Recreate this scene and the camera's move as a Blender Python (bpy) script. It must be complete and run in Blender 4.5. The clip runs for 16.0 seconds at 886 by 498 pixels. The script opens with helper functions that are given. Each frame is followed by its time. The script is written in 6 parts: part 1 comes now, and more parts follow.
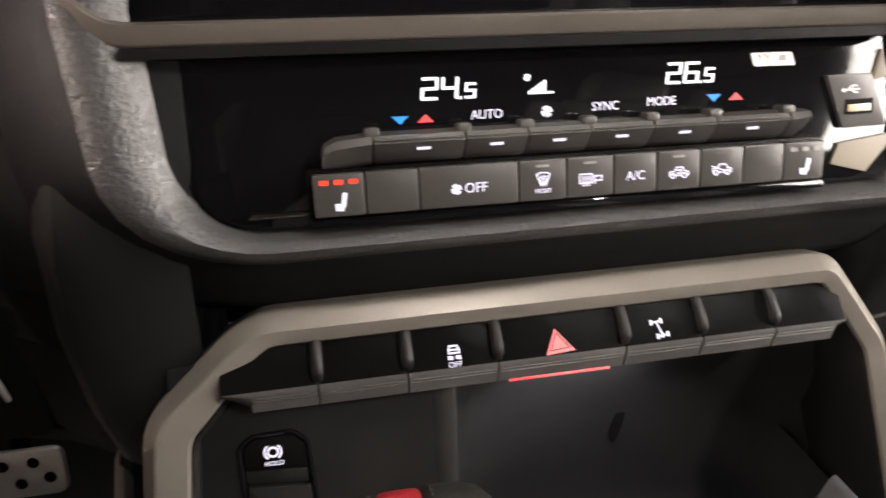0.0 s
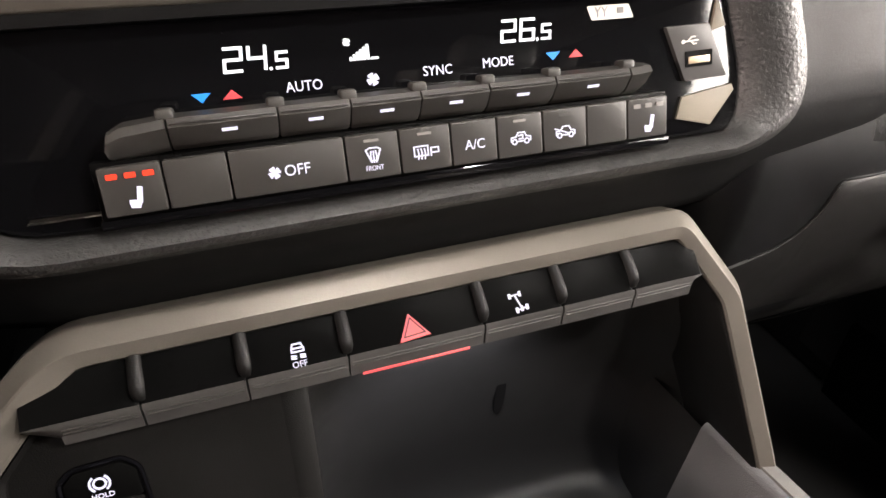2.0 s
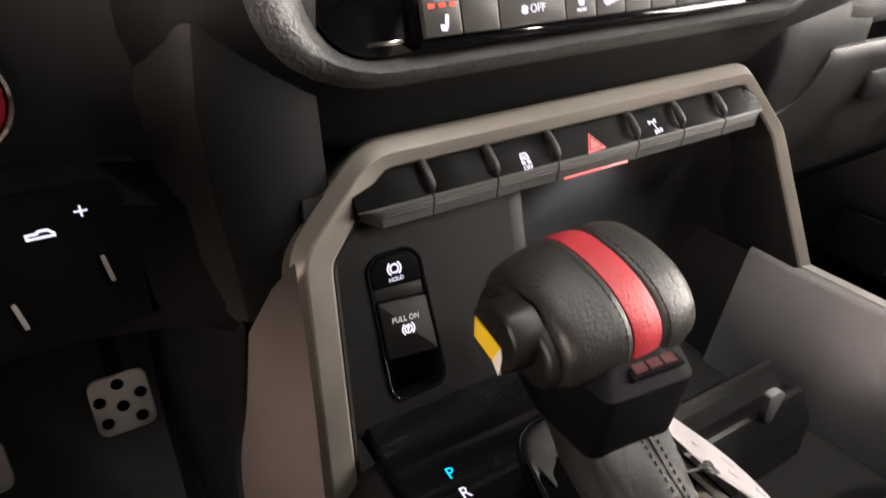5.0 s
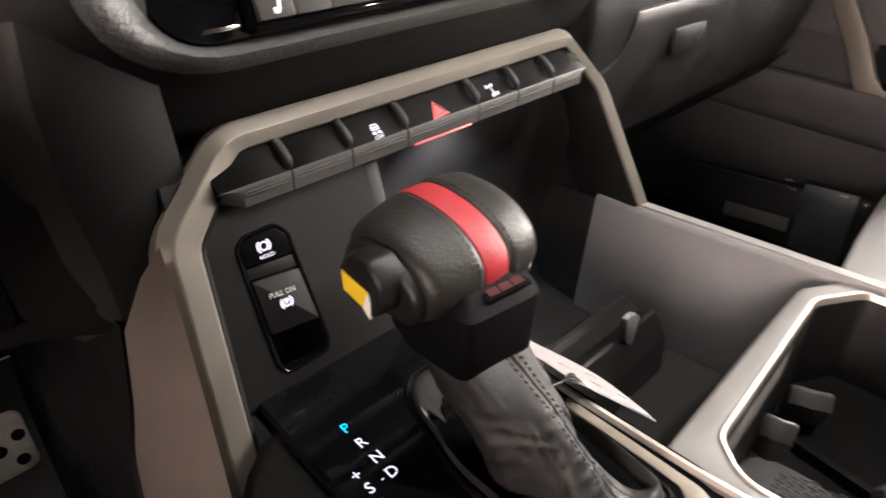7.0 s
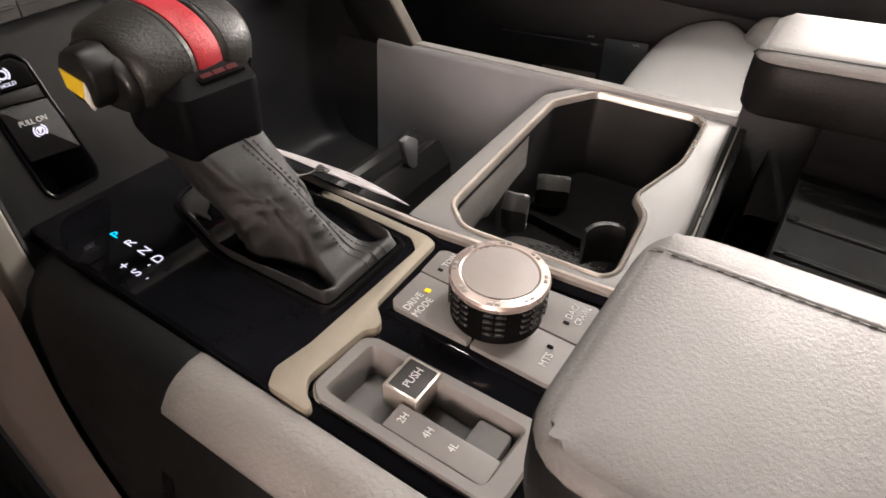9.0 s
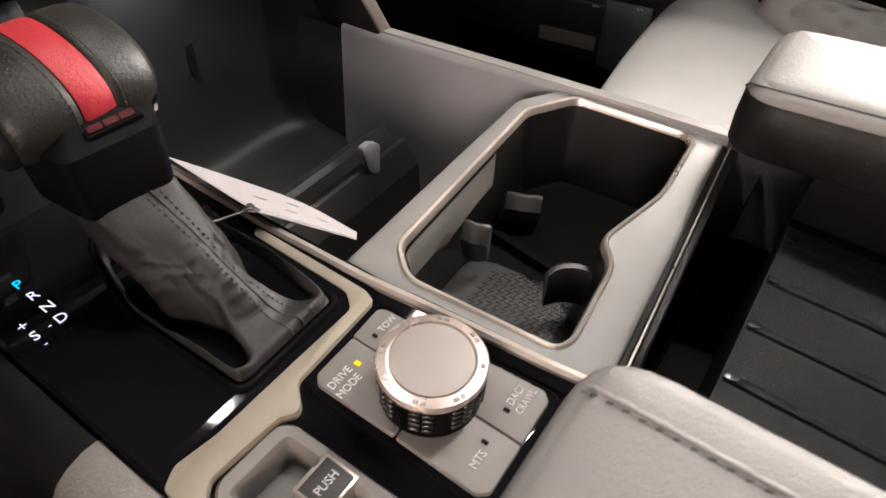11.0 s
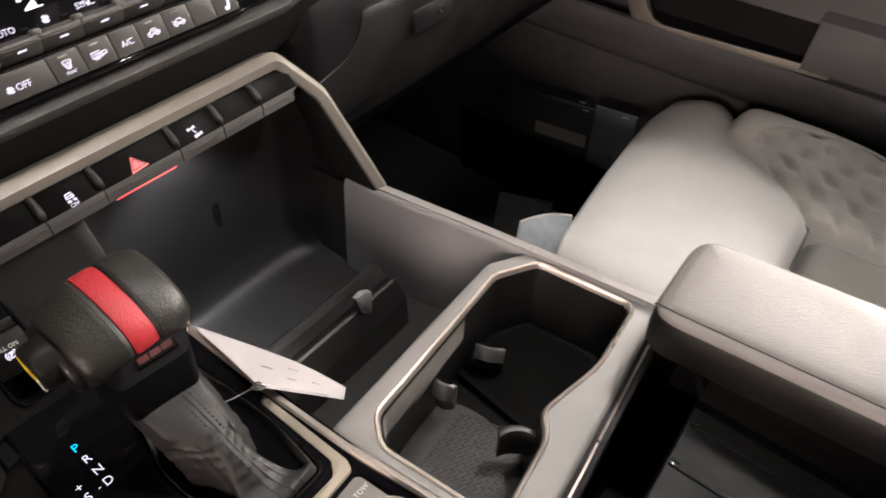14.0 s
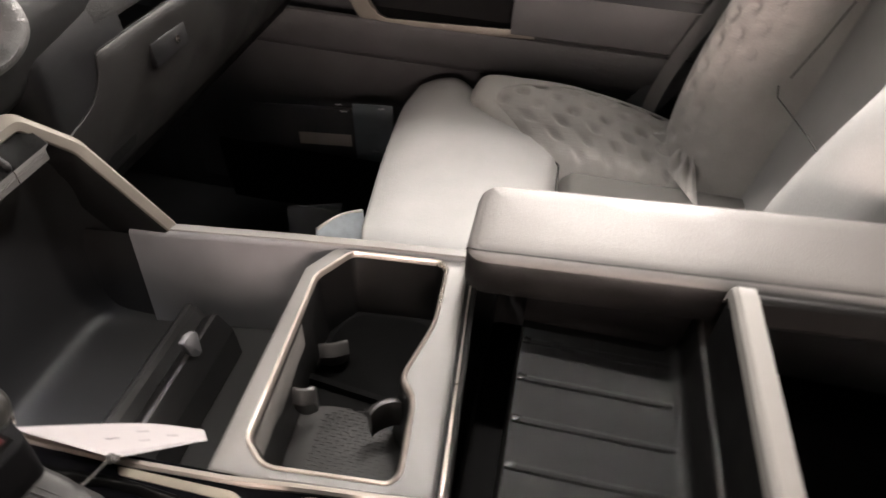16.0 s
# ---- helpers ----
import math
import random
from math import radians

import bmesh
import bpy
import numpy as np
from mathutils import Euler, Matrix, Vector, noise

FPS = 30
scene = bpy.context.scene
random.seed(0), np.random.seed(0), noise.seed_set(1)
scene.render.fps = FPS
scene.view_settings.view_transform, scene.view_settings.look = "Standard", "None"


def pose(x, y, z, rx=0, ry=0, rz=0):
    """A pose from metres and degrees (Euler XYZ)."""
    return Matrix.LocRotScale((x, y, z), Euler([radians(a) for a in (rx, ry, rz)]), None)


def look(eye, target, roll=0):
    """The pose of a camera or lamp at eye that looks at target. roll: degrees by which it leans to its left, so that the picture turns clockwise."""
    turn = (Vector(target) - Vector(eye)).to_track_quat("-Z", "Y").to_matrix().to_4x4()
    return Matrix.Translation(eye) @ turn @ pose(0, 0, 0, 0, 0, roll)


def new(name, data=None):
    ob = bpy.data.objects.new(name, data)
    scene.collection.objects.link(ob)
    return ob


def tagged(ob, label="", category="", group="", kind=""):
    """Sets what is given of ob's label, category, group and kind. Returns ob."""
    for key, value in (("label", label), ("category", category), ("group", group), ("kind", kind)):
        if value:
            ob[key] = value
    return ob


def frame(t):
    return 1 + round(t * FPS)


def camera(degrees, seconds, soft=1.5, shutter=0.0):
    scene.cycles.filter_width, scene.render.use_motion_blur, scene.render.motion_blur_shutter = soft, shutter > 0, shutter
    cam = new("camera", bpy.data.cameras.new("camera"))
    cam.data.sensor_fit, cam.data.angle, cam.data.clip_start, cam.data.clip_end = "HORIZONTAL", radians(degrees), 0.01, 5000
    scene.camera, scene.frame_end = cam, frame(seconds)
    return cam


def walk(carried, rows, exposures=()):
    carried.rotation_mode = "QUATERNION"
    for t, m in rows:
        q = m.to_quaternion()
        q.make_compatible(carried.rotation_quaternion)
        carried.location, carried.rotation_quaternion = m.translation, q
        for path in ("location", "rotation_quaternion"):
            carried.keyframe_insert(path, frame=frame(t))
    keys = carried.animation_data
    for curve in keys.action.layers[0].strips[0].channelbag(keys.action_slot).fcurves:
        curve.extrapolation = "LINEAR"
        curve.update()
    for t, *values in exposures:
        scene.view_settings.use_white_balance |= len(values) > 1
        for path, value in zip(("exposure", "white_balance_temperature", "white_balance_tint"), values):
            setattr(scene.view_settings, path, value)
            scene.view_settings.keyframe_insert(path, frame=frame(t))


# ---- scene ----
cam = camera(70.2, 16.0, soft=1.5, shutter=0.8)
PATH = [
    (0, (-0.101, 0.203, 0.807), (0.269, 1.834, -0.29), 2.9),
    (0.5, (-0.091, 0.208, 0.806), (0.389, 1.793, -0.316), 3.0),
    (1, (-0.08, 0.213, 0.803), (0.492, 1.749, -0.343), 3.5),
    (1.5, (-0.073, 0.215, 0.801), (0.53, 1.732, -0.354), 3.5),
    (2, (-0.065, 0.216, 0.801), (0.55, 1.719, -0.366), 3.6),
    (2.5, (-0.063, 0.217, 0.799), (0.548, 1.707, -0.386), 3.7),
    (3, (-0.059, 0.217, 0.802), (0.545, 1.692, -0.405), 3.7),
    (3.5, (-0.103, 0.229, 0.812), (0.491, 1.686, -0.423), 3.2),
    (4, (-0.194, 0.202, 0.82), (0.475, 1.643, -0.395), 3.5),
    (4.2, (-0.22, 0.186, 0.81), (0.508, 1.614, -0.386), 4.0),
    (6.3, (-0.258, 0.163, 0.729), (0.849, 1.47, -0.304), 2.0),
    (6.5, (-0.257, 0.16, 0.733), (0.875, 1.429, -0.319), 2.3),
    (7, (-0.256, 0.138, 0.757), (0.933, 1.32, -0.335), 2.3),
    (7.5, (-0.271, 0.123, 0.771), (0.965, 1.191, -0.383), 2.3),
    (8, (-0.281, 0.067, 0.779), (1.003, 1.009, -0.432), 2.8),
    (8.5, (-0.274, 0.032, 0.736), (1.022, 0.913, -0.507), 1.6),
    (8.7, (-0.271, 0.022, 0.73), (1.031, 0.872, -0.528), 1.7),
    (10.8, (-0.196, 0.038, 0.75), (0.999, 0.787, -0.668), 3.3),
    (11, (-0.187, 0.036, 0.755), (0.984, 0.789, -0.68), 3.4),
    (11.5, (-0.177, 0.019, 0.763), (0.957, 0.796, -0.689), 3.1),
    (12, (-0.175, 0.012, 0.762), (0.946, 0.808, -0.69), 3.2),
    (12.5, (-0.174, 0.01, 0.768), (0.948, 0.836, -0.666), 3.1),
    (13, (-0.176, 0.02, 0.797), (0.963, 0.862, -0.615), 3.4),
    (13.5, (-0.159, 0.034, 0.861), (0.987, 0.876, -0.546), 3.7),
    (14, (-0.16, 0.026, 0.893), (1.012, 0.843, -0.506), 3.6),
    (14.5, (-0.174, -0.009, 0.905), (1.051, 0.735, -0.49), 3.9),
    (15, (-0.166, -0.047, 0.905), (1.136, 0.585, -0.476), 3.6),
    (15.5, (-0.179, -0.038, 0.908), (1.216, 0.423, -0.449), 3.6),
    (16, (-0.199, 0.029, 0.896), (1.269, 0.269, -0.442), 3.8),
]
walk(cam, [(t, look(eye, target, roll)) for t, eye, target, roll in PATH],
     exposures=((0.0, 0.0), (4.2, 0.0), (6.6, 0.25), (7.9, 0.25), (8.6, 0.0), (10.8, 0.0), (14.4, 0.0), (15.6, 0.08), (16.0, 0.1)))

# ---- world and lights ----
world = bpy.data.worlds.new("hall_light")
scene.world = world
world.use_nodes = True
wn = world.node_tree.nodes
wn["Background"].inputs[0].default_value = (1.0, 0.93, 0.84, 1)
wn["Background"].inputs[1].default_value = 0.03


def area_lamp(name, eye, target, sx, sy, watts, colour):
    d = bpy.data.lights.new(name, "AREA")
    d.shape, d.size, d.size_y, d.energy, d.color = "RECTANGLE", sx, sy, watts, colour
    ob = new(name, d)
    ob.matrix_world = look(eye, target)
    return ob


def unseen_spot(name, eye, target, cone, watts, colour, blend, radius=0.02):
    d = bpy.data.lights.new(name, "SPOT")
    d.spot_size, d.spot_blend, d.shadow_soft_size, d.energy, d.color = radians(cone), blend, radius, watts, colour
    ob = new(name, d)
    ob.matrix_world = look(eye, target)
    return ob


# unseen lamps set by eye: two roof-console spots, hall lamps beyond windscreen and side windows
unseen_spot("unseen_spot", (0.02, 0.345, 1.12), (0.0, 0.15, 0.5), 88, 6, (1.0, 0.93, 0.87), 0.55)
unseen_spot("unseen_spot", (0.27, 0.03, 1.13), (0.0145, 0.03, 0.4), 93, 14.5, (1.0, 0.93, 0.88), 0.12)
# small lamp under the lip of the switch row, lighting the open pocket
unseen_spot("pocket_lamp", (0.032, 0.397, 0.603), (0.030, 0.447, 0.50), 104, 1.6, (0.95, 0.92, 1.0), 0.9, 0.006)
area_lamp("unseen_hall_lamp", (-1.9, -0.3, 1.05), (0.0, 0.3, 0.5), 0.7, 0.4, 40, (1.0, 0.80, 0.72))
area_lamp("unseen_hall_lamp", (2.0, -0.24, 1.22), (0.2, 0.4, 0.72), 0.9, 0.85, 74, (1.0, 0.90, 0.84))
area_lamp("unseen_hall_lamp", (0.3, 1.7, 2.0), (0.1, 0.1, 0.6), 1.2, 0.5, 5, (0.97, 0.95, 0.95))

# ---- materials ----


def material(name, base, rough=0.5, metal=0.0, grain=0.0, scale=400.0, kind="leather", vary=0.25, wear=0.12, coat=0.0,
             blotch=18.0, spec=0.5, dust=0.0):
    m = bpy.data.materials.new(name)
    m.use_nodes = True
    nt = m.node_tree
    n, l = nt.nodes, nt.links
    b = n["Principled BSDF"]
    b.inputs["Metallic"].default_value = metal
    b.inputs["Specular IOR Level"].default_value = spec
    b.inputs["Coat Weight"].default_value = coat
    b.inputs["Coat Roughness"].default_value = 0.03
    co = n.new("ShaderNodeTexCoord")
    big = n.new("ShaderNodeTexNoise")
    big.inputs["Scale"].default_value = blotch
    big.inputs["Detail"].default_value = 4
    fine = n.new("ShaderNodeTexNoise")
    fine.inputs["Scale"].default_value = scale * 1.7
    fine.inputs["Detail"].default_value = 2
    l.new(co.outputs["Object"], big.inputs["Vector"])
    l.new(co.outputs["Object"], fine.inputs["Vector"])
    add = n.new("ShaderNodeMath")
    add.operation = "ADD"
    l.new(big.outputs["Fac"], add.inputs[0])
    half = n.new("ShaderNodeMath")
    half.operation = "MULTIPLY"
    half.inputs[1].default_value = 0.5
    l.new(fine.outputs["Fac"], half.inputs[0])
    l.new(half.outputs[0], add.inputs[1])
    ramp = n.new("ShaderNodeMapRange")
    ramp.inputs["From Min"].default_value, ramp.inputs["From Max"].default_value = 0.45, 1.05
    ramp.inputs["To Min"].default_value, ramp.inputs["To Max"].default_value = 1 - vary, 1 + vary
    l.new(add.outputs[0], ramp.inputs["Value"])
    mul = n.new("ShaderNodeVectorMath")
    mul.operation = "SCALE"
    mul.inputs[0].default_value = base
    l.new(ramp.outputs[0], mul.inputs["Scale"])
    l.new(mul.outputs[0], b.inputs["Base Color"])
    rr = n.new("ShaderNodeMapRange")
    rr.inputs["From Min"].default_value, rr.inputs["From Max"].default_value = 0.3, 0.7
    rr.inputs["To Min"].default_value, rr.inputs["To Max"].default_value = max(0.02, rough - wear), min(1, rough + wear)
    l.new(big.outputs["Fac"], rr.inputs["Value"])
    if dust:
        sp = n.new("ShaderNodeTexVoronoi")
        sp.inputs["Scale"].default_value = 190
        l.new(co.outputs["Object"], sp.inputs["Vector"])
        th = n.new("ShaderNodeMath")
        th.operation = "LESS_THAN"
        th.inputs[1].default_value = 0.045
        l.new(sp.outputs["Distance"], th.inputs[0])
        ad = n.new("ShaderNodeMath")
        ad.operation = "MULTIPLY_ADD"
        ad.inputs[1].default_value = dust
        l.new(th.outputs[0], ad.inputs[0])
        l.new(rr.outputs[0], ad.inputs[2])
        l.new(ad.outputs[0], b.inputs["Roughness"])
    else:
        l.new(rr.outputs[0], b.inputs["Roughness"])
    if grain:
        bump = n.new("ShaderNodeBump")
        bump.inputs["Strength"].default_value = min(1.0, grain)
        bump.inputs["Distance"].default_value = 0.0006
        if kind == "leather":
            v = n.new("ShaderNodeTexVoronoi")
            v.feature = "SMOOTH_F1"
            v.inputs["Scale"].default_value = scale
            wob = n.new("ShaderNodeVectorMath")
            wob.operation = "ADD"
            sc = n.new("ShaderNodeVectorMath")
            sc.operation = "SCALE"
            sc.inputs["Scale"].default_value = 0.0025
            l.new(fine.outputs["Color"], sc.inputs[0])
            l.new(co.outputs["Object"], wob.inputs[0])
            l.new(sc.outputs[0], wob.inputs[1])
            l.new(wob.outputs[0], v.inputs["Vector"])
            l.new(v.outputs["Distance"], bump.inputs["Height"])
        elif kind == "brush":
            mp = n.new("ShaderNodeMapping")
            mp.inputs["Scale"].default_value = (0.06, 1, 1)
            l.new(co.outputs["Object"], mp.inputs["Vector"])
            l.new(mp.outputs[0], fine.inputs["Vector"])
            l.new(fine.outputs["Fac"], bump.inputs["Height"])
        elif kind == "weave":
            w = n.new("ShaderNodeTexVoronoi")
            w.inputs["Scale"].default_value = scale
            w.inputs["Randomness"].default_value = 0.1
            l.new(co.outputs["Object"], w.inputs["Vector"])
            l.new(w.outputs["Distance"], bump.inputs["Height"])
        else:
            l.new(fine.outputs["Fac"], bump.inputs["Height"])
        l.new(bump.outputs[0], b.inputs["Normal"])
    return m


def glow(name, colour, strength):
    m = bpy.data.materials.new(name)
    m.use_nodes = True
    b = m.node_tree.nodes["Principled BSDF"]
    b.inputs["Base Color"].default_value = (*[c * 0.3 for c in colour], 1)
    b.inputs["Emission Color"].default_value = (*colour, 1)
    b.inputs["Emission Strength"].default_value = strength
    b.inputs["Roughness"].default_value = 0.4
    return m


def film_skin(name):
    """Thin clear film: mostly seen through, with a sharp gloss and a faint milky veil."""
    m = bpy.data.materials.new(name)
    m.use_nodes = True
    t = m.node_tree
    t.nodes.clear()
    see, shine, veil = t.nodes.new("ShaderNodeBsdfTransparent"), t.nodes.new("ShaderNodeBsdfGlossy"), t.nodes.new("ShaderNodeBsdfDiffuse")
    shine.inputs["Roughness"].default_value = 0.12
    veil.inputs["Color"].default_value = (0.5, 0.53, 0.56, 1)
    one, two, fr = t.nodes.new("ShaderNodeMixShader"), t.nodes.new("ShaderNodeMixShader"), t.nodes.new("ShaderNodeFresnel")
    fr.inputs["IOR"].default_value = 1.38
    one.inputs["Fac"].default_value = 0.02
    t.links.new(see.outputs[0], one.inputs[1])
    t.links.new(veil.outputs[0], one.inputs[2])
    t.links.new(fr.outputs[0], two.inputs["Fac"])
    t.links.new(one.outputs[0], two.inputs[1])
    t.links.new(shine.outputs[0], two.inputs[2])
    o = t.nodes.new("ShaderNodeOutputMaterial")
    t.links.new(two.outputs[0], o.inputs["Surface"])
    return m


def clear(name, colour, rough, ior=1.45):
    m = bpy.data.materials.new(name)
    m.use_nodes = True
    b = m.node_tree.nodes["Principled BSDF"]
    b.inputs["Base Color"].default_value = (*colour, 1)
    b.inputs["Transmission Weight"].default_value = 1.0
    b.inputs["Roughness"].default_value = rough
    b.inputs["IOR"].default_value = ior
    return m


M_PAD = material("grained_soft_dash", (0.014, 0.0138, 0.0136), 0.42, grain=0.5, scale=620, vary=0.2, spec=0.55, wear=0.04)
# lip lighter, lower skin darker, knee browner: the pad's light and shade in colour
M_GRAINLIP = material("grained_grey_black_lip", (0.034, 0.0333, 0.0326), 0.42, grain=0.8, scale=560, vary=0.15, spec=0.6, wear=0.03)
M_LOWPAD = material("shaded_soft_dash_skin", (0.0046, 0.0046, 0.0047), 0.55, grain=0.2, scale=1100, vary=0.15, spec=0.16, wear=0.04)
M_KNEE = material("brown_lit_knee_pad", (0.01, 0.0086, 0.0076), 0.55, grain=0.25, scale=1100, kind="fine", vary=0.15, spec=0.3, wear=0.04)
M_LIDDARK = material("dark_glovebox_plastic", (0.0075, 0.0070, 0.0068), 0.45, grain=0.25, scale=1100, kind="fine", vary=0.15, spec=0.3)
M_DASH = material("smooth_dark_dash", (0.0045, 0.0045, 0.0050), 0.5, grain=0.25, scale=1500, kind="fine", vary=0.18, spec=0.14)
M_BLACK = material("matt_black_plastic", (0.0055, 0.0054, 0.0054), 0.5, grain=0.2, scale=1600, kind="fine", spec=0.05)
M_FASCIA = material("gloss_black_fascia", (0.003, 0.003, 0.0035), 0.05, spec=0.4, vary=0.1, wear=0.02, dust=0.25)
M_PIANO = material("piano_black_lacquer", (0.004, 0.004, 0.005), 0.05, spec=0.11, vary=0.1, wear=0.03, dust=0.3)
M_GREY = material("dark_grey_switch_plastic", (0.034, 0.032, 0.0293), 0.48, grain=0.15, scale=1800, kind="fine", vary=0.12, spec=0.4)
M_KEY = material("black_switch_plastic", (0.0035, 0.0035, 0.0035), 0.32, grain=0.12, scale=1800, kind="fine", vary=0.12, spec=0.03)
M_LIP = material("charcoal_key_lip", (0.05, 0.048, 0.046), 0.38, grain=0.1, scale=1800, kind="fine", vary=0.12, spec=0.5)
M_SILVER = material("satin_champagne_paint", (0.185, 0.168, 0.144), 0.4, metal=0.5, grain=0.12, scale=900, kind="fine", vary=0.08, wear=0.06)
M_BRONZE = material("satin_grey_side_trim", (0.30, 0.25, 0.225), 0.30, metal=0.7, grain=0.12, scale=900, kind="fine", vary=0.05, wear=0.02, blotch=6)
M_CHROME = material("bright_chrome", (0.80, 0.77, 0.73), 0.10, metal=1.0, vary=0.05, wear=0.05)
M_SIDE = material("grey_side_wall_plastic", (0.155, 0.154, 0.160), 0.48, grain=0.5, scale=800, kind="fine", vary=0.16, spec=0.55)
M_TAN = material("painted_beige_reflection", (0.215, 0.19, 0.148), 0.5, metal=0.0, spec=0.3, grain=0.05, scale=900, kind="fine", vary=0.1, blotch=60)
M_EDGEPAD = material("grained_grey_edge_pad", (0.19, 0.178, 0.168), 0.34, grain=0.6, scale=520, vary=0.08, wear=0.03, spec=0.7)
M_EDGEDARK = material("soft_dark_edge_pad", (0.005, 0.0048, 0.0046), 0.5, grain=0.35, scale=900, vary=0.15, spec=0.25)
M_RING = material("satin_rose_metal", (0.66, 0.595, 0.535), 0.30, metal=0.8, vary=0.05, wear=0.04)
M_DIALKEY = material("flat_grey_console_key", (0.15, 0.142, 0.134), 0.5, grain=0.15, scale=1800, kind="fine", vary=0.08, spec=0.4)
M_CAP = material("matt_grey_dial_cap", (0.25, 0.224, 0.209), 0.55, grain=0.1, scale=1500, kind="fine", vary=0.06)
M_PALE = material("pale_grey_cap", (0.20, 0.19, 0.178), 0.5, grain=0.2, scale=900, kind="fine", vary=0.08)
M_PLATE = material("grey_console_plastic", (0.0055, 0.0053, 0.0051), 0.50, grain=0.35, scale=1100, kind="fine", vary=0.12, spec=0.24)
M_TOP = material("grey_console_top", (0.185, 0.178, 0.171), 0.38, grain=0.35, scale=1100, kind="fine", vary=0.1, spec=0.8, wear=0.03)
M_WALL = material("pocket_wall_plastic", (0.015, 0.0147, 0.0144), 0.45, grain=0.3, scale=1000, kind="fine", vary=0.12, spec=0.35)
M_LEATHER = material("black_leather", (0.017, 0.0162, 0.0142), 0.42, grain=0.45, scale=700, vary=0.2, spec=0.45)
M_BOOT = material("soft_black_boot_leather", (0.0125, 0.0122, 0.0118), 0.55, grain=0.3, scale=1100, vary=0.15, spec=0.4, wear=0.05)
M_RED = material("red_leather", (0.33, 0.018, 0.025), 0.45, grain=0.4, scale=700, vary=0.15)
M_ARM = material("grey_grained_armrest", (0.122, 0.115, 0.109), 0.5, grain=0.3, scale=760, vary=0.12)
M_ARMEDGE = material("grey_armrest_edge", (0.13, 0.123, 0.117), 0.5, grain=0.3, scale=760, vary=0.12, spec=0.3)
M_ARMSIDE = material("shaded_grained_armrest_side", (0.0065, 0.0062, 0.006), 0.5, grain=0.3, scale=800, vary=0.15, spec=0.2)
M_SEAT = material("light_grey_seat_leather", (0.43, 0.426, 0.416), 0.50, grain=0.3, scale=520, vary=0.1)
M_SEATEDGE = material("grey_bolster_leather", (0.51, 0.494, 0.47), 0.52, grain=0.3, scale=520, vary=0.1)
M_QUILT = material("grey_perforated_seat_fabric", (0.50, 0.478, 0.455), 0.62, grain=0.6, scale=320, kind="weave", vary=0.15)
M_STITCH = material("grey_stitching_thread", (0.10, 0.095, 0.09), 0.7, vary=0.2)
M_DARKSTITCH = material("black_stitching_thread", (0.02, 0.02, 0.02), 0.7, vary=0.2)
M_BAR = material("satin_black_bar", (0.012, 0.0118, 0.0118), 0.38, grain=0.15, scale=1500, kind="fine", vary=0.12, spec=0.6)
M_WELLSHADE = material("shaded_cup_well", (0.006, 0.0059, 0.0058), 0.42, grain=0.12, scale=1500, kind="fine", vary=0.1, spec=0.5)
M_ENDCAP = material("soft_black_end_cap", (0.008, 0.008, 0.0078), 0.45, grain=0.15, scale=1200, kind="fine", spec=0.4)
M_NECK = material("satin_black_neck_plastic", (0.0030, 0.0030, 0.0034), 0.55, grain=0.1, scale=1500, kind="fine", spec=0.06)
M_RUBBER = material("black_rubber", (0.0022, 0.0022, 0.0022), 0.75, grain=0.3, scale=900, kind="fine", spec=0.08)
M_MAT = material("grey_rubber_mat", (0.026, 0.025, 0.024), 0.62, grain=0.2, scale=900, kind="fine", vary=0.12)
M_BIN = material("satin_black_tray", (0.0042, 0.0041, 0.0039), 0.31, grain=1.0, scale=900, kind="fine", vary=0.12, wear=0.01, spec=0.45)
M_CARPET = material("black_carpet", (0.045, 0.0445, 0.044), 0.95, grain=0.9, scale=700, kind="fine", vary=0.35)
M_ROOF = material("dark_unseen_headliner", (0.10, 0.095, 0.09), 0.92, grain=0.5, scale=900, kind="fine", vary=0.08)
M_DOOR = material("door_card_plastic", (0.041, 0.041, 0.0423), 0.55, grain=0.4, scale=700, vary=0.15, spec=0.3)
M_DOORUP = material("door_grey_insert", (0.050, 0.050, 0.0515), 0.58, grain=0.4, scale=700, vary=0.12, spec=0.3)
M_METAL = material("brushed_pedal_steel", (0.75, 0.72, 0.68), 0.35, metal=0.6, grain=0.3, scale=500, kind="brush", vary=0.1)
M_PAPER = material("white_printed_card", (0.31, 0.29, 0.292), 0.6, vary=0.05)
M_INK = material("grey_print", (0.30, 0.28, 0.29), 0.6, vary=0.1)
M_BOOK = material("dark_manual_cover", (0.03, 0.03, 0.032), 0.4, vary=0.2)
M_LABEL = material("beige_label", (0.34, 0.30, 0.26), 0.6, vary=0.1)
M_BLUE = material("pale_blue_wrapping", (0.62, 0.68, 0.72), 0.35, vary=0.15, blotch=60)
M_SHEETS = material("grey_blue_wrapped_papers", (0.13, 0.155, 0.172), 0.4, vary=0.15, blotch=60)
M_YELLOW = material("yellow_sticker", (0.75, 0.52, 0.02), 0.5, vary=0.05)
M_STICKER = material("white_sticker", (0.75, 0.72, 0.66), 0.5, vary=0.05)
M_START = material("deep_red_button", (0.16, 0.004, 0.010), 0.25, coat=0.4, vary=0.1)
M_BADGE = material("dark_red_badge", (0.045, 0.003, 0.005), 0.4, vary=0.1)
M_BRASS = material("usb_contact_tongue", (0.55, 0.44, 0.30), 0.35, metal=0.6, vary=0.1)
M_TIN = material("grey_dead_indicator", (0.20, 0.19, 0.18), 0.4, vary=0.1)
M_GLASS = clear("window_glass", (0.9, 0.93, 0.92), 0.0)
M_FILM = film_skin("clear_plastic_film")
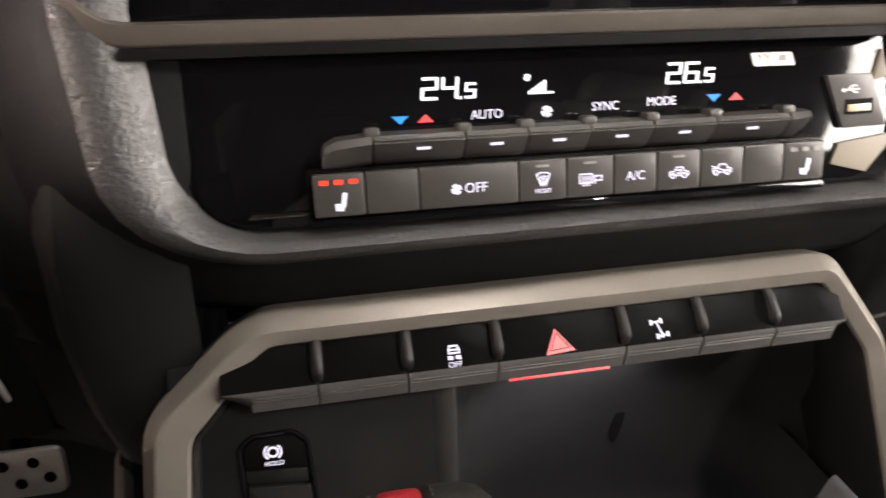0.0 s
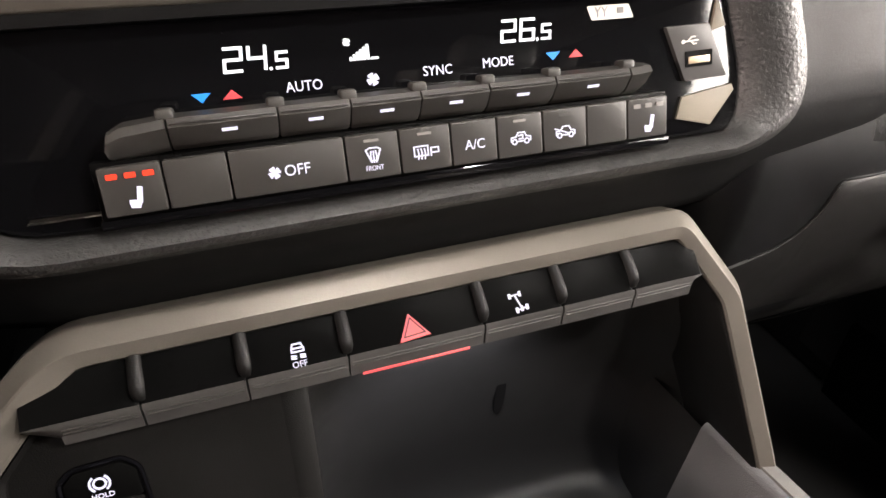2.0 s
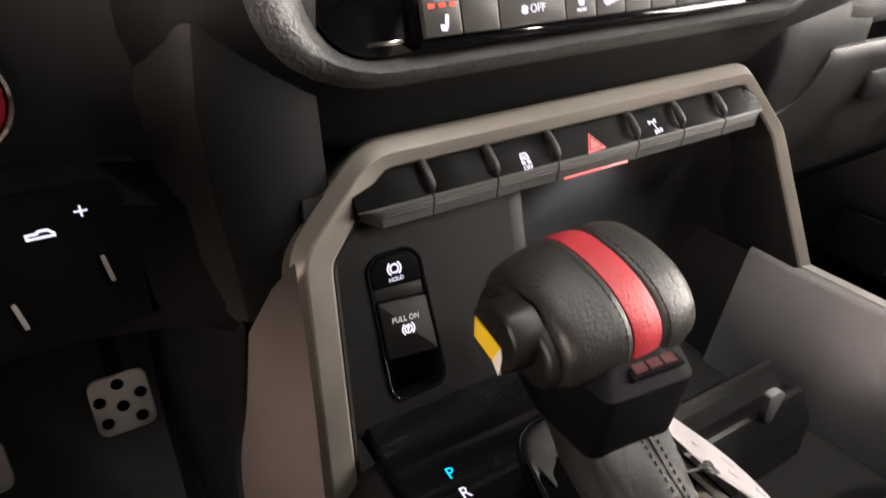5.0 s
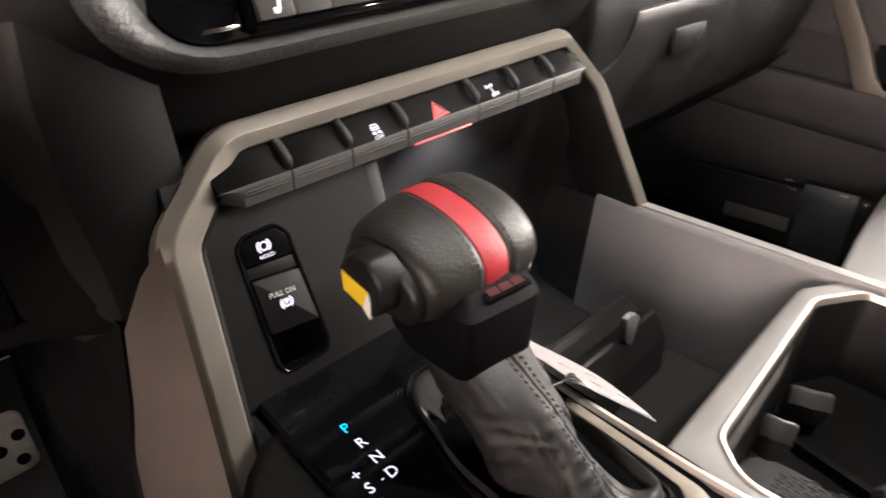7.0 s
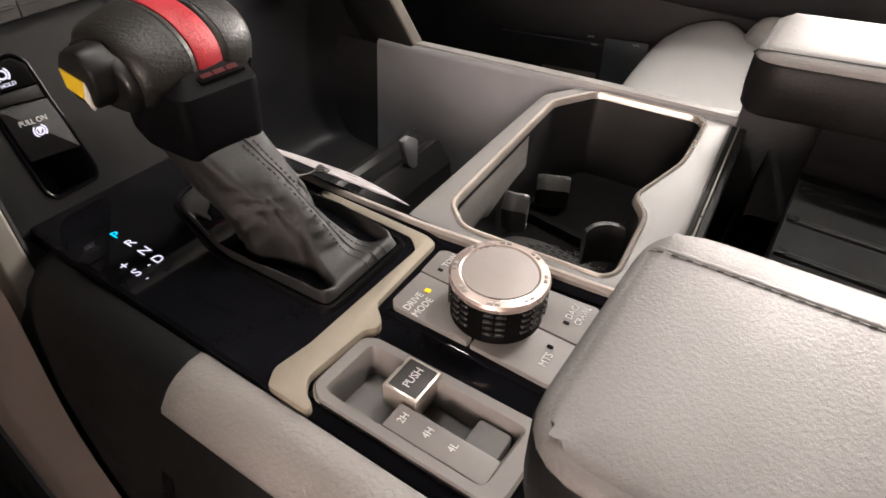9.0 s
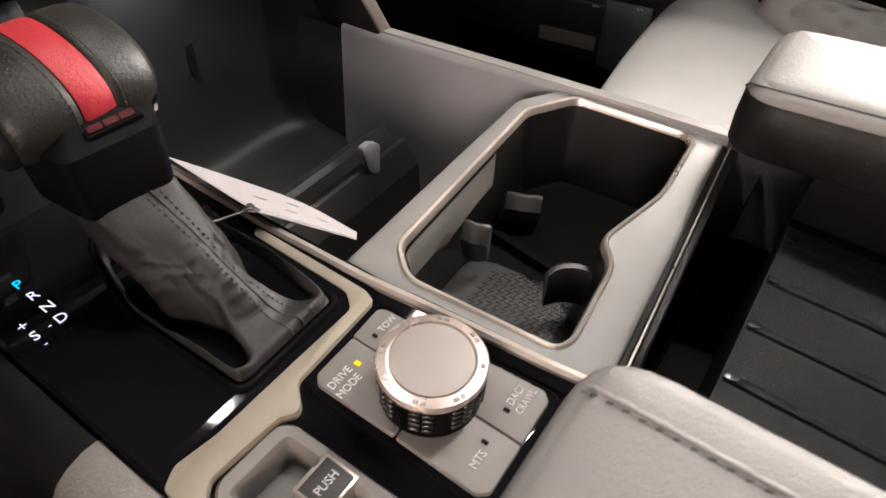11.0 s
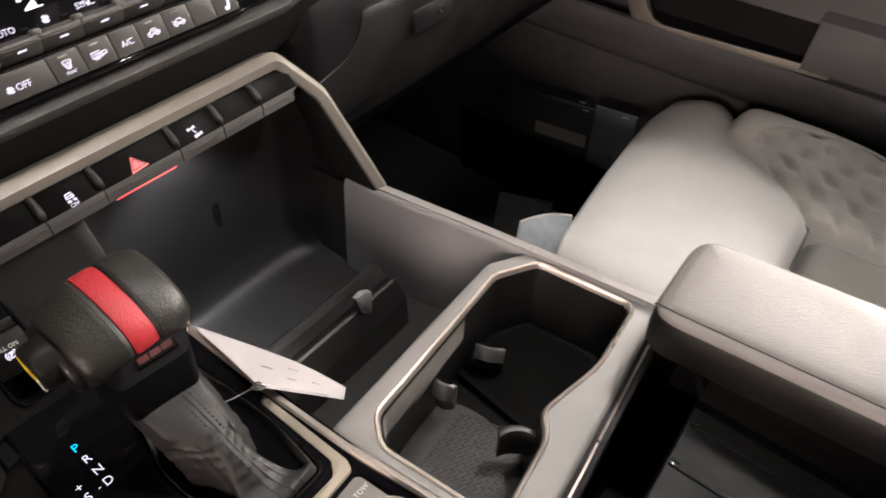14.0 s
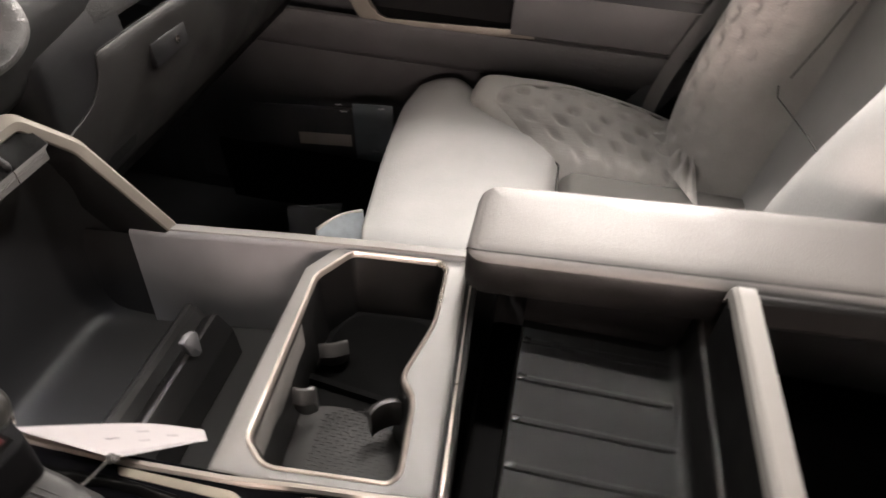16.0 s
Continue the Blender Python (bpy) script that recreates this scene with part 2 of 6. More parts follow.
M_GLINT = material("white_film_glint", (0.62, 0.64, 0.66), 0.12, spec=0.9, vary=0.05)
M_KNOBRING = material("satin_pink_metal_ring", (0.50, 0.415, 0.375), 0.36, metal=0.65, grain=0.1, scale=900, kind="fine", vary=0.05)
M_TIP = material("polished_black_rib_end", (0.02, 0.0195, 0.019), 0.24, spec=0.8, vary=0.05)
M_INSERT = material("grey_woven_seat_insert", (0.22, 0.21, 0.20), 0.65, grain=0.5, scale=420, kind="weave", vary=0.14)
M_BELT = material("dark_woven_webbing", (0.10, 0.097, 0.095), 0.7, grain=0.5, scale=420, kind="weave", vary=0.12)
M_SPRING = material("grey_cup_spring", (0.038, 0.0367, 0.0355), 0.42, grain=0.12, scale=1500, kind="fine", vary=0.1, spec=0.5)
G_WHITE = glow("white_backlight", (0.86, 0.82, 1.0), 1.0)
G_DIGIT = glow("white_display", (0.95, 0.97, 1.0), 1.35)
G_DIM = glow("dim_backlight", (0.80, 0.76, 0.72), 0.42)
G_BLUE = glow("blue_backlight", (0.03, 0.30, 0.95), 0.9)
G_RED = glow("red_backlight", (1.0, 0.09, 0.10), 0.85)
G_HAZ = glow("hazard_backlight", (1.0, 0.10, 0.11), 0.75)
G_LED = glow("red_led", (1.0, 0.05, 0.02), 1.3)
G_AMBER = glow("amber_led", (1.0, 0.62, 0.0), 1.1)
G_CYAN = glow("cyan_backlight", (0.0, 0.62, 1.0), 1.2)

# ---- geometry helpers ----
ORIGINS = {}


def thing(name, label, category, base=(0, 0, 0), group="", kind=""):
    ob = new(name)
    ob.empty_display_size = 0.02
    ob.location = base
    ORIGINS[ob.name] = Matrix.Translation(base)
    return tagged(ob, label, category, group, kind)


def part(name, bm, mat, parent=None, label="", angle=38, subsurf=0):
    bmesh.ops.remove_doubles(bm, verts=bm.verts, dist=1e-6)
    bmesh.ops.recalc_face_normals(bm, faces=bm.faces)
    me = bpy.data.meshes.new(name)
    bm.to_mesh(me)
    bm.free()
    me.materials.append(mat)
    for p in me.polygons:
        p.use_smooth = True
    me.set_sharp_from_angle(angle=radians(angle))
    ob = new(name, me)
    if parent is not None:
        ob.parent = parent
        if parent.name in ORIGINS:
            ob.matrix_parent_inverse = ORIGINS[parent.name].inverted()
    if subsurf:
        s = ob.modifiers.new("smooth", "SUBSURF")
        s.levels = s.render_levels = subsurf
    if label:
        tagged(ob, label)
    return ob


def basis(o, v=(0, 1, 0), u=(1, 0, 0)):
    u, v = Vector(u).normalized(), Vector(v).normalized()
    w = u.cross(v).normalized()
    v = w.cross(u)
    m = Matrix((u, v, w)).transposed().to_4x4()
    m.translation = o
    return m


def loft(bm, rings, cap0=False, cap1=False, closed=True):
    rows = [[bm.verts.new(p) for p in r] for r in rings]
    k = len(rows[0])
    for a, b in zip(rows, rows[1:]):
        for i in range(k if closed else k - 1):
            j = (i + 1) % k
            bm.faces.new((a[i], a[j], b[j], b[i]))
    if cap0:
        bm.faces.new(rows[0][::-1])
    if cap1:
        bm.faces.new(rows[-1])
    return bm


def rounded(pts, r, seg=5):
    """A polygon with its corners rounded; r is one radius or one for each corner."""
    out, k = [], len(pts)
    for i, p in enumerate(pts):
        p, a, b = Vector(p), Vector(pts[i - 1]), Vector(pts[(i + 1) % k])
        ri = r[i] if isinstance(r, (list, tuple)) else r
        da, db = (a - p), (b - p)
        cut = min(ri, da.length * 0.48, db.length * 0.48)
        s, e = p + da.normalized() * cut, p + db.normalized() * cut
        for q in range(seg + 1):
            f = q / seg
            out.append((s * (1 - f) ** 2 + p * 2 * f * (1 - f) + e * f * f))
    return out


def offset(pts, d):
    """The polygon moved outwards by d (anticlockwise polygons)."""
    k, out = len(pts), []
    for i in range(k):
        a, p, b = Vector(pts[i - 1]), Vector(pts[i]), Vector(pts[(i + 1) % k])
        e1, e2 = (p - a), (b - p)
        if e1.length < 1e-9 or e2.length < 1e-9:
            out.append(p.copy())
            continue
        e1.normalize(), e2.normalize()
        n1, n2 = Vector((e1.y, -e1.x)), Vector((e2.y, -e2.x))
        n = n1 + n2
        s = n.length_squared
        out.append(p + n * (2 * d / s if s > 0.4 else d))
    return out


def ring(m, pts, w):
    return [m @ Vector((p[0], p[1], w)) for p in pts]


def prism(m, pts, w0, w1, bevel=0.0, bm=None, base=True):
    """A plate with the outline pts (anticlockwise), from w0 to w1 along the third axis, its upper edge rounded."""
    bm = bm or bmesh.new()
    rings = [ring(m, pts, w0)]
    if bevel:
        for f in (0, 0.5, 1):
            a = f * math.pi / 2
            rings.append(ring(m, offset(pts, -bevel * (1 - math.cos(a))), w1 - bevel * (1 - math.sin(a))))
    else:
        rings.append(ring(m, pts, w1))
    return loft(bm, rings, base, True)


def rect(x0, y0, x1, y1):
    return [(x0, y0), (x1, y0), (x1, y1), (x0, y1)]


def box(m, x0, y0, z0, x1, y1, z1, r=0.002, seg=2, bm=None):
    own = bmesh.new()
    vs = [own.verts.new((x, y, z)) for x in (x0, x1) for y in (y0, y1) for z in (z0, z1)]
    for f in ((0, 1, 3, 2), (4, 6, 7, 5), (0, 4, 5, 1), (2, 3, 7, 6), (0, 2, 6, 4), (1, 5, 7, 3)):
        own.faces.new([vs[i] for i in f])
    if r:
        bmesh.ops.bevel(own, geom=own.edges[:], offset=r, segments=seg, affect="EDGES", profile=0.5)
    own.transform(m)
    if bm is None:
        return own
    me = bpy.data.meshes.new("joined")
    own.to_mesh(me)
    own.free()
    bm.from_mesh(me)
    bpy.data.meshes.remove(me)
    return bm


def sweep(pts, prof, up=(0, 0, 1), closed=False, bm=None, caps=True):
    """A profile of (side, up) points drawn along a line."""
    bm = bm or bmesh.new()
    pts = [Vector(p) for p in pts]
    up = Vector(up)
    rings, k = [], len(pts)
    for i, p in enumerate(pts):
        a = pts[i - 1] if (i or closed) else p
        b = pts[(i + 1) % k] if (i < k - 1 or closed) else p
        t1, t2 = (p - a), (b - p)
        t1 = t1.normalized() if t1.length > 1e-9 else t2.normalized()
        t2 = t2.normalized() if t2.length > 1e-9 else t1
        t = (t1 + t2).normalized()
        s = t.cross(up).normalized()
        n = s.cross(t).normalized()
        mit = 1 / max(0.5, t.dot(t1))
        rings.append([p + s * q[0] * mit + n * q[1] for q in prof])
    if closed:
        rings.append(rings[0])
    return loft(bm, rings, caps and not closed, caps and not closed)


def tube(pts, r, seg=8, closed=False, bm=None):
    prof = [(r * math.cos(2 * math.pi * i / seg), r * math.sin(2 * math.pi * i / seg)) for i in range(seg)]
    up = (0.12, 0.2, 1) if not closed else (0, 0, 1)
    return sweep(pts, prof, up, closed, bm)


def arc(cx, cy, rx, ry, a0, a1, k):
    return [(cx + rx * math.cos(radians(a0 + (a1 - a0) * i / k)), cy + ry * math.sin(radians(a0 + (a1 - a0) * i / k))) for i in range(k + 1)]


def circle(cx, cy, r, k=32):
    return arc(cx, cy, r, r, 0, 360 * (k - 1) / k, k - 1)


def smooth_line(pts, k=6):
    """A curve through all the points."""
    pts = [Vector(p) for p in pts]
    out = []
    for i in range(len(pts) - 1):
        a, b = pts[i], pts[i + 1]
        p0, p3 = pts[max(0, i - 1)], pts[min(len(pts) - 1, i + 2)]
        for q in range(k):
            t = q / k
            out.append(0.5 * (2 * a + (b - p0) * t + (2 * p0 - 5 * a + 4 * b - p3) * t * t + (3 * a - p0 - 3 * b + p3) * t ** 3))
    out.append(pts[-1])
    return out


def strokes(m, lines, width, bm=None, h=0.0003):
    """Flat drawn lines: each a row of (u, v) points."""
    bm = bm or bmesh.new()
    for line in lines:
        for a, b in zip(line, line[1:]):
            a, b = Vector(a), Vector(b)
            d = b - a
            if d.length < 1e-7:
                continue
            d.normalize()
            s = Vector((-d.y, d.x)) * width / 2
            a2, b2 = a - d * width * 0.35, b + d * width * 0.35
            prism(m, [a2 - s, b2 - s, b2 + s, a2 + s], 0, h, 0, bm)
    return bm


def blob(m, polys, bm=None, h=0.0003):
    bm = bm or bmesh.new()
    for p in polys:
        prism(m, p, 0, h, 0, bm)
    return bm


def writing(name, text, m, size, mat, parent, wide=1.0, label=""):
    c = bpy.data.curves.new(name, "FONT")
    c.body, c.size, c.align_x, c.align_y, c.extrude, c.resolution_u = text, size, "CENTER", "CENTER", 0.00012, 3
    o = new("draft", c)
    me = bpy.data.meshes.new_from_object(o.evaluated_get(bpy.context.evaluated_depsgraph_get()))
    bpy.data.objects.remove(o)
    bm = bmesh.new()
    bm.from_mesh(me)
    bpy.data.meshes.remove(me)
    bm.transform(m @ Matrix.Translation((0, 0, 0.0002)) @ Matrix.Diagonal((wide, 1, 1, 1)))
    return part(name, bm, mat, parent, label)


def at(m, u, v, w=0.0, turn=0.0):
    return m @ Matrix.Translation((u, v, w)) @ Matrix.Rotation(radians(turn), 4, "Z")


I4 = Matrix.Identity(4)
LEAN_X = (1, 0, 0.02)
FAS = basis((0, 0.438, 0.713), (0, 0.35, 0.937), LEAN_X)

# ---- cabin shell ----


def sheet(bm, rows):
    return loft(bm, [[Vector(p) for p in r] for r in rows], closed=False)


fl = box(I4, -0.95, -1.7, -0.05, 0.95, 1.2, 0.0, 0.004)
tagged(part("floor", fl, M_CARPET), "black carpeted cabin floor", "floor", kind="structure")
# headliner stays out of view; its dark colour holds down bounced light
bm = bmesh.new()
rows = []
for y, z in ((0.42, 1.10), (0.30, 1.15), (0.12, 1.185), (-0.3, 1.205), (-1.0, 1.19), (-1.7, 1.14)):
    rows.append([(x, y, z - 0.14 * (abs(x) / 0.8) ** 3) for x in (-0.74, -0.6, -0.4, -0.2, 0, 0.2, 0.4, 0.6, 0.74)])
rows2 = [[(x, y, z + 0.03) for x, y, z in r] for r in rows]
sheet(bm, rows), sheet(bm, rows2)
tagged(part("ceiling", bm, M_ROOF), "unseen cab headliner, kept dark against bounced light", "ceiling", kind="structure")
tagged(part("wall_rear", box(I4, -0.95, -1.75, 0.0, 0.95, -1.7, 1.2, 0.004), M_DOOR), "dark rear cab wall", "wall", kind="structure")
tagged(part("wall_front", box(I4, -0.95, 1.2, 0.0, 0.95, 1.25, 0.86, 0.004), M_BLACK), "black firewall ahead of the footwells", "wall", kind="structure")
tagged(part("wall_left", box(I4, -0.95, -1.7, 0.0, -0.86, 1.2, 0.66, 0.01), M_DOOR), "dark driver side door card", "wall", kind="structure")
tagged(part("wall_right", box(I4, 0.86, -1.7, 0.0, 0.95, 1.2, 0.66, 0.01), M_DOOR), "dark passenger side body wall", "wall", kind="structure")
for sx in (-1, 1):
    for y0, y1, x0 in ((-0.62, -0.5, 0.80), (-1.7, -1.5, 0.80)):
        tagged(part("pillar", box(I4, min(sx * x0, sx * 0.9), y0, 0.66, max(sx * x0, sx * 0.9), y1, 1.12, 0.02), M_ROOF),
               "dark trimmed roof pillar", "pillar", kind="structure")
    bm = sweep([(sx * 0.74, 0.28, 1.13), (sx * 0.86, 0.85, 0.86)], [(-0.05, -0.03), (0.05, -0.03), (0.05, 0.03), (-0.05, 0.03)])
    tagged(part("pillar", bm, M_ROOF), "dark trimmed windscreen pillar", "pillar", kind="structure")
    g = part("window", box(I4, min(sx * 0.885, sx * 0.89), -1.5, 0.66, max(sx * 0.885, sx * 0.89), 0.8, 1.1, 0), M_GLASS)
    g.visible_shadow = False
    tagged(g, "clear side window glass", "window", kind="structure")

# ---- dashboard ----
dash = thing("dashboard", "black soft-touch dashboard with a grained centre pad", "dashboard", (0, 0.6, 0.0))
OUT = rounded([(-0.151, -0.0415), (0.164, -0.0395), (0.1675, -0.017), (0.150, 0.050), (-0.158, 0.050)], [0.032, 0.030, 0.02, 0.01, 0.01], 7)
grow = [(Vector(b) - Vector(a)) for a, b in zip(OUT, offset(OUT, 1.0))]


def pad_ring(d, w_side, w_low):
    r = []
    for p, g in zip(OUT, grow):
        g = g.normalized()
        low = max(0.0, -g.y)
        far = max(0.0, g.x)
        dd = d + far * 3.0 * max(0, d - 0.03)
        q = Vector((p[0] + g.x * dd, p[1] + g.y * d * (float(np.interp(d, (0.0, 0.028, 0.06), (0.40, 0.42, 0.62))) if g.y < 0 else 1.0)))
        ws = w_side + far * 0.35 * max(0, d - 0.03)
        r.append(FAS @ Vector((q.x, q.y, ws * (1 - low) + w_low * low)))
    return r


bm = bmesh.new()
loft(bm, [pad_ring(*a) for a in ((-0.003, -0.006, -0.006), (0.000, -0.002, -0.002), (0.003, 0.003, 0.004), (0.008, 0.007, 0.0085), (0.014, 0.011, 0.0108),
                                 (0.020, 0.0125, 0.0090), (0.024, 0.0122, 0.0062), (0.028, 0.0112, 0.0030))])
part("centre_pad", bm, M_GRAINLIP, dash, "grained soft pad curving round the climate panel")
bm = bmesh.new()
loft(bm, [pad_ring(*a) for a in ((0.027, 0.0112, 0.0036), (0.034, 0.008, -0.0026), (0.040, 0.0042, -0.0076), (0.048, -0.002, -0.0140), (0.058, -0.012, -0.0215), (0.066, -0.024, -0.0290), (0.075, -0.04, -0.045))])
part("lower_pad", bm, M_LOWPAD, dash, "smooth panel under the grained lip, shade painted in", angle=180)
bm = bmesh.new()
loft(bm, [ring(FAS, OUT, -0.004), ring(FAS, offset(OUT, -0.002), -0.004)], False, True)
part("centre_backing", bm, M_BLACK, dash)

# passenger half: upper pad above the glovebox
PX = [0.20, 0.208, 0.216, 0.224, 0.232, 0.24, 0.25, 0.26, 0.27, 0.285, 0.30, 0.36, 0.45, 0.62, 0.80]


def dash_rows(xs, sect, bend):
    return [[(x, y + bend(x), z + 0.02 * min(x, 0.3)) for y, z in sect] for x in xs]


up_sect = [(0.76, 0.86), (0.58, 0.855), (0.49, 0.835), (0.452, 0.79), (0.440, 0.74), (0.434, 0.70), (0.428, 0.672), (0.424, 0.656), (0.427, 0.648), (0.45, 0.645)]
bm = bmesh.new()
sheet(bm, dash_rows(PX, up_sect, lambda x: 0.034 * (max(0, 0.285 - x) / 0.085) ** 2 + 0.05 * max(0, x - 0.35)))
part("passenger_upper_pad", bm, M_PAD, dash, "smooth grained pad above the glovebox")
low_sect = [(0.45, 0.50), (0.48, 0.46), (0.53, 0.43), (0.65, 0.43), (0.9, 0.44)]
bm = bmesh.new()
sheet(bm, dash_rows(PX, low_sect, lambda x: 0.03 * max(0, x - 0.35)))
part("passenger_lower_panel", bm, M_BLACK, dash)
# smooth cheek between the frame and the glovebox
cheek = smooth_line([(0, 0.436, 0.690), (0, 0.4300, 0.672), (0, 0.4245, 0.650), (0, 0.4240, 0.62), (0, 0.4290, 0.58), (0, 0.441, 0.53), (0, 0.458, 0.495), (0, 0.50, 0.45), (0, 0.56, 0.40)], 4)
bm = bmesh.new()
sheet(bm, [[(x, p.y + 0.030 * max(0, (0.196 - x) / 0.03) ** 2 , p.z + 0.02 * x) for p in cheek] for x in (0.166, 0.172, 0.178, 0.184, 0.19, 0.196, 0.21, 0.225, 0.235, 0.245, 0.27, 0.30)])
part("centre_side_panel", bm, M_DASH, dash, "smooth dark cheek beside the glovebox")

# driver half
bm = bmesh.new()
DX = [-0.85, -0.6, -0.42, -0.33, -0.27, -0.235, -0.212, -0.20, -0.192]
dsect = [(0.78, 0.88), (0.60, 0.87), (0.52, 0.83), (0.49, 0.76), (0.485, 0.70), (0.478, 0.655), (0.470, 0.632)]
pull = lambda x: -0.036 * max(0, min(1, (x + 0.262) / 0.062)) ** 1.5
sheet(bm, [[(x, y + pull(x), z) for y, z in dsect] for x in DX])
part("driver_upper_panel", bm, M_DASH, dash)
bm = bmesh.new()
dlow = [(0.468, 0.629), (0.452, 0.615), (0.452, 0.56), (0.462, 0.535), (0.50, 0.52), (0.60, 0.50), (0.8, 0.52)]
sheet(bm, [[(x, y + pull(x) * 0.8, z) for y, z in dlow] for x in DX])
part("driver_lower_panel", bm, M_BLACK, dash)
# flank of the centre column towards the driver's knee
bm = bmesh.new()
rows = []
for z, xo, yo in ((0.80, -0.200, 0.475), (0.75, -0.198, 0.445), (0.70, -0.198, 0.425), (0.66, -0.204, 0.418), (0.62, -0.204, 0.412), (0.585, -0.200, 0.408), (0.555, -0.197, 0.412), (0.53, -0.196, 0.43), (0.50, -0.195, 0.46)):
    yo += 0.006 * max(0.0, min(1.0, (z - 0.64) / 0.05))
    rows.append(smooth_line([(xo - 0.024, yo + 0.075, z), (xo - 0.020, yo + 0.045, z), (xo - 0.010, yo + 0.020, z), (xo, yo + 0.0065, z), (xo + 0.016, yo + 0.0005, z), (xo + 0.034, yo - 0.0005, z), (xo + 0.05, yo + 0.002, z)], 4))
# pad split at its crest into a shaded colour and a brown-lit one
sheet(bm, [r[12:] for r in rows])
part("column_face", bm, M_LOWPAD, dash, "smooth pad face under the lip, shade painted in")
bm = bmesh.new()
sheet(bm, [r[:13] for r in rows])
part("knee_pad", bm, M_KNEE, dash, "rounded pad by the driver's knee, brown light painted in")

# touch screen above, with its satin surround
scr = thing("touch_screen", "black glossy touch screen with a satin champagne lower surround", "screen", (0, 0.47, 0.75))
T = rounded([(-0.172, 0.0295), (0.1545, 0.0295), (0.22, 0.075), (0.22, 0.22), (-0.205, 0.22), (-0.205, 0.068)], [0.012, 0.01, 0.02, 0.01, 0.01, 0.03], 6)
bm = bmesh.new()
inn = offset(T, -0.0085)
loft(bm, [ring(FAS, T, -0.02), ring(FAS, T, 0.0085), ring(FAS, offset(T, -0.0012), 0.0108), ring(FAS, offset(T, -0.007), 0.0145), ring(FAS, inn, 0.0105), ring(FAS, inn, -0.004)])
part("surround", bm, M_SILVER, scr, "satin champagne surround")
part("glass", prism(FAS, offset(T, -0.008), -0.01, 0.004, 0.001), M_FASCIA, scr)
bm = sweep([FAS @ Vector((x, 0.0275, 0.0095)) for x in (-0.165, 0.15)], [(-0.002, -0.006), (0.002, -0.006), (0.002, 0.001), (-0.002, 0.001)], up=(0, -0.94, 0.35))
part("shadow_gap", bm, M_BLACK, scr)

# ---- climate panel ----
clim = thing("climate_control_panel", "gloss black climate panel with lit symbols and grey keys", "control panel", (0, 0.44, 0.68))
part("fascia", prism(FAS, offset(OUT, -0.0012), -0.006, 0.0, 0.0008), M_FASCIA, clim)
SEG = {"2": "abged", "4": "fgbc", "5": "afgcd", "6": "afgedc"}


def seven(m, ch, w, h, t):
    x0, x1, y0, y1, y2 = t / 2, w - t / 2, t / 2, h / 2, h - t / 2
    q = {"a": [(x0, y2), (x1, y2)], "g": [(x0, y1), (x1, y1)], "d": [(x0, y0), (x1, y0)], "b": [(x1, y2), (x1, y1)], "c": [(x1, y1), (x1, y0)], "f": [(x0, y2), (x0, y1)], "e": [(x0, y1), (x0, y0)]}
    return [[(x + y * 0.10, y) for x, y in q[k]] for k in SEG[ch]]


for u, v, a, b in ((-0.0592, 0.0073, "2", "4"), (0.0462, 0.0092, "2", "6")):
    for ch, dx, w, h, t in ((a, 0.0, 0.0068, 0.0088, 0.0011), (b, 0.0082, 0.0068, 0.0088, 0.0011), ("5", 0.0178, 0.0046, 0.0062, 0.0010)):
        part("digit", strokes(at(FAS, u + dx, v, 0.0001), seven(FAS, ch, w, h, t), t), G_DIGIT, clim, "lit white digit")
    part("decimal_point", strokes(at(FAS, u, v, 0.0001), [[(0.0162, 0.0004), (0.0164, 0.0005)]], 0.0011), G_DIGIT, clim)
bars = [rect(-0.0145 + i * 0.0013, 0.0078, -0.0135 + i * 0.0013, 0.0092 + i * 0.0008) for i in range(6)]
bars.append(rect(-0.0066, 0.0078, -0.0036, 0.0086))
part("fan_readout", blob(FAS, bars), G_DIGIT, clim, "lit white fan bars")


def fan_lines(s):
    out = []
    for a in range(4):
        c = a * 90 + 20
        out.append([(s * 0.15 * math.cos(radians(c)), s * 0.15 * math.sin(radians(c))), (s * 0.75 * math.cos(radians(c - 14)), s * 0.75 * math.sin(radians(c - 14))),
                    (s * 0.75 * math.cos(radians(c + 30)), s * 0.75 * math.sin(radians(c + 30))), (s * 0.15 * math.cos(radians(c)), s * 0.15 * math.sin(radians(c)))])
    return out


part("fan_symbol", strokes(at(FAS, -0.0150, 0.0145), fan_lines(0.0016), 0.0005), G_DIGIT, clim)
part("fan_symbol", strokes(at(FAS, -0.0067, 0.0006), fan_lines(0.0026), 0.0009), G_WHITE, clim)
for s, u, v in (("AUTO", -0.0322, 0.0006), ("SYNC", 0.0192, 0.0014), ("MODE", 0.0447, 0.0022)):
    writing("marking", s, at(FAS, u, v), 0.0052, G_WHITE, clim, 0.92, "lit white lettering")
for u, v, up, mt, lb in ((-0.0678, 0.0002, -1, G_BLUE, "lit blue cooler arrow"), (-0.0575, 0.0002, 1, G_RED, "lit red warmer arrow"),
                         (0.0693, 0.0027, -1, G_BLUE, "lit blue cooler arrow"), (0.0800, 0.0027, 1, G_RED, "lit red warmer arrow")):
    tri = [(-0.0033, -0.0014 * up), (0.0033, -0.0014 * up), (0, 0.0018 * up)]
    part("arrow", blob(at(FAS, u, v), [tri if up > 0 else tri[::-1]]), mt, clim, lb)
# toggle bar: six rocker keys with end caps
TB = basis((0, 0.4262, 0.7095), (0, 0.35, 0.937), LEAN_X)
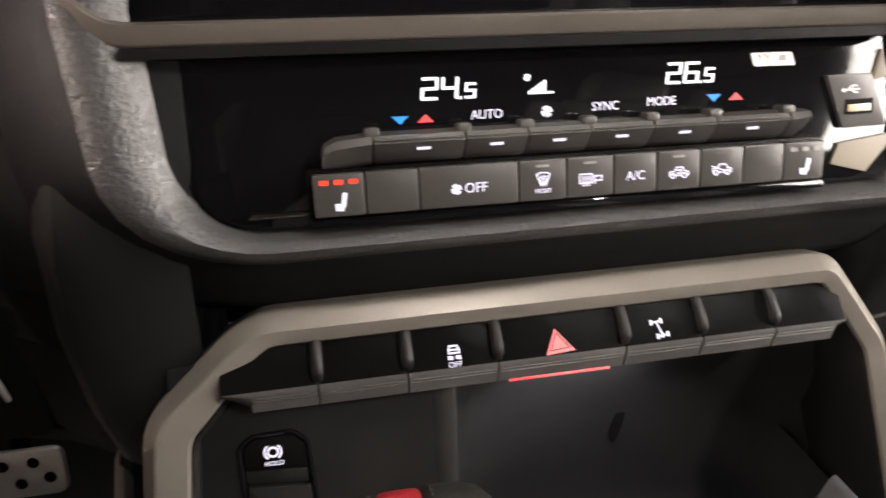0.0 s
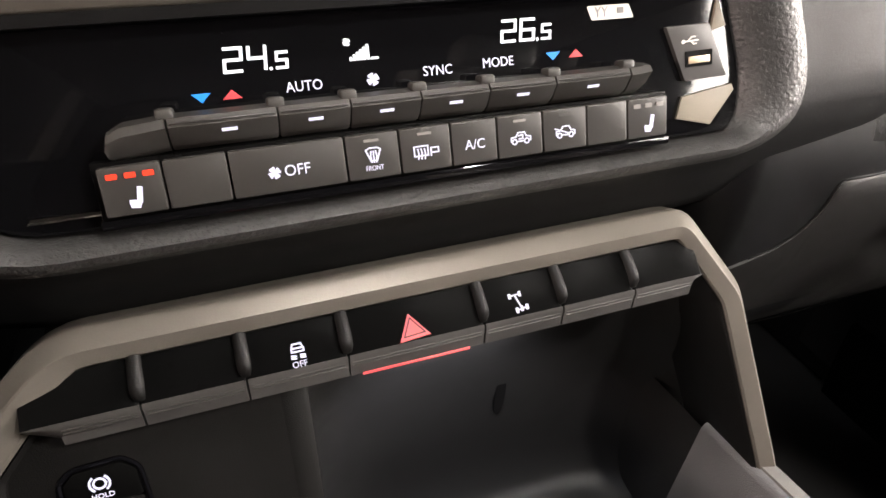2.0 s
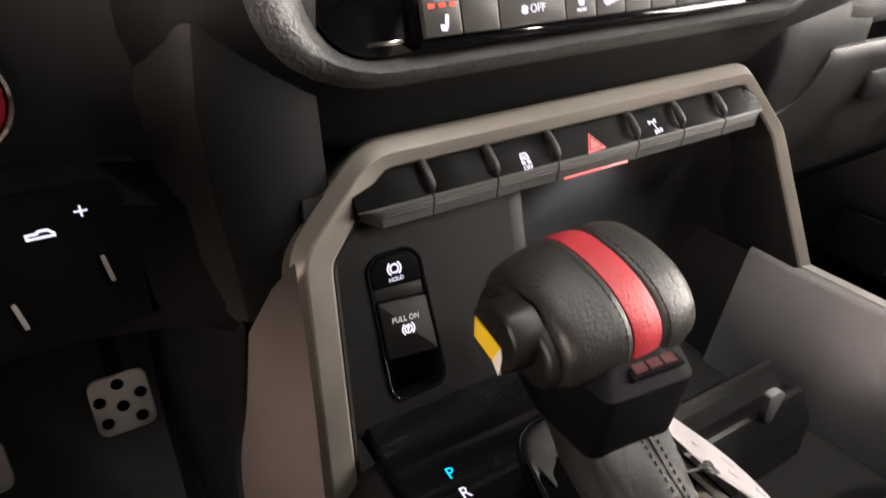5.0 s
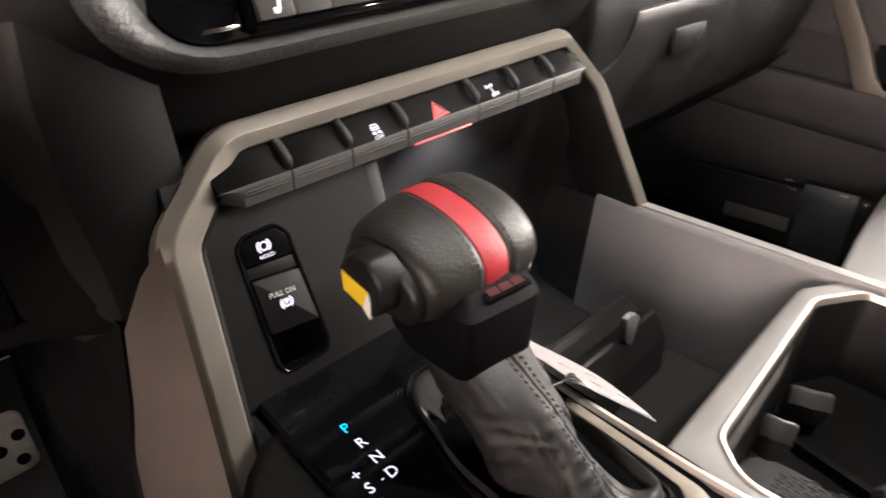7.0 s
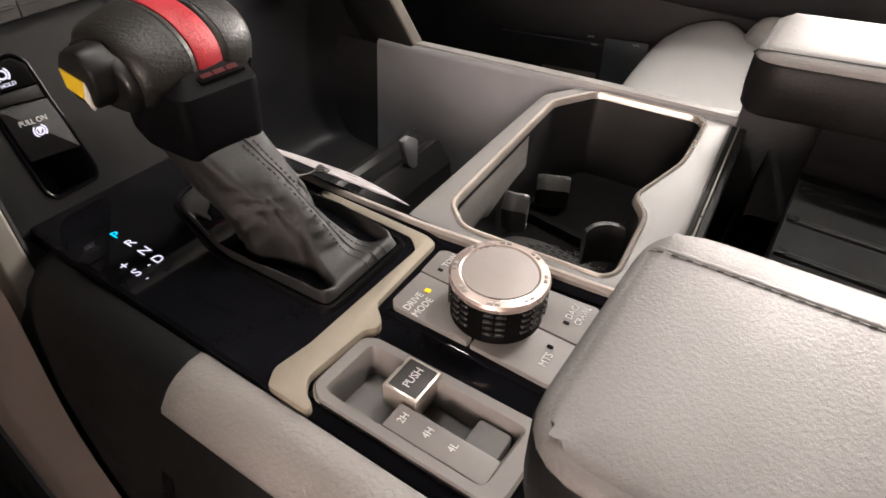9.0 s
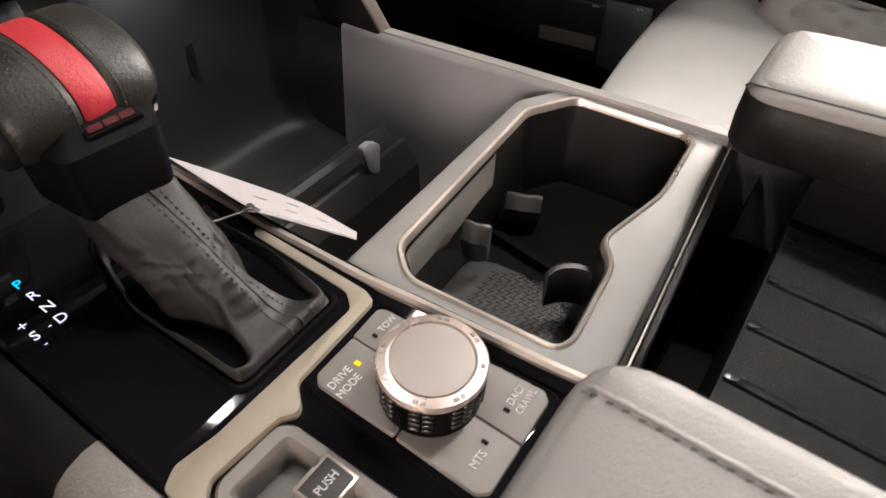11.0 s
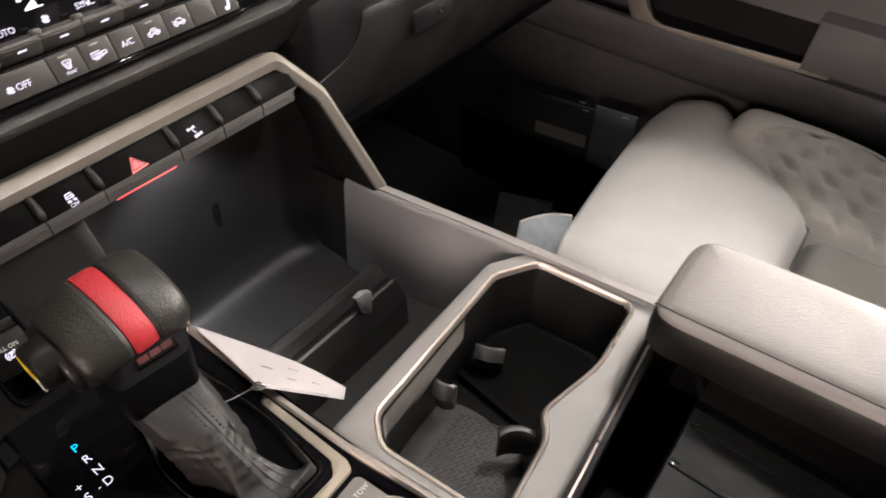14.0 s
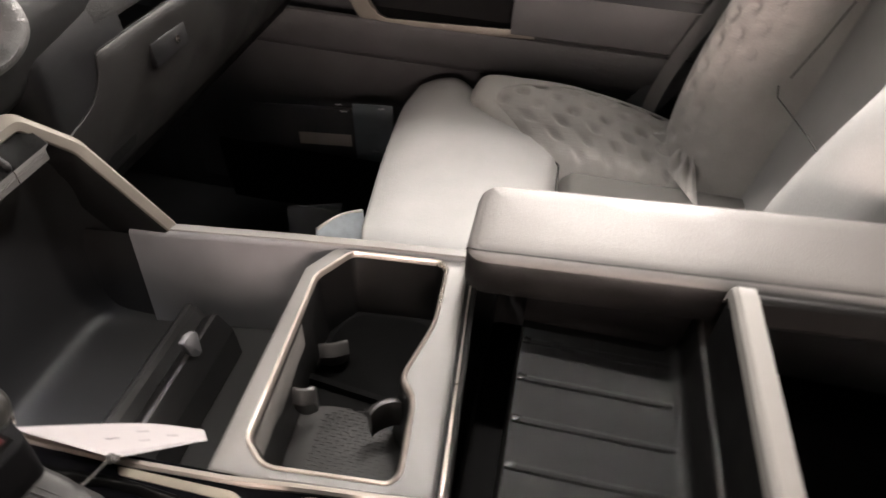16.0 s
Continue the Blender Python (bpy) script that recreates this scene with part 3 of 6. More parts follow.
sect = [(-0.0082, -0.014), (-0.0086, -0.0055), (-0.0066, -0.0020), (-0.0005, 0.0030), (0.0024, 0.0014), (0.0036, -0.003), (0.0036, -0.014)]


def bar(m, u0, u1, s0=1.0, s1=1.0):
    bm = bmesh.new()
    rs = []
    for u, s in ((u0, s0 * 0.93), (u0 + 0.0006, s0), (u1 - 0.0006, s1), (u1, s1 * 0.93)):
        rs.append([m @ Vector((u, v * s, w if w < -0.01 else w * s)) for v, w in sect])
    return loft(bm, rs, True, True)


joints = [-0.0800, -0.0440, -0.0185, 0.0080, 0.0355, 0.0640, 0.0985]
for i in range(6):
    k = part("toggle_key", bar(TB, joints[i] + 0.0003, joints[i + 1] - 0.0003), M_GREY, clim, "dark grey rocker key")
    u = (joints[i] + joints[i + 1]) / 2 + (0.0012 if i in (0,) else 0)
    if i == 0:
        u = -0.0605
    part("groove", box(TB, joints[i] + 0.001, 0.0004, 0.0020, joints[i + 1] - 0.001, 0.0009, 0.0034, 0.0002, 1), M_LIP, k, "fine raised line")
    part("marker", blob(at(TB, u, -0.0030, 0.0011) @ Matrix.Rotation(radians(39), 4, "X"), [rect(-0.0026, -0.0006, 0.0026, 0.0006)]), G_WHITE, k, "lit white bar")
bm = bmesh.new()
loft(bm, [[TB @ Vector((u, v * s + dv, w)) for v, w in sect] for u, s, dv in ((-0.0995, 0.45, -0.0055), (-0.0985, 0.85, -0.003), (-0.094, 1.0, -0.0012), (-0.0803, 1.0, 0))], True, True)
part("end_cap", bm, M_GREY, clim, "grey wedge-shaped end cap")
bm = bmesh.new()
loft(bm, [[TB @ Vector((u, v * s + dv, w)) for v, w in sect] for u, s, dv in ((0.0988, 1, 0), (0.106, 1.0, 0.0004), (0.1085, 0.8, 0.0008))], True, True)
part("end_cap", bm, M_GREY, clim, "grey wedge-shaped end cap")
for u in joints[:1] + joints[1:]:
    part("joint_cap", box(TB, u - 0.0030, 0.0018, -0.006, u + 0.0030, 0.0058, 0.0012, 0.0012, 2), M_GREY, clim)
    part("joint_cap", box(TB, u - 0.0026, -0.0125, -0.006, u + 0.0026, -0.0096, -0.0015, 0.001, 2), M_KEY, clim)
# lower row of buttons
BT = basis((0, 0.4185, 0.692), (0, 0.35, 0.937), (1, 0, 0.0225))
edges = [-0.1038, -0.0838, -0.0628, -0.0222, -0.0018, 0.0187, 0.0380, 0.0580, 0.0782, 0.0978, 0.1180]
kinds = ["heat", "", "off", "defrost", "rear", "ac", "recirc", "fresh", "", "heat"]


def seat_icon(s=1.0):
    return [[(0.0019 * s, 0.0032 * s), (0.0012 * s, -0.0010 * s)], [(0.0010 * s, -0.0014 * s), (-0.0014 * s, -0.0012 * s)], [(0.0006 * s, -0.0024 * s), (-0.0012 * s, -0.0022 * s)]]


truck = [[(-0.0042, -0.0012), (-0.0042, 0.0004), (-0.0022, 0.0006), (-0.0012, 0.0022), (0.0016, 0.0022), (0.0024, 0.0006), (0.0042, 0.0003), (0.0042, -0.0012),
          (0.0034, -0.0012)], [(-0.0016, -0.0012), (0.0014, -0.0012)]]
truck += [[(c + 0.0010 * math.cos(a), -0.0013 + 0.0010 * math.sin(a)) for a in np.linspace(0, 2 * math.pi, 9)] for c in (-0.0028, 0.0025)]
for i, kd in enumerate(kinds):
    u0, u1 = edges[i] + 0.00035, edges[i + 1] - 0.00035
    b = part("button", prism(BT, rounded(rect(u0, -0.0080, u1, 0.0085), 0.0008, 2), -0.016, 0.0, 0.0006), M_GREY, clim, "dark grey push button")
    c = at(BT, (u0 + u1) / 2, -0.0008, 0.0001)
    if kd == "heat":
        part("symbol", strokes(at(c, 0.0002, -0.0018), seat_icon(), 0.0017), G_WHITE, b, "lit white seat symbol")
        for q in (-1, 0, 1):
            part("indicator", prism(at(c, q * 0.0056 + 0.0001, 0.0061), rounded(rect(-0.0017, -0.0009, 0.0017, 0.0009), 0.0004, 2), 0, 0.0003), G_LED if i == 0 else M_TIN, b,
                 "lit red lamp" if i == 0 else "unlit grey lamp")
    elif kd == "off":
        part("symbol", strokes(at(c, -0.0055, 0.0), fan_lines(0.0024), 0.0008), G_WHITE, b)
        writing("marking", "OFF", at(c, 0.0025, 0.0), 0.0056, G_WHITE, b, 0.95)
    elif kd == "ac":
        writing("marking", "A/C", c, 0.0054, G_WHITE, b, 0.95)
    elif kd == "defrost":
        ln = [[(-0.0028, 0.0028), (-0.0012, -0.0012), (0.0012, -0.0012), (0.0028, 0.0028), (0.0014, 0.0035), (-0.0014, 0.0035), (-0.0028, 0.0028)]]
        ln += [[(q, -0.0018), (q * 1.3, 0.0004), (q * 1.0, 0.0022)] for q in (-0.0009, 0, 0.0009)]
        part("symbol", strokes(at(c, 0, 0.0006), ln, 0.0005), G_WHITE, b)
        writing("marking", "FRONT", at(c, 0, -0.0034), 0.0026, G_WHITE, b, 0.8)
    elif kd == "rear":
        ln = [[(-0.0048, -0.0014), (-0.0048, 0.0022), (0.0006, 0.0022), (0.0006, -0.0014), (-0.0048, -0.0014)]]
        ln += [[(q, -0.0026), (q + 0.0003, -0.0004), (q, 0.0012)] for q in (-0.0034, -0.0021, -0.0008)]
        ln += [[(0.0018, -0.0018), (0.0018, 0.0012), (0.0048, 0.0012), (0.0048, -0.0006), (0.0020, -0.0006)]]
        part("symbol", strokes(c, ln, 0.0005), G_WHITE, b)
    elif kd in ("recirc", "fresh"):
        part("symbol", strokes(c, truck + ([[(-0.001, 0.0010), (0.0008, 0.0012), (0.0008, -0.0003), (-0.0008, -0.0003)]] if kd == "recirc" else [[(-0.0048, 0.0016), (0.0012, -0.0006)]]), 0.0005),
             G_WHITE, b, "lit white pickup symbol")
    if kd in ("defrost", "rear", "recirc", "fresh"):
        part("indicator", prism(at(c, -0.0003, 0.0068), rounded(rect(-0.0028, -0.0005, 0.0028, 0.0005), 0.0003, 2), 0, 0.0003), M_TIN if kd != "fresh" else M_LIP, b, "unlit grey lamp")
part("key_bed", prism(BT, rect(-0.1055, -0.0105, 0.1195, 0.0100), -0.02, -0.0035, 0.0005), M_KEY, clim)
part("lower_edge", box(BT, -0.106, -0.0125, -0.02, 0.120, -0.0092, -0.0015, 0.0006), M_FASCIA, clim)
# usb socket at the right end
usb = part("usb_panel", prism(FAS, rounded([(0.1335, -0.0138), (0.1565, -0.0132), (0.1460, 0.0102), (0.1232, 0.0098)], 0.001, 2), -0.002, 0.0022, 0.0005), M_LIP, clim, "grey socket plate")
US = at(FAS, 0.1405, -0.0044, 0.0023, 1.0)
part("socket", blob(US, [rounded(rect(-0.0072, -0.0034, 0.0072, 0.0034), 0.0004, 2)]), M_KEY, usb)
part("tongue", box(US, -0.0058, -0.0020, 0.0002, 0.0056, 0.0010, 0.0008, 0.0002), M_BRASS, usb, "pale contact tongue")
ln = [[(-0.0042, 0), (0.0036, 0)], [(-0.0018, 0), (0.0002, 0.0016), (0.0022, 0.0016)], [(-0.0002, 0), (0.0012, -0.0014), (0.0026, -0.0014)]]
part("symbol", strokes(at(FAS, 0.1362, 0.0032, 0.0023, 3), ln, 0.0006), M_STICKER, usb)
part("symbol", blob(at(FAS, 0.1362, 0.0032, 0.0023, 3), [circle(-0.0042, 0, 0.0009, 10)]), M_STICKER, usb)
# two flat facets carry the fascia's beige reflections as colour
part("trim_wing", prism(FAS, [(0.1300, -0.0300), (0.1490, -0.0345), (0.1620, -0.0200), (0.1605, -0.0172), (0.1330, -0.0205)][::1], -0.001, 0.0012, 0.0004), M_TAN, clim, "corner facet with a painted beige reflection")
part("trim_wing", prism(FAS, [(0.1475, 0.0065), (0.1560, 0.0085), (0.1508, 0.0205)], -0.001, 0.0012, 0.0004), M_TAN, clim, "corner facet with a painted beige reflection")
part("trim_wing", prism(FAS, [(-0.1300, -0.0352), (-0.1045, -0.0352), (-0.1045, -0.0335), (-0.128, -0.0330)], -0.001, 0.0010, 0.0004), M_CHROME, clim, "polished corner facet")
stk = thing("sticker", "small white sticker stuck on the climate panel", "sticker", FAS @ Vector((0.097, 0.018, 0.0003)))
part("backing", prism(FAS, rounded([(0.0878, 0.0150), (0.1080, 0.0150), (0.1056, 0.0206), (0.0856, 0.0206)], 0.0006, 2), 0.0001, 0.0004), M_STICKER, stk)
writing("marking", "YY", at(FAS, 0.0922, 0.0178, 0.0004), 0.0060, M_INK, stk, 0.9)
part("print_block", blob(at(FAS, 0.0988, 0.0180, 0.0004), [rect(0.0010, -0.0010, 0.0042, 0.0014)]), M_TIN, stk)

# ---- satin frame round the lower stack ----
FRM = basis((0, 0.412, 0.637), (0, 0.45, 1.0), (1, 0, 0.017))
frm = thing("centre_stack_frame", "satin champagne frame arching over the lower centre stack", "trim frame", (0, 0.36, 0.5))
line = [(-0.203, -0.30), (-0.190, -0.155), (-0.1775, -0.038), (-0.1350, -0.001), (0.1415, 0.001), (0.1740, -0.042), (0.199, -0.150)]
pl = []
for i, p in enumerate(line):
    if i in (0, len(line) - 1):
        pl.append(Vector(p))
        continue
    p, a, b = Vector(p), Vector(line[i - 1]), Vector(line[i + 1])
    c = 0.03 if i == 1 else (0.012 if i < 4 else 0.007)
    s, e = p + (a - p).normalized() * min(c, (a - p).length * 0.45), p + (b - p).normalized() * min(c, (b - p).length * 0.45)
    pl += [s * (1 - f) ** 2 + p * 2 * f * (1 - f) + e * f * f for f in (0, 0.25, 0.5, 0.75, 1)]
path = [FRM @ Vector((p.x, p.y, 0)) for p in pl]
prof = [(-0.0058, -0.016), (-0.0058, -0.0062), (-0.0052, -0.0048), (0.0012, 0.0014), (0.0018, 0.0018), (0.0026, 0.0016), (0.0080, -0.0006), (0.0088, -0.0018), (0.0092, -0.03), (-0.003, -0.03)]
NRM = FRM.to_3x3() @ Vector((0, 0, 1))


def frame_sweep(prof):
    """The frame's legs are broader inside than its top bar."""
    bm, rs, k = bmesh.new(), [], len(path)
    for i, p in enumerate(path):
        t1 = (p - path[i - 1]).normalized() if i else (path[1] - p).normalized()
        t2 = (path[i + 1] - p).normalized() if i < k - 1 else t1
        t = (t1 + t2).normalized()
        s = t.cross(NRM).normalized()
        mit = 1 / max(0.5, t.dot(t1))
        u = pl[i].x
        leg = max(0.0, min(1.0, (-0.128 - u) / 0.03))
        legr = max(0.0, min(1.0, (u - 0.15) / 0.03))
        wi, wo = 1 + 0.85 * leg + 0.25 * legr, 1 - 0.35 * leg - 0.2 * legr
        rs.append([p + s * q[0] * mit * (wi if q[0] > 0 else wo) + NRM * q[1] * (1 if q[1] > -0.02 else 1) for q in prof])
    return loft(bm, rs, True, True)


part("frame", frame_sweep(prof), M_SILVER, frm, angle=20)
side_prof = [(0.0092, -0.002), (0.0104, -0.004), (0.0104, -0.055), (0.0092, -0.055)]
part("inner_liner", frame_sweep(side_prof), M_PLATE, frm, "dark grey inner liner")

# flank panels on the driver's side of the console
flank = thing("console_flank", "satin grey side panel of the centre console towards the driver", "side panel", (-0.2, 0.2, 0.1))
bm = bmesh.new()
rows = [[(-0.183, 0.381, 0.607), (-0.187, 0.359, 0.555), (-0.194, 0.331, 0.49), (-0.207, 0.285, 0.43), (-0.214, 0.22, 0.385), (-0.217, 0.1, 0.355), (-0.217, -0.1, 0.345), (-0.217, -0.5, 0.345)],
        [(-0.191, 0.392, 0.588), (-0.199, 0.378, 0.54), (-0.211, 0.350, 0.46), (-0.220, 0.295, 0.40), (-0.226, 0.22, 0.355), (-0.229, 0.1, 0.325), (-0.229, -0.1, 0.315), (-0.229, -0.5, 0.315)],
        [(-0.198, 0.418, 0.545), (-0.205, 0.415, 0.50), (-0.214, 0.42, 0.43), (-0.222, 0.36, 0.35), (-0.228, 0.26, 0.30), (-0.231, 0.1, 0.28), (-0.231, -0.1, 0.27), (-0.231, -0.5, 0.27)]]
sheet(bm, [smooth_line(r, 4) for r in rows])
part("satin_panel", bm, M_BRONZE, flank)
bm = bmesh.new()
rows = [[(-0.199, 0.42, 0.547), (-0.206, 0.418, 0.50), (-0.216, 0.425, 0.43), (-0.224, 0.365, 0.35), (-0.230, 0.265, 0.30), (-0.233, 0.1, 0.28), (-0.233, -0.1, 0.27), (-0.233, -0.5, 0.27)],
        [(-0.20, 0.60, 0.56), (-0.208, 0.60, 0.50), (-0.22, 0.60, 0.40), (-0.23, 0.55, 0.25), (-0.235, 0.4, 0.15), (-0.238, 0.1, 0.12), (-0.238, -0.1, 0.12), (-0.238, -0.5, 0.12)],
        [(-0.20, 0.85, 0.5), (-0.21, 0.85, 0.45), (-0.225, 0.85, 0.3), (-0.235, 0.85, 0.1), (-0.24, 0.6, 0.0), (-0.242, 0.1, 0.0), (-0.242, -0.1, 0.0), (-0.242, -0.5, 0.0)]]
sheet(bm, [smooth_line(r, 4) for r in rows])
part("lower_panel", bm, M_DASH, flank)
bm = bmesh.new()
rows = []
for y in (0.352, 0.345, 0.33, 0.29, 0.25, 0.212):
    d = max(0, (y - 0.325) / 0.027)
    rows.append([(-0.1595, y, 0.4965), (-0.161, y, 0.4985 - 0.004 * d), (-0.168, y, 0.499 - 0.006 * d), (-0.180, y, 0.494 - 0.01 * d), (-0.190, y, 0.480 - 0.01 * d), (-0.199, y, 0.450), (-0.207, y, 0.41), (-0.216, y, 0.345)])
sheet(bm, rows)
part("front_pad", bm, M_EDGEDARK, flank, "dark soft pad along the console edge")
bm = bmesh.new()
rows = []
for y, e in ((0.2235, -0.0045), (0.2232, -0.0015), (0.2222, 0.0004), (0.2195, 0.0012), (0.21, 0.0014), (0.15, 0.0012), (0.05, 0.0012), (-0.1, 0.0012), (-0.5, 0.0012)):
    k = 0.0 if y < 0.2234 else 1.0
    rows.append([(-0.1596, y, 0.4965 + e), (-0.161, y, 0.4985 + e), (-0.168 - e * 0.3, y, 0.499 + e), (-0.176 - e * 0.5, y, 0.4965 + e), (-0.182 - e * 0.6, y, 0.4925 + e * 0.9), (-0.187 - e, y, 0.4855 + e * 0.6), (-0.1885, y, 0.482)])
sheet(bm, rows)
part("top_pad", bm, M_EDGEPAD, flank, "grained soft grey pad along the console edge")
bm = bmesh.new()
sheet(bm, [[(-0.1875, y, 0.4835), (-0.193, y, 0.472), (-0.199, y, 0.450), (-0.207, y, 0.41), (-0.216, y, 0.345)] for y in (0.222, 0.15, -0.1, -0.5)])
part("pad_skirt", bm, M_EDGEDARK, flank, "dark side under the grey pad")

# ---- switch row under the frame ----
sw = thing("switch_row", "row of black push switches with lit symbols under the frame", "switch panel", (0, 0.41, 0.60))
K = basis((0, 0.40, 0.618), (0, 0.75, 0.66), (1, 0, 0.02))
ke = [-0.1475, -0.1075, -0.0695, -0.0295, 0.0305, 0.0690, 0.1070, 0.1465]
for i in range(7):
    u0, u1 = ke[i] + 0.0004, ke[i + 1] - 0.0004
    key = part("switch_key", prism(K, rounded(rect(u0, -0.0050, u1, 0.019), 0.0008, 2), -0.012, 0.0, 0.0008), M_KEY, sw, "black push switch")
    s = [(-0.0042, 0.0012), (-0.0062, 0.0004), (-0.0086, -0.0028), (-0.0092, -0.0034), (-0.0120, -0.0066), (-0.0100, -0.0110), (-0.0035, -0.0090)]
    bm = bmesh.new()
    a, b = (u0 + (0.012 if i == 0 else 0), u1 - (0.006 if i == 6 else 0))
    rr = [[K @ Vector((u0 if i == 0 and v > -0.006 else (a if i == 0 else u0), v, w)) for v, w in s], [K @ Vector((u1 if i == 6 and v > -0.006 else (b if i == 6 else u1), v, w)) for v, w in s]]
    loft(bm, rr, True, True)
    lip = part("front_lip", bm, M_LIP, key, "charcoal lip with fine ridges")
    bm = bmesh.new()
    for v, w in ((-0.0070, -0.0009), (-0.0082, -0.0024)):
        box(K, a + 0.001, v - 0.0002, w - 0.0002, b - 0.001, v + 0.0003, w + 0.0005, 0, 1, bm)
    part("ridge", bm, M_GREY, lip)
    c = at(K, (u0 + u1) / 2, 0.0, 0.0001)
    if i == 3:
        tr = lambda r: [(-r, -0.55 * r), (r, -0.55 * r), (-0.05 * r, 1.05 * r)]
        T0 = tr(0.0068)
        t = part("hazard_symbol", blob(at(K, -0.0008, 0.0004, 0.0001, 4), [T0]), G_HAZ, key, "lit red warning triangle")
        rim = strokes(at(K, -0.0008, 0.0008, 0.0004, 4), [tr(0.0046) + tr(0.0046)[:1]], 0.0006)
        part("rim", rim, M_BADGE, t)
        part("light_bar", box(K, -0.0242, -0.0128, -0.0076, 0.0238, -0.0112, -0.0062, 0.0004), G_HAZ, lip, "lit red bar")
    elif i == 2:
        car = [[(-0.0030, 0.0028), (-0.0022, 0.0052), (0.0020, 0.0052), (0.0030, 0.0028), (0.0030, 0.0012), (-0.0030, 0.0012), (-0.0030, 0.0028)],
               [(-0.0022, 0.0030), (0.0022, 0.0030)], [(-0.0034, -0.0006), (-0.0012, -0.0010), (-0.0034, -0.0018), (-0.0012, -0.0022)], [(0.0012, -0.0006), (0.0034, -0.0010), (0.0012, -0.0018), (0.0034, -0.0022)]]
        car = [[(x * 0.78, y * 0.78) for x, y in q] for q in car]
        part("symbol", strokes(at(c, 0.0008, 0.0012), car, 0.0007), G_WHITE, key, "lit white skid symbol")
        writing("marking", "OFF", at(c, 0.0008, -0.0030), 0.0036, G_WHITE, key, 0.95)
    elif i == 4:
        ax = [[(-0.0036, 0.0040), (0.0010, 0.0044)], [(-0.0013, 0.0042), (0.0008, -0.0022)], [(-0.0014, -0.0026), (0.0032, -0.0020)]]
        bm = strokes(at(c, -0.001, 0.0012), ax, 0.0006)
        blob(at(c, -0.001, 0.0012), [rect(x - 0.0006, y - 0.0012, x + 0.0006, y + 0.0012) for x, y in ((-0.0038, 0.0040), (0.0012, 0.0044), (-0.0016, -0.0026), (0.0008, -0.0022), (0.0034, -0.0019))], bm)
        part("symbol", bm, G_WHITE, key, "lit white axle symbol")
for u in ke[1:-1]:
    bm = bmesh.new()
    rs = []
    for v, w, r in ((0.016, 0.001, 0.0026), (0.010, 0.0028, 0.0027), (0.0025, 0.0036, 0.0028), (-0.0005, 0.0030, 0.0026), (-0.0028, 0.0008, 0.0018), (-0.0034, -0.001, 0.0012)):
        rs.append([K @ Vector((u + r * math.cos(a), v, w + (r * 0.8) * math.sin(a) - 0.001)) for a in np.linspace(0, math.pi, 7)])
    loft(bm, rs, True, True, closed=True)
    part("divider", bm, M_PLATE, sw, "rounded grey divider")

# ---- brake switch plate ----
PL = basis((0, 0.394, 0.576), (0, 0.39, 1.0))
plate = thing("brake_switch_plate", "grey plate with the brake hold and parking brake switch", "switch panel", (-0.12, 0.37, 0.5))


def star(hole, outer):
    """Points of the outer polygon on the rays from the hole's middle through its points."""
    c = sum((Vector(p) for p in hole), Vector((0, 0))) / len(hole)
    out = []
    for p in hole:
        d = (Vector(p) - c).normalized()
        best = None
        for i in range(len(outer)):
            a, b = Vector(outer[i - 1]), Vector(outer[i])
            e = b - a
            den = d.x * e.y - d.y * e.x
            if abs(den) < 1e-12:
                continue
            s = ((a - c).x * e.y - (a - c).y * e.x) / den
            t = ((a - c).x * d.y - (a - c).y * d.x) / den
            if s > 0 and -1e-6 <= t <= 1 + 1e-6 and (best is None or s < best):
                best = s
        out.append(c + d * best)
    return out


def loop_at(pts, k, start=0.0):
    pts = [Vector(p) for p in pts]
    n = len(pts)
    d = [0]
    for i in range(n):
        d.append(d[-1] + (pts[(i + 1) % n] - pts[i]).length)
    out = []
    for j in range(k):
        s = (j / k + start) % 1 * d[-1]
        i = max(q for q in range(n) if d[q] <= s)
        f = (s - d[i]) / max(1e-9, d[i + 1] - d[i])
        out.append(pts[i] * (1 - f) + pts[(i + 1) % n] * f)
    return out


def dense_star(hole, outer, k=240):
    """The two outlines with k points each, the outer one's corners kept."""
    h = loop_at(hole, k)
    o = star(h, outer)
    for c in outer:
        c = Vector(c)
        i = min(range(k), key=lambda q: (o[q] - c).length)
        o[i] = c.copy()
    return h, o


BZ = rounded([(-0.1426, -0.0623), (-0.1380, -0.0691), (-0.1119, -0.0684), (-0.1083, -0.0618), (-0.1135, 0.0058), (-0.1198, 0.0119), (-0.1386, 0.0110), (-0.1445, 0.0054)], 0.003, 3)
outer = [(-0.182, -0.080), (-0.056, -0.080), (-0.058, 0.045), (-0.168, 0.045)]
bm = bmesh.new()
bh, bo = dense_star(BZ, outer)
loft(bm, [ring(PL, bo, -0.004), ring(PL, bo, 0), ring(PL, bh, 0), ring(PL, bh, -0.014)])
part("plate", bm, M_PLATE, plate)
part("well", prism(PL, offset(BZ, 0.0004), -0.018, -0.0120), M_KEY, plate)
bm = bmesh.new()
loft(bm, [ring(PL, BZ, -0.010), ring(PL, offset(BZ, -0.0002), 0.0007), ring(PL, offset(BZ, -0.0010), 0.0010), ring(PL, offset(BZ, -0.0020), 0.0004), ring(PL, offset(BZ, -0.0022), -0.010)])
part("bezel", bm, M_PIANO, plate, "gloss black bezel")
hold = part("hold_button", prism(PL, rounded([(-0.1418, -0.0055), (-0.1150, -0.0070), (-0.1157, 0.0045), (-0.1207, 0.0092), (-0.1378, 0.0084), (-0.1421, 0.0042)], 0.001, 2), -0.012, 0.0008, 0.0008), M_KEY, plate, "black hold button")
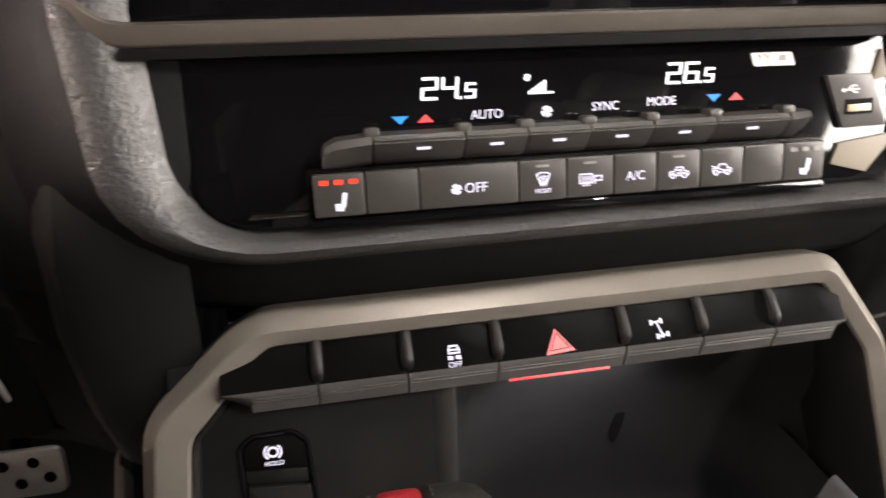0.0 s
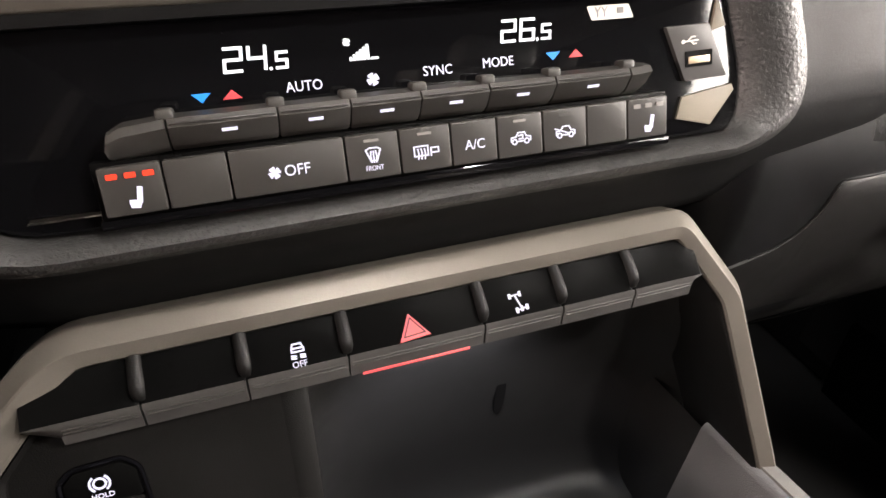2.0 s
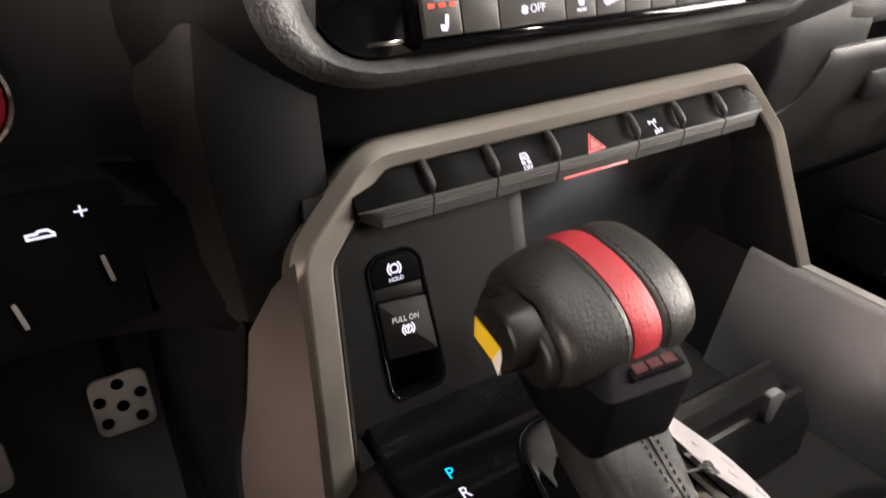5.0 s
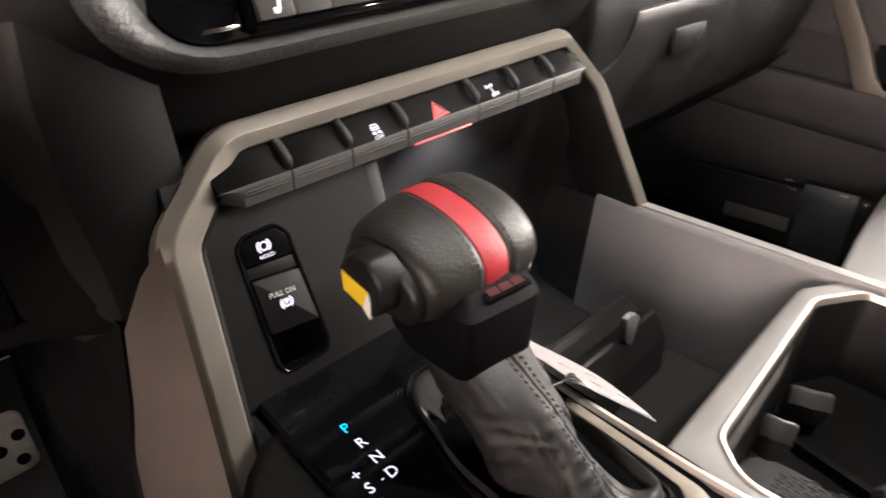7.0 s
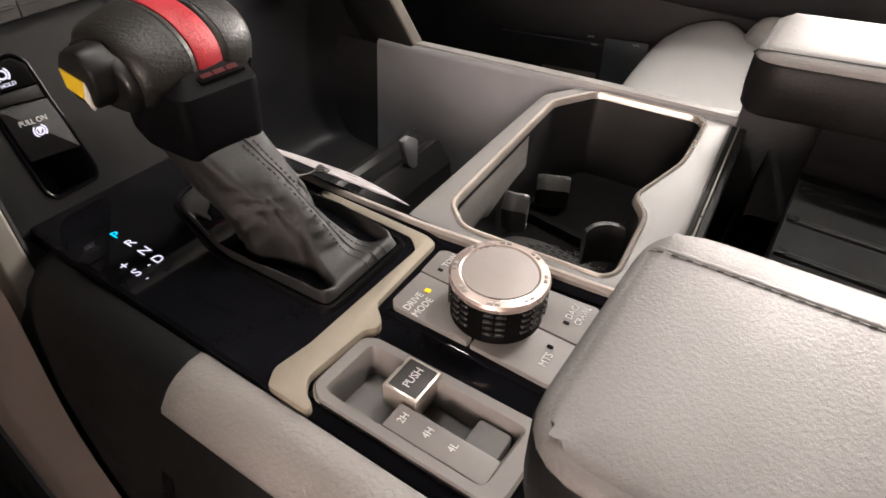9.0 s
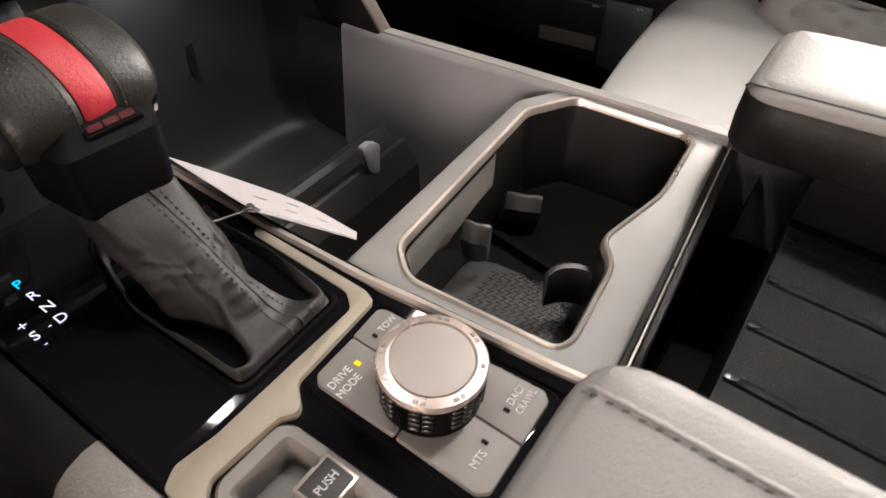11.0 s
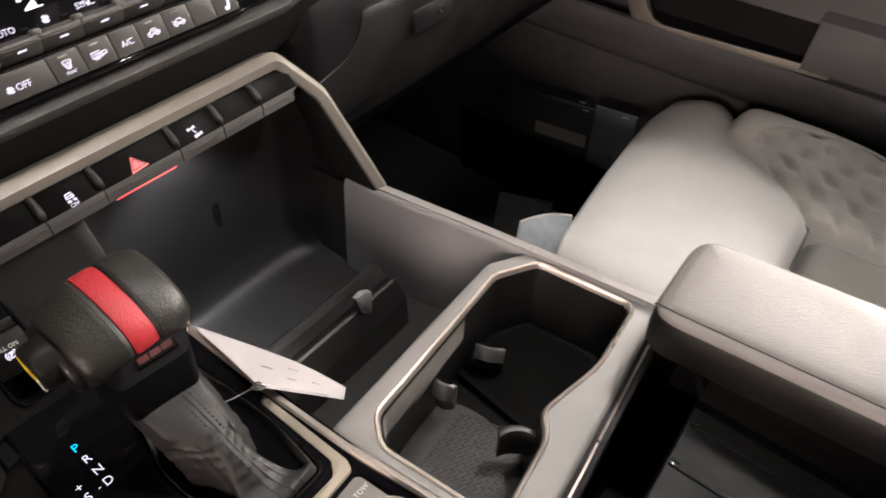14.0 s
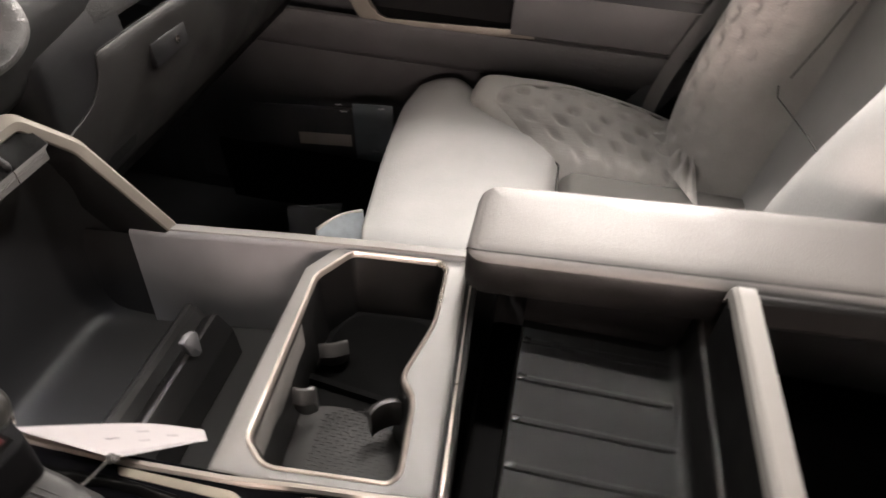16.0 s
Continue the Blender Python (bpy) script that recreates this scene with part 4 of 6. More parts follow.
c = at(PL, -0.1293, 0.0022, 0.0009)
part("symbol", strokes(c, [circle(0, 0, 0.0022, 14) + [(0.0022, 0)], arc(0, 0, 0.0036, 0.0036, 130, 230, 6), arc(0, 0, 0.0036, 0.0036, -50, 50, 6)], 0.0008), G_WHITE, hold, "lit white brake symbol")
writing("marking", "HOLD", at(PL, -0.1290, -0.0033, 0.0009), 0.0030, G_WHITE, hold, 1.0)
part("hinge_strip", prism(PL, [(-0.1415, -0.0125), (-0.1147, -0.0150), (-0.1150, -0.0078), (-0.1417, -0.0063)], -0.012, 0.0000, 0.0005), M_PLATE, plate)
tab = part("parking_brake_tab", prism(PL, rounded([(-0.1402, -0.0440), (-0.1115, -0.0468), (-0.1145, -0.0158), (-0.1414, -0.0132)], 0.001, 2), -0.008, 0.0016, 0.001), M_PLATE, plate, "grey pull tab")
writing("marking", "PULL ON", at(PL, -0.1278, -0.0246, 0.0017, -4), 0.0042, G_DIM, tab, 0.9)
c = at(PL, -0.1271, -0.0306, 0.0017)
part("symbol", strokes(c, [circle(0, 0, 0.0021, 14) + [(0.0021, 0)], arc(0, 0, 0.0034, 0.0034, 130, 230, 6), arc(0, 0, 0.0034, 0.0034, -50, 50, 6), [(-0.0004, -0.0012), (-0.0004, 0.0012), (0.0006, 0.0010), (0.0004, 0.0001), (-0.0004, 0)]], 0.0007),
     G_WHITE, tab, "lit white parking brake symbol")

# ---- open pocket beside it ----
pocket = thing("storage_pocket", "open dark storage pocket in the lower centre stack", "storage pocket", (0.07, 0.3, 0.38))
sec = smooth_line([(0, 0.425, 0.622), (0, 0.437, 0.57), (0, 0.450, 0.51), (0, 0.456, 0.44), (0, 0.450, 0.402), (0, 0.43, 0.388), (0, 0.37, 0.384), (0, 0.20, 0.384)], 4)
bm = bmesh.new()
reach = lambda z: (min(0.196, 0.166 + 0.20 * (0.622 - z)) + 0.055) / 0.251
sheet(bm, [[(-0.055 + (x + 0.055) * reach(p.z), p.y - 0.035 * max(0, abs(x - 0.07) / 0.125) ** 6 * max(0.0, min(1.0, (0.612 - p.z) / 0.06)), p.z) for p in sec] for x in np.linspace(-0.055, 0.196, 16)])
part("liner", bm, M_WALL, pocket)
part("left_rib", box(PL, -0.0610, -0.19, -0.03, -0.0455, 0.025, -0.001, 0.003), M_PLATE, pocket)
bm = bmesh.new()
sheet(bm, [[(-0.047, 0.33, 0.38), (-0.047, 0.46, 0.38)], [(-0.047, 0.405, 0.598), (-0.047, 0.46, 0.598)]])
part("left_wall", bm, M_WALL, pocket)
bm = bmesh.new()
loft(bm, [[Vector((0.076 + 0.0035 * math.cos(a) + 0.004 * k, 0.4545 - 0.001 * k + (0.006 if f else -0.004), 0.497 + 0.020 * math.sin(a))) for a in np.linspace(0, 2 * math.pi, 17)[:-1]] for k, f in ((0, 0), (0.0, 1))], True, True)
part("cable_slot", bm, M_BLACK, pocket, "black cable slot")
tray = thing("phone_tray", "low black phone holder bar on the pocket floor", "phone holder", (0.09, 0.32, 0.386))
bm = bmesh.new()
s = [(0.284, 0.386), (0.287, 0.420), (0.289, 0.4235), (0.300, 0.4395), (0.303, 0.4405), (0.306, 0.4395), (0.314, 0.4330), (0.326, 0.4330), (0.330, 0.4370), (0.334, 0.4375), (0.337, 0.4350), (0.346, 0.386)]
loft(bm, [[Vector((x + (0.008 if y > 0.32 else 0), y, (z - 0.386) * f + 0.386)) for y, z in s] for x, f in ((-0.02, 0.95), (-0.018, 1), (0.153, 1.0), (0.157, 0.97))], True, True)
part("bar", bm, M_BAR, tray, angle=18)
bm = bmesh.new()
prism(basis((0, 0.2975, 0), (0, 0, 1)), rounded([(0.1165, 0.427), (0.1180, 0.4585), (0.1060, 0.4665), (0.0965, 0.4655), (0.1040, 0.4400)], 0.003, 3), -0.003, 0.002, 0.0008, bm)
part("clip", bm, M_SIDE, tray, "grey wedge clip")

# side wall towards the passenger
wallp = thing("console_side_wall", "grey plastic side wall of the console towards the passenger", "side wall", (0.21, 0.2, 0.0))
ii = [(0.181, 0.388), (0.189, 0.33), (0.2015, 0.25), (0.2140, 0.18), (0.2245, 0.07)]
oo = [(0.197, 0.375), (0.206, 0.31), (0.216, 0.24), (0.226, 0.16), (0.235, 0.07)]
bm = bmesh.new()
rows = []
for (xi, yi), (xo, yo) in zip(ii, oo):
    rows.append([(xi - 0.006, yi, 0.36), (xi, yi, 0.498), (xi + 0.001, yi, 0.5015), (xi + 0.003, yi, 0.503), (xo - 0.005, yo, 0.5035), (xo - 0.001, yo, 0.501), (xo + 0.002, yo, 0.494), (xo + 0.012, yo, 0.30), (xo + 0.016, yo, 0.0)])
sheet(bm, rows)
part("wall", bm, M_SIDE, wallp)
# side wall runs on here; the darker colour stands for its unlit end
bm = bmesh.new()
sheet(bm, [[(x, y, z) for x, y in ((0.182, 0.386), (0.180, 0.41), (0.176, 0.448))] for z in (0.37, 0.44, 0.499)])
part("front_return", bm, M_WALL, wallp, "wall's front end, shade in its dark colour")
bm = sweep([(x - 0.0048, y, 0.504) for x, y in oo], [(-0.0045, -0.002), (0.0045, -0.002), (0.0040, 0.0008), (-0.0038, 0.0012)])
part("edge_strip", bm, M_TOP, wallp, "grey edge strip")
part("rear_side", box(I4, 0.222, -0.62, 0.0, 0.247, 0.072, 0.543, 0.004), M_DOOR, wallp, "dark rear side panel")

# ---- console top: gloss panel, shifter, dials ----
con = thing("shift_panel", "piano black shift panel with lit gear letters", "console panel", (-0.09, 0.2, 0.49))
yb = [(0.372, 0.5055), (0.190, 0.5025), (0.1855, 0.5018), (0.1690, 0.4975), (0.1660, 0.4968), (0.03, 0.4960)]
edge_x = lambda y: -0.0285 + 0.016 * (0.372 - y) / 0.32
bm = bmesh.new()
sheet(bm, [[(-0.1595, y, z - 0.012), (-0.1595, y, z - 0.001), (-0.1575, y, z), (-0.11, y, z), (-0.06, y, z), (edge_x(y), y, z)] for y, z in yb[:5]])
sheet(bm, [[(-0.107, y, z), (-0.06, y, z), (edge_x(y), y, z)] for y, z in ((0.1660, 0.4968), (0.0675, 0.4962))])
sheet(bm, [[(-0.1595, y, z - 0.012), (-0.1595, y, z - 0.001), (-0.1575, y, z), (-0.1495, y, z)] for y, z in ((0.1660, 0.4968), (0.0675, 0.4962))])
sheet(bm, [[(-0.1595, y, z - 0.012), (-0.1595, y, z - 0.001), (-0.1575, y, z), (-0.11, y, z), (edge_x(y), y, z)] for y, z in ((0.0675, 0.4962), (0.03, 0.4960))])
part("lacquer_panel", bm, M_PIANO, con, angle=3)
# beige sheet shaped and coloured as the headliner's reflection in the lacquer
TT = rounded([(-0.1590, 0.157), (-0.1550, 0.157), (-0.1515, 0.1640), (-0.1450, 0.1690), (-0.1080, 0.1665), (-0.1035, 0.1620), (-0.0985, 0.1630), (-0.0905, 0.1730), (-0.0330, 0.1755), (-0.0300, 0.1830), (-0.0315, 0.262), (-0.0375, 0.258),
              (-0.0372, 0.190), (-0.0440, 0.1815), (-0.1120, 0.1820), (-0.1300, 0.1820), (-0.1500, 0.1850), (-0.1590, 0.1800)], 0.0025, 3)
part("painted_reflection", prism(basis((0, 0.176, 0.5005), (0, 1, 0.02)), [(x, y - 0.176) for x, y in TT], -0.004, 0.0022, 0.0006), M_TAN, con, "beige reflection painted over the lacquer")
SH = basis((0, 0.30, 0.5046), (0, 1, 0.0165))
part_letters = (("P", -0.1345, 0.0230, G_CYAN), ("R", -0.1340, 0.0108, G_WHITE), ("N", -0.1335, -0.0010, G_WHITE), ("D", -0.1335, -0.0122, G_WHITE), ("+", -0.1475, -0.0030, G_WHITE), ("S", -0.1470, -0.0125, G_WHITE), ("-", -0.1465, -0.0200, G_WHITE), ("-", -0.1395, -0.0120, G_WHITE))
for s, u, v, mt in part_letters:
    writing("gear_letter", s, at(SH, u, v, 0.0001), 0.0088 if s != "-" else 0.006, mt, con, 0.95, "lit cyan letter" if s == "P" else "lit white letter")
st = thing("chrome_strip", "bright chrome strip along the shift panel", "trim strip", (-0.02, 0.2, 0.5))
bm = sweep([(-0.0285, 0.368, 0.5055), (-0.0275, 0.255, 0.5035), (-0.0235, 0.19, 0.5025), (-0.0165, 0.13, 0.502), (-0.0125, 0.086, 0.502), (-0.0085, 0.054, 0.502)], [(-0.003, -0.008), (0.003, -0.008), (0.003, 0.0005), (0.0012, 0.0022), (-0.0018, 0.0015), (-0.003, -0.0005)])
part("strip", bm, M_RING, st)
st2 = thing("black_edge_strip", "gloss black strip beside the chrome strip", "trim strip", (-0.015, 0.2, 0.5))
bm = sweep([(-0.0342, 0.30, 0.4995), (-0.0335, 0.255, 0.499), (-0.0295, 0.19, 0.4985), (-0.0225, 0.13, 0.4985), (-0.0185, 0.086, 0.4985), (-0.0145, 0.054, 0.4985)], [(-0.003, -0.03), (0.003, -0.03), (0.003, 0.0), (-0.003, 0.0015)])
part("strip", bm, M_PIANO, st2)

# gear shifter
shift = thing("gear_shifter", "black leather gear shifter with red band and gathered boot", "gear shifter", (-0.077, 0.226, 0.503))
BF = rounded([(-0.1095, 0.1885), (-0.0450, 0.1895), (-0.0405, 0.255), (-0.045, 0.330), (-0.095, 0.330), (-0.1125, 0.265)], [0.006, 0.006, 0.01, 0.012, 0.02, 0.012], 4)
CB = basis((0, 0, 0.5025))
bm = bmesh.new()
loft(bm, [ring(CB, offset(BF, 0.0028), 0), ring(CB, offset(BF, 0.0018), 0.0022), ring(CB, BF, 0.0026), ring(CB, offset(BF, -0.0020), 0.001), ring(CB, offset(BF, -0.0024), -0.006)])
part("boot_rim", bm, M_KEY, shift, "black rim round the boot")
# boot: rings from the rim up to the collar, with folds
NB, NL = 144, 54
low = loop_at(offset(BF, -0.002), NB, 0.0)
top_o = rounded([(-0.106, 0.270), (-0.066, 0.268), (-0.061, 0.288), (-0.063, 0.316), (-0.104, 0.318), (-0.110, 0.30)], 0.007, 4)
top = loop_at(top_o, NB, 0.0)


def by_angle(loop, c):
    """Starts the loop at one direction from its middle."""
    k = min(range(NB), key=lambda q: abs(math.atan2(loop[q].y - c[1], loop[q].x - c[0]) + 2.0))
    return loop[k:] + loop[:k]


low, top = by_angle(low, (-0.077, 0.245)), by_angle(top, (-0.086, 0.293))
ease = lambda v: max(0.0, min(1.0, v)) ** 2 * (3 - 2 * max(0.0, min(1.0, v)))
rings = [[None] * NB for q in range(NL + 1)]
for j in range(NB):
    a, b = low[j], top[j]
    hollow = max(ease((a.y - 0.189) / 0.010), ease((-0.097 - a.x) / 0.008)) * (1 - ease((a.y - 0.295) / 0.02))
    th = math.atan2((a.y - 0.247) * 0.55, a.x + 0.0785)
    # the leather sags over the rim's rear edge and leaves a deep hollow at each side of the sleeve
    lean = 1 - 0.42 * max(0.0, -math.sin(th))
    w = Vector((-0.0815 + 0.0228 * math.cos(th) * lean, 0.2450 + 0.0225 * math.sin(th), 0.516 - 0.016 * math.sin(th)))
    a3, b3 = Vector((a.x, a.y, 0.5045)), Vector((b.x, b.y, 0.5625))
    flat = a3.lerp(w, 0.5) + Vector((0, -0.0015, 0.0010))
    deep = Vector((a.x * 0.62 - 0.0790 * 0.38, a.y * 0.75 + 0.240 * 0.25, 0.458))
    lap = a3.lerp(w, 0.12) + Vector((0, 0, 0.0018))
    line = smooth_line([a3, lap, flat.lerp(deep, hollow), w, w.lerp(b3, 0.5) + Vector((0, -0.001, 0.001)), b3], 11)
    for q in range(NL + 1):
        f, p = q / NL, line[q]
        axis = Vector((-0.0800, 0.232 + 0.06 * f, 0.49 + 0.07 * f))
        out = (p - axis).normalized()
        env = min(1, f * 6) * min(1, (1 - f) * 7)
        # creases across the sleeve, gathered at its waist, and slack folds
        across = p.z * 0.85 + (p.y - 0.24) * 0.55
        warp = noise.noise(Vector((p.x * 42 + 3, p.y * 30, p.z * 30)))
        crease = 1 - abs(math.sin(across * 330 + warp * 3.4 + p.x * 46))
        waist = math.exp(-((f - 0.62) / 0.16) ** 2)
        slack = noise.noise(Vector((p.x * 70, p.y * 60, p.z * 60 + 5)))
        rings[q][j] = p + out * env * (-0.0026 * crease ** 3 * (0.25 + waist) + 0.0018 * slack + 0.0008 * warp)
bm = bmesh.new()
loft(bm, rings)
boot = part("boot", bm, M_BOOT, shift, "soft black leather boot with folds", angle=180)
j0 = min(range(NB), key=lambda q: (low[q] - Vector((-0.0655, 0.187))).length)
for off in (-3, 0, 3):
    ln = []
    for q in range(2, NL + 1, 3):
        p = rings[q][(j0 + off) % NB]
        c = Vector((-0.0800, 0.232 + 0.06 * q / NL, 0.47 + 0.07 * q / NL))
        ln.append(p + (p - c).normalized() * 0.0004)
    ln = smooth_line(ln, 5)
    if off == 0:
        part("seam", tube(ln, 0.0005, 6), M_DARKSTITCH, boot, "black seam")
    else:
        bm = bmesh.new()
        for a, b in zip(ln[::2], ln[1::2]):
            tube([a, (a + b) / 2, b], 0.00045, 5, False, bm)
        part("stitching", bm, M_DARKSTITCH, boot, "black double stitching")
# neck and collar
bm = bmesh.new()
no = rounded([(-0.108, 0.2685), (-0.067, 0.2645), (-0.0575, 0.284), (-0.0575, 0.320), (-0.106, 0.322), (-0.112, 0.30)], 0.005, 4)
nk = [(0.560, 0.96, 0), (0.562, 1.0, 0), (0.578, 1.02, 0), (0.5915, 1.035, 0), (0.5935, 1.02, 0), (0.5985, 0.72, 0), (0.602, 0.6, 0)]
cc = Vector((-0.088, 0.296))
loft(bm, [[Vector((cc.x + (p[0] - cc.x) * s, cc.y + (p[1] - cc.y) * s, z + (0.30 - p[1]) * -0.06)) for p in no] for z, s, _ in nk], True, True)
neck = part("neck", bm, M_NECK, shift, "matt black plastic neck", angle=30)
BM = basis((-0.0815, 0.2730, 0.5958), (0.06, 0.99, 0.05), (1, -0.09, 0))
bd = part("badge", box(BM, -0.0125, -0.0038, -0.0014, 0.0125, 0.004, 0.0006, 0.0003, 2), M_KEY, neck, "black badge plate")
bm = blob(at(BM, 0, 0, 0.0011), [[(x - 0.0036, -0.0024), (x + 0.0026, -0.0024), (x + 0.0034, 0.0024), (x - 0.0028, 0.0024)] for x in (-0.0072, 0.0, 0.0072)])
part("emblem", bm, M_BADGE, bd, "dark red emblem shape")
bm = sweep([(-0.0570, 0.281, 0.586), (-0.0560, 0.280, 0.594), (-0.0550, 0.281, 0.602)], [(-0.0006, -0.001), (0.0006, -0.001), (0.0006, 0.001), (-0.0006, 0.001)], up=(1, 0, 0))
part("chrome_edge", bm, M_CHROME, neck, "thin chrome edge")
# head: a rolled leather grip across, in three bands
HS = [(0.338, 0.590), (0.3435, 0.5985), (0.343, 0.6085), (0.3375, 0.6175), (0.327, 0.6232), (0.310, 0.6236), (0.2935, 0.6200), (0.2815, 0.6125), (0.2768, 0.6030), (0.2790, 0.5920), (0.289, 0.5850), (0.315, 0.5855)]
HS = [(p.y, p.z) for p in smooth_line([Vector((0, *q)) for q in HS + HS[:1]], 4)][:-1]
hy, hz = 0.311, 0.6045


def head_ring(x, s, dz=0.0):
    return [Vector((x, hy + (y - hy) * s, hz + (z - hz) * s + dz)) for y, z in HS]


def band(name, xs, mat, label):
    bm = bmesh.new()
    loft(bm, [head_ring(*a) for a in xs], True, True)
    return part(name, bm, mat, shift, label, angle=60)


band("grip_left", ((-0.1165, 0.68, -0.004), (-0.1160, 0.79, -0.004), (-0.1140, 0.865, -0.0035), (-0.110, 0.915, -0.003), (-0.104, 0.95, -0.0022), (-0.096, 0.978, -0.001), (-0.0905, 0.988), (-0.0897, 0.96), (-0.0895, 0.88)), M_LEATHER, "black leather grip half")
band("end_cap", ((-0.1150, 0.76, -0.0065), (-0.1195, 0.745, -0.0065), (-0.1212, 0.70, -0.0065), (-0.1215, 0.6, -0.0065)), M_ENDCAP, "matt black end cap of the grip")
band("red_band", ((-0.0896, 0.9), (-0.0893, 0.985), (-0.0875, 1.005), (-0.082, 1.01), (-0.0765, 1.005), (-0.0748, 0.985), (-0.0745, 0.9)), M_RED, "red leather band")
band("grip_right", ((-0.0744, 0.9), (-0.0742, 0.98), (-0.0730, 1.012), (-0.0690, 1.02), (-0.0610, 1.01), (-0.0545, 0.95), (-0.0505, 0.82), (-0.0495, 0.6)), M_LEATHER, "black leather grip half")
for x, s in ((-0.0925, 0.99), (-0.0712, 1.026)):
    bm = bmesh.new()
    loop = head_ring(x, s)
    lp = loop + loop[:1]
    for a, b in zip(lp, lp[1:]):
        if (a + b).z / 2 > 0.592:
            m_ = (a + b) / 2
            d = (b - a) * 0.36
            tube([m_ - d, m_, m_ + d], 0.00035, 5, False, bm)
    part("stitching", bm, M_DARKSTITCH, shift, "black stitched line")
bm = bmesh.new()
hb = [(0.322, 0.5935), (0.303, 0.590), (0.294, 0.599), (0.2935, 0.613), (0.303, 0.6215), (0.319, 0.619), (0.327, 0.609)]
hb = [(p.x, p.y - 0.0055) for p in rounded(hb, 0.004, 3)]
cyb, czb = 0.310, 0.6005
loft(bm, [[Vector((x, cyb + (y - cyb) * s, czb + (z - czb) * s)) for y, z in hb] for x, s in ((-0.118, 0.95), (-0.1210, 0.94), (-0.1285, 0.92), (-0.1305, 0.87), (-0.1313, 0.80), (-0.1315, 0.7))], True, True)
btn = part("shift_button", bm, M_ENDCAP, shift, "black hexagonal thumb button", angle=25)
XB = basis((-0.1317, 0.3090, 0.5975), (0, 0, 1), (0, -1, 0))
part("yellow_mark", prism(XB, [(-0.0125, 0.0055), (-0.0115, -0.0040), (0.0015, -0.0065), (0.0050, 0.0030)][::1], -0.0012, 0.0003), M_YELLOW, btn, "yellow sticker")
part("pale_mark", prism(XB, [(0.0016, -0.0066), (0.0062, -0.0105), (0.0068, -0.002), (0.0052, 0.0030)][::1], -0.0012, 0.0003), M_STICKER, btn, "pale sticker")

# price card tied to the shifter
card = thing("price_card", "white printed card hanging by a thin string from the shifter", "card", (-0.01, 0.27, 0.505))
bm = bmesh.new()
A, B, C, T = Vector((-0.027, 0.343, 0.512)), Vector((-0.0345, 0.2575, 0.5205)), Vector((0.0095, 0.2250, 0.4830)), Vector((0.0230, 0.2370, 0.4715))
far_edge = smooth_line([A, (-0.007, 0.302, 0.5005), (0.0095, 0.2670, 0.4890), T], 4)
rows = []
for i, q in enumerate(far_edge):
    f = i / (len(far_edge) - 1)
    p = B.lerp(C, f)
    rows.append([p.lerp(q, s) + Vector((0, 0, 0.0012 * math.sin(math.pi * s) * math.sin(math.pi * f))) for s in np.linspace(0, 1, 7)])
sheet(bm, rows)
sheet(bm, [[p - Vector((0, 0, 0.0006)) for p in r] for r in rows])
part("card", bm, M_PAPER, card)
for k in (1, 2):
    ln = [r[0].lerp(r[6], 0.045 * k) + Vector((0, 0, 0.0004)) for r in rows[1:-1]]
    part("printed_rule", sweep(ln, [(-0.0004, 0), (0.0004, 0), (0.0004, 0.0002), (-0.0004, 0.0002)]), M_INK, card)
for i, g in ((3, 0.45), (5, 0.3), (6, 0.62), (8, 0.4)):
    ln = [rows[i][0].lerp(rows[i][6], g) + Vector((0, 0, 0.0014)), rows[i + 1][0].lerp(rows[i + 1][6], g) + Vector((0, 0, 0.0014))]
    part("printed_mark", sweep(ln, [(-0.0005, 0), (0.0005, 0), (0.0005, 0.0002), (-0.0005, 0.0002)]), M_INK, card)
part("string", tube(smooth_line([(-0.038, 0.259, 0.5225), (-0.046, 0.261, 0.523), (-0.058, 0.262, 0.527), (-0.066, 0.262, 0.535)], 4), 0.0006, 6), M_STITCH, card, "thin grey string")
bm = bmesh.new()
for k in range(3):
    tube([(-0.036 + 0.003 * math.cos(a + k), 0.2575 + 0.0035 * math.sin(a), 0.5225 + 0.0012 * math.sin(a * 2 + k)) for a in np.linspace(0, 5.6, 10)], 0.0006, 6, False, bm)
part("knot", bm, M_STITCH, card)

# drive mode dial
dial = thing("drive_mode_dial", "round drive mode dial with a chrome ring among four grey keys", "control dial", (-0.056, 0.12, 0.4965))
part("key_bed", prism(basis((0, 0, 0.4962)), rounded([(-0.0895, 0.0700), (-0.0215, 0.0700), (-0.0215, 0.1690), (-0.031, 0.1755), (-0.0895, 0.1740)], 0.007, 4), -0.003, 0.0016, 0.001), M_PIANO, dial, "gloss black surround")
DM = basis((0, 0, 0.4985))
ux = -0.0555
keys = (("drive_key", [(-0.0850, 0.1218), (ux - 0.0004, 0.1218), (ux - 0.0004, 0.1700), (-0.0815, 0.1695), (-0.0855, 0.1655)]),
        ("tow_key", [(ux + 0.0004, 0.1218), (-0.0290, 0.1218), (-0.0322, 0.1680), (-0.0350, 0.1715), (ux + 0.0004, 0.1705)]),
        ("crawl_key", [(ux + 0.0004, 0.0740), (-0.0295, 0.0745), (-0.0255, 0.0790), (-0.0286, 0.1204), (ux + 0.0004, 0.1204)]),
        ("terrain_key", [(-0.0855, 0.0785), (-0.0815, 0.0735), (ux - 0.0004, 0.0738), (ux - 0.0004, 0.1204), (-0.0850, 0.1204)]))
kk = {}
for nme, pts in keys:
    kk[nme] = part(nme, prism(DM, rounded(pts, 0.0012, 2), -0.001, 0.0022, 0.0007), M_DIALKEY, dial, "grey flat key")
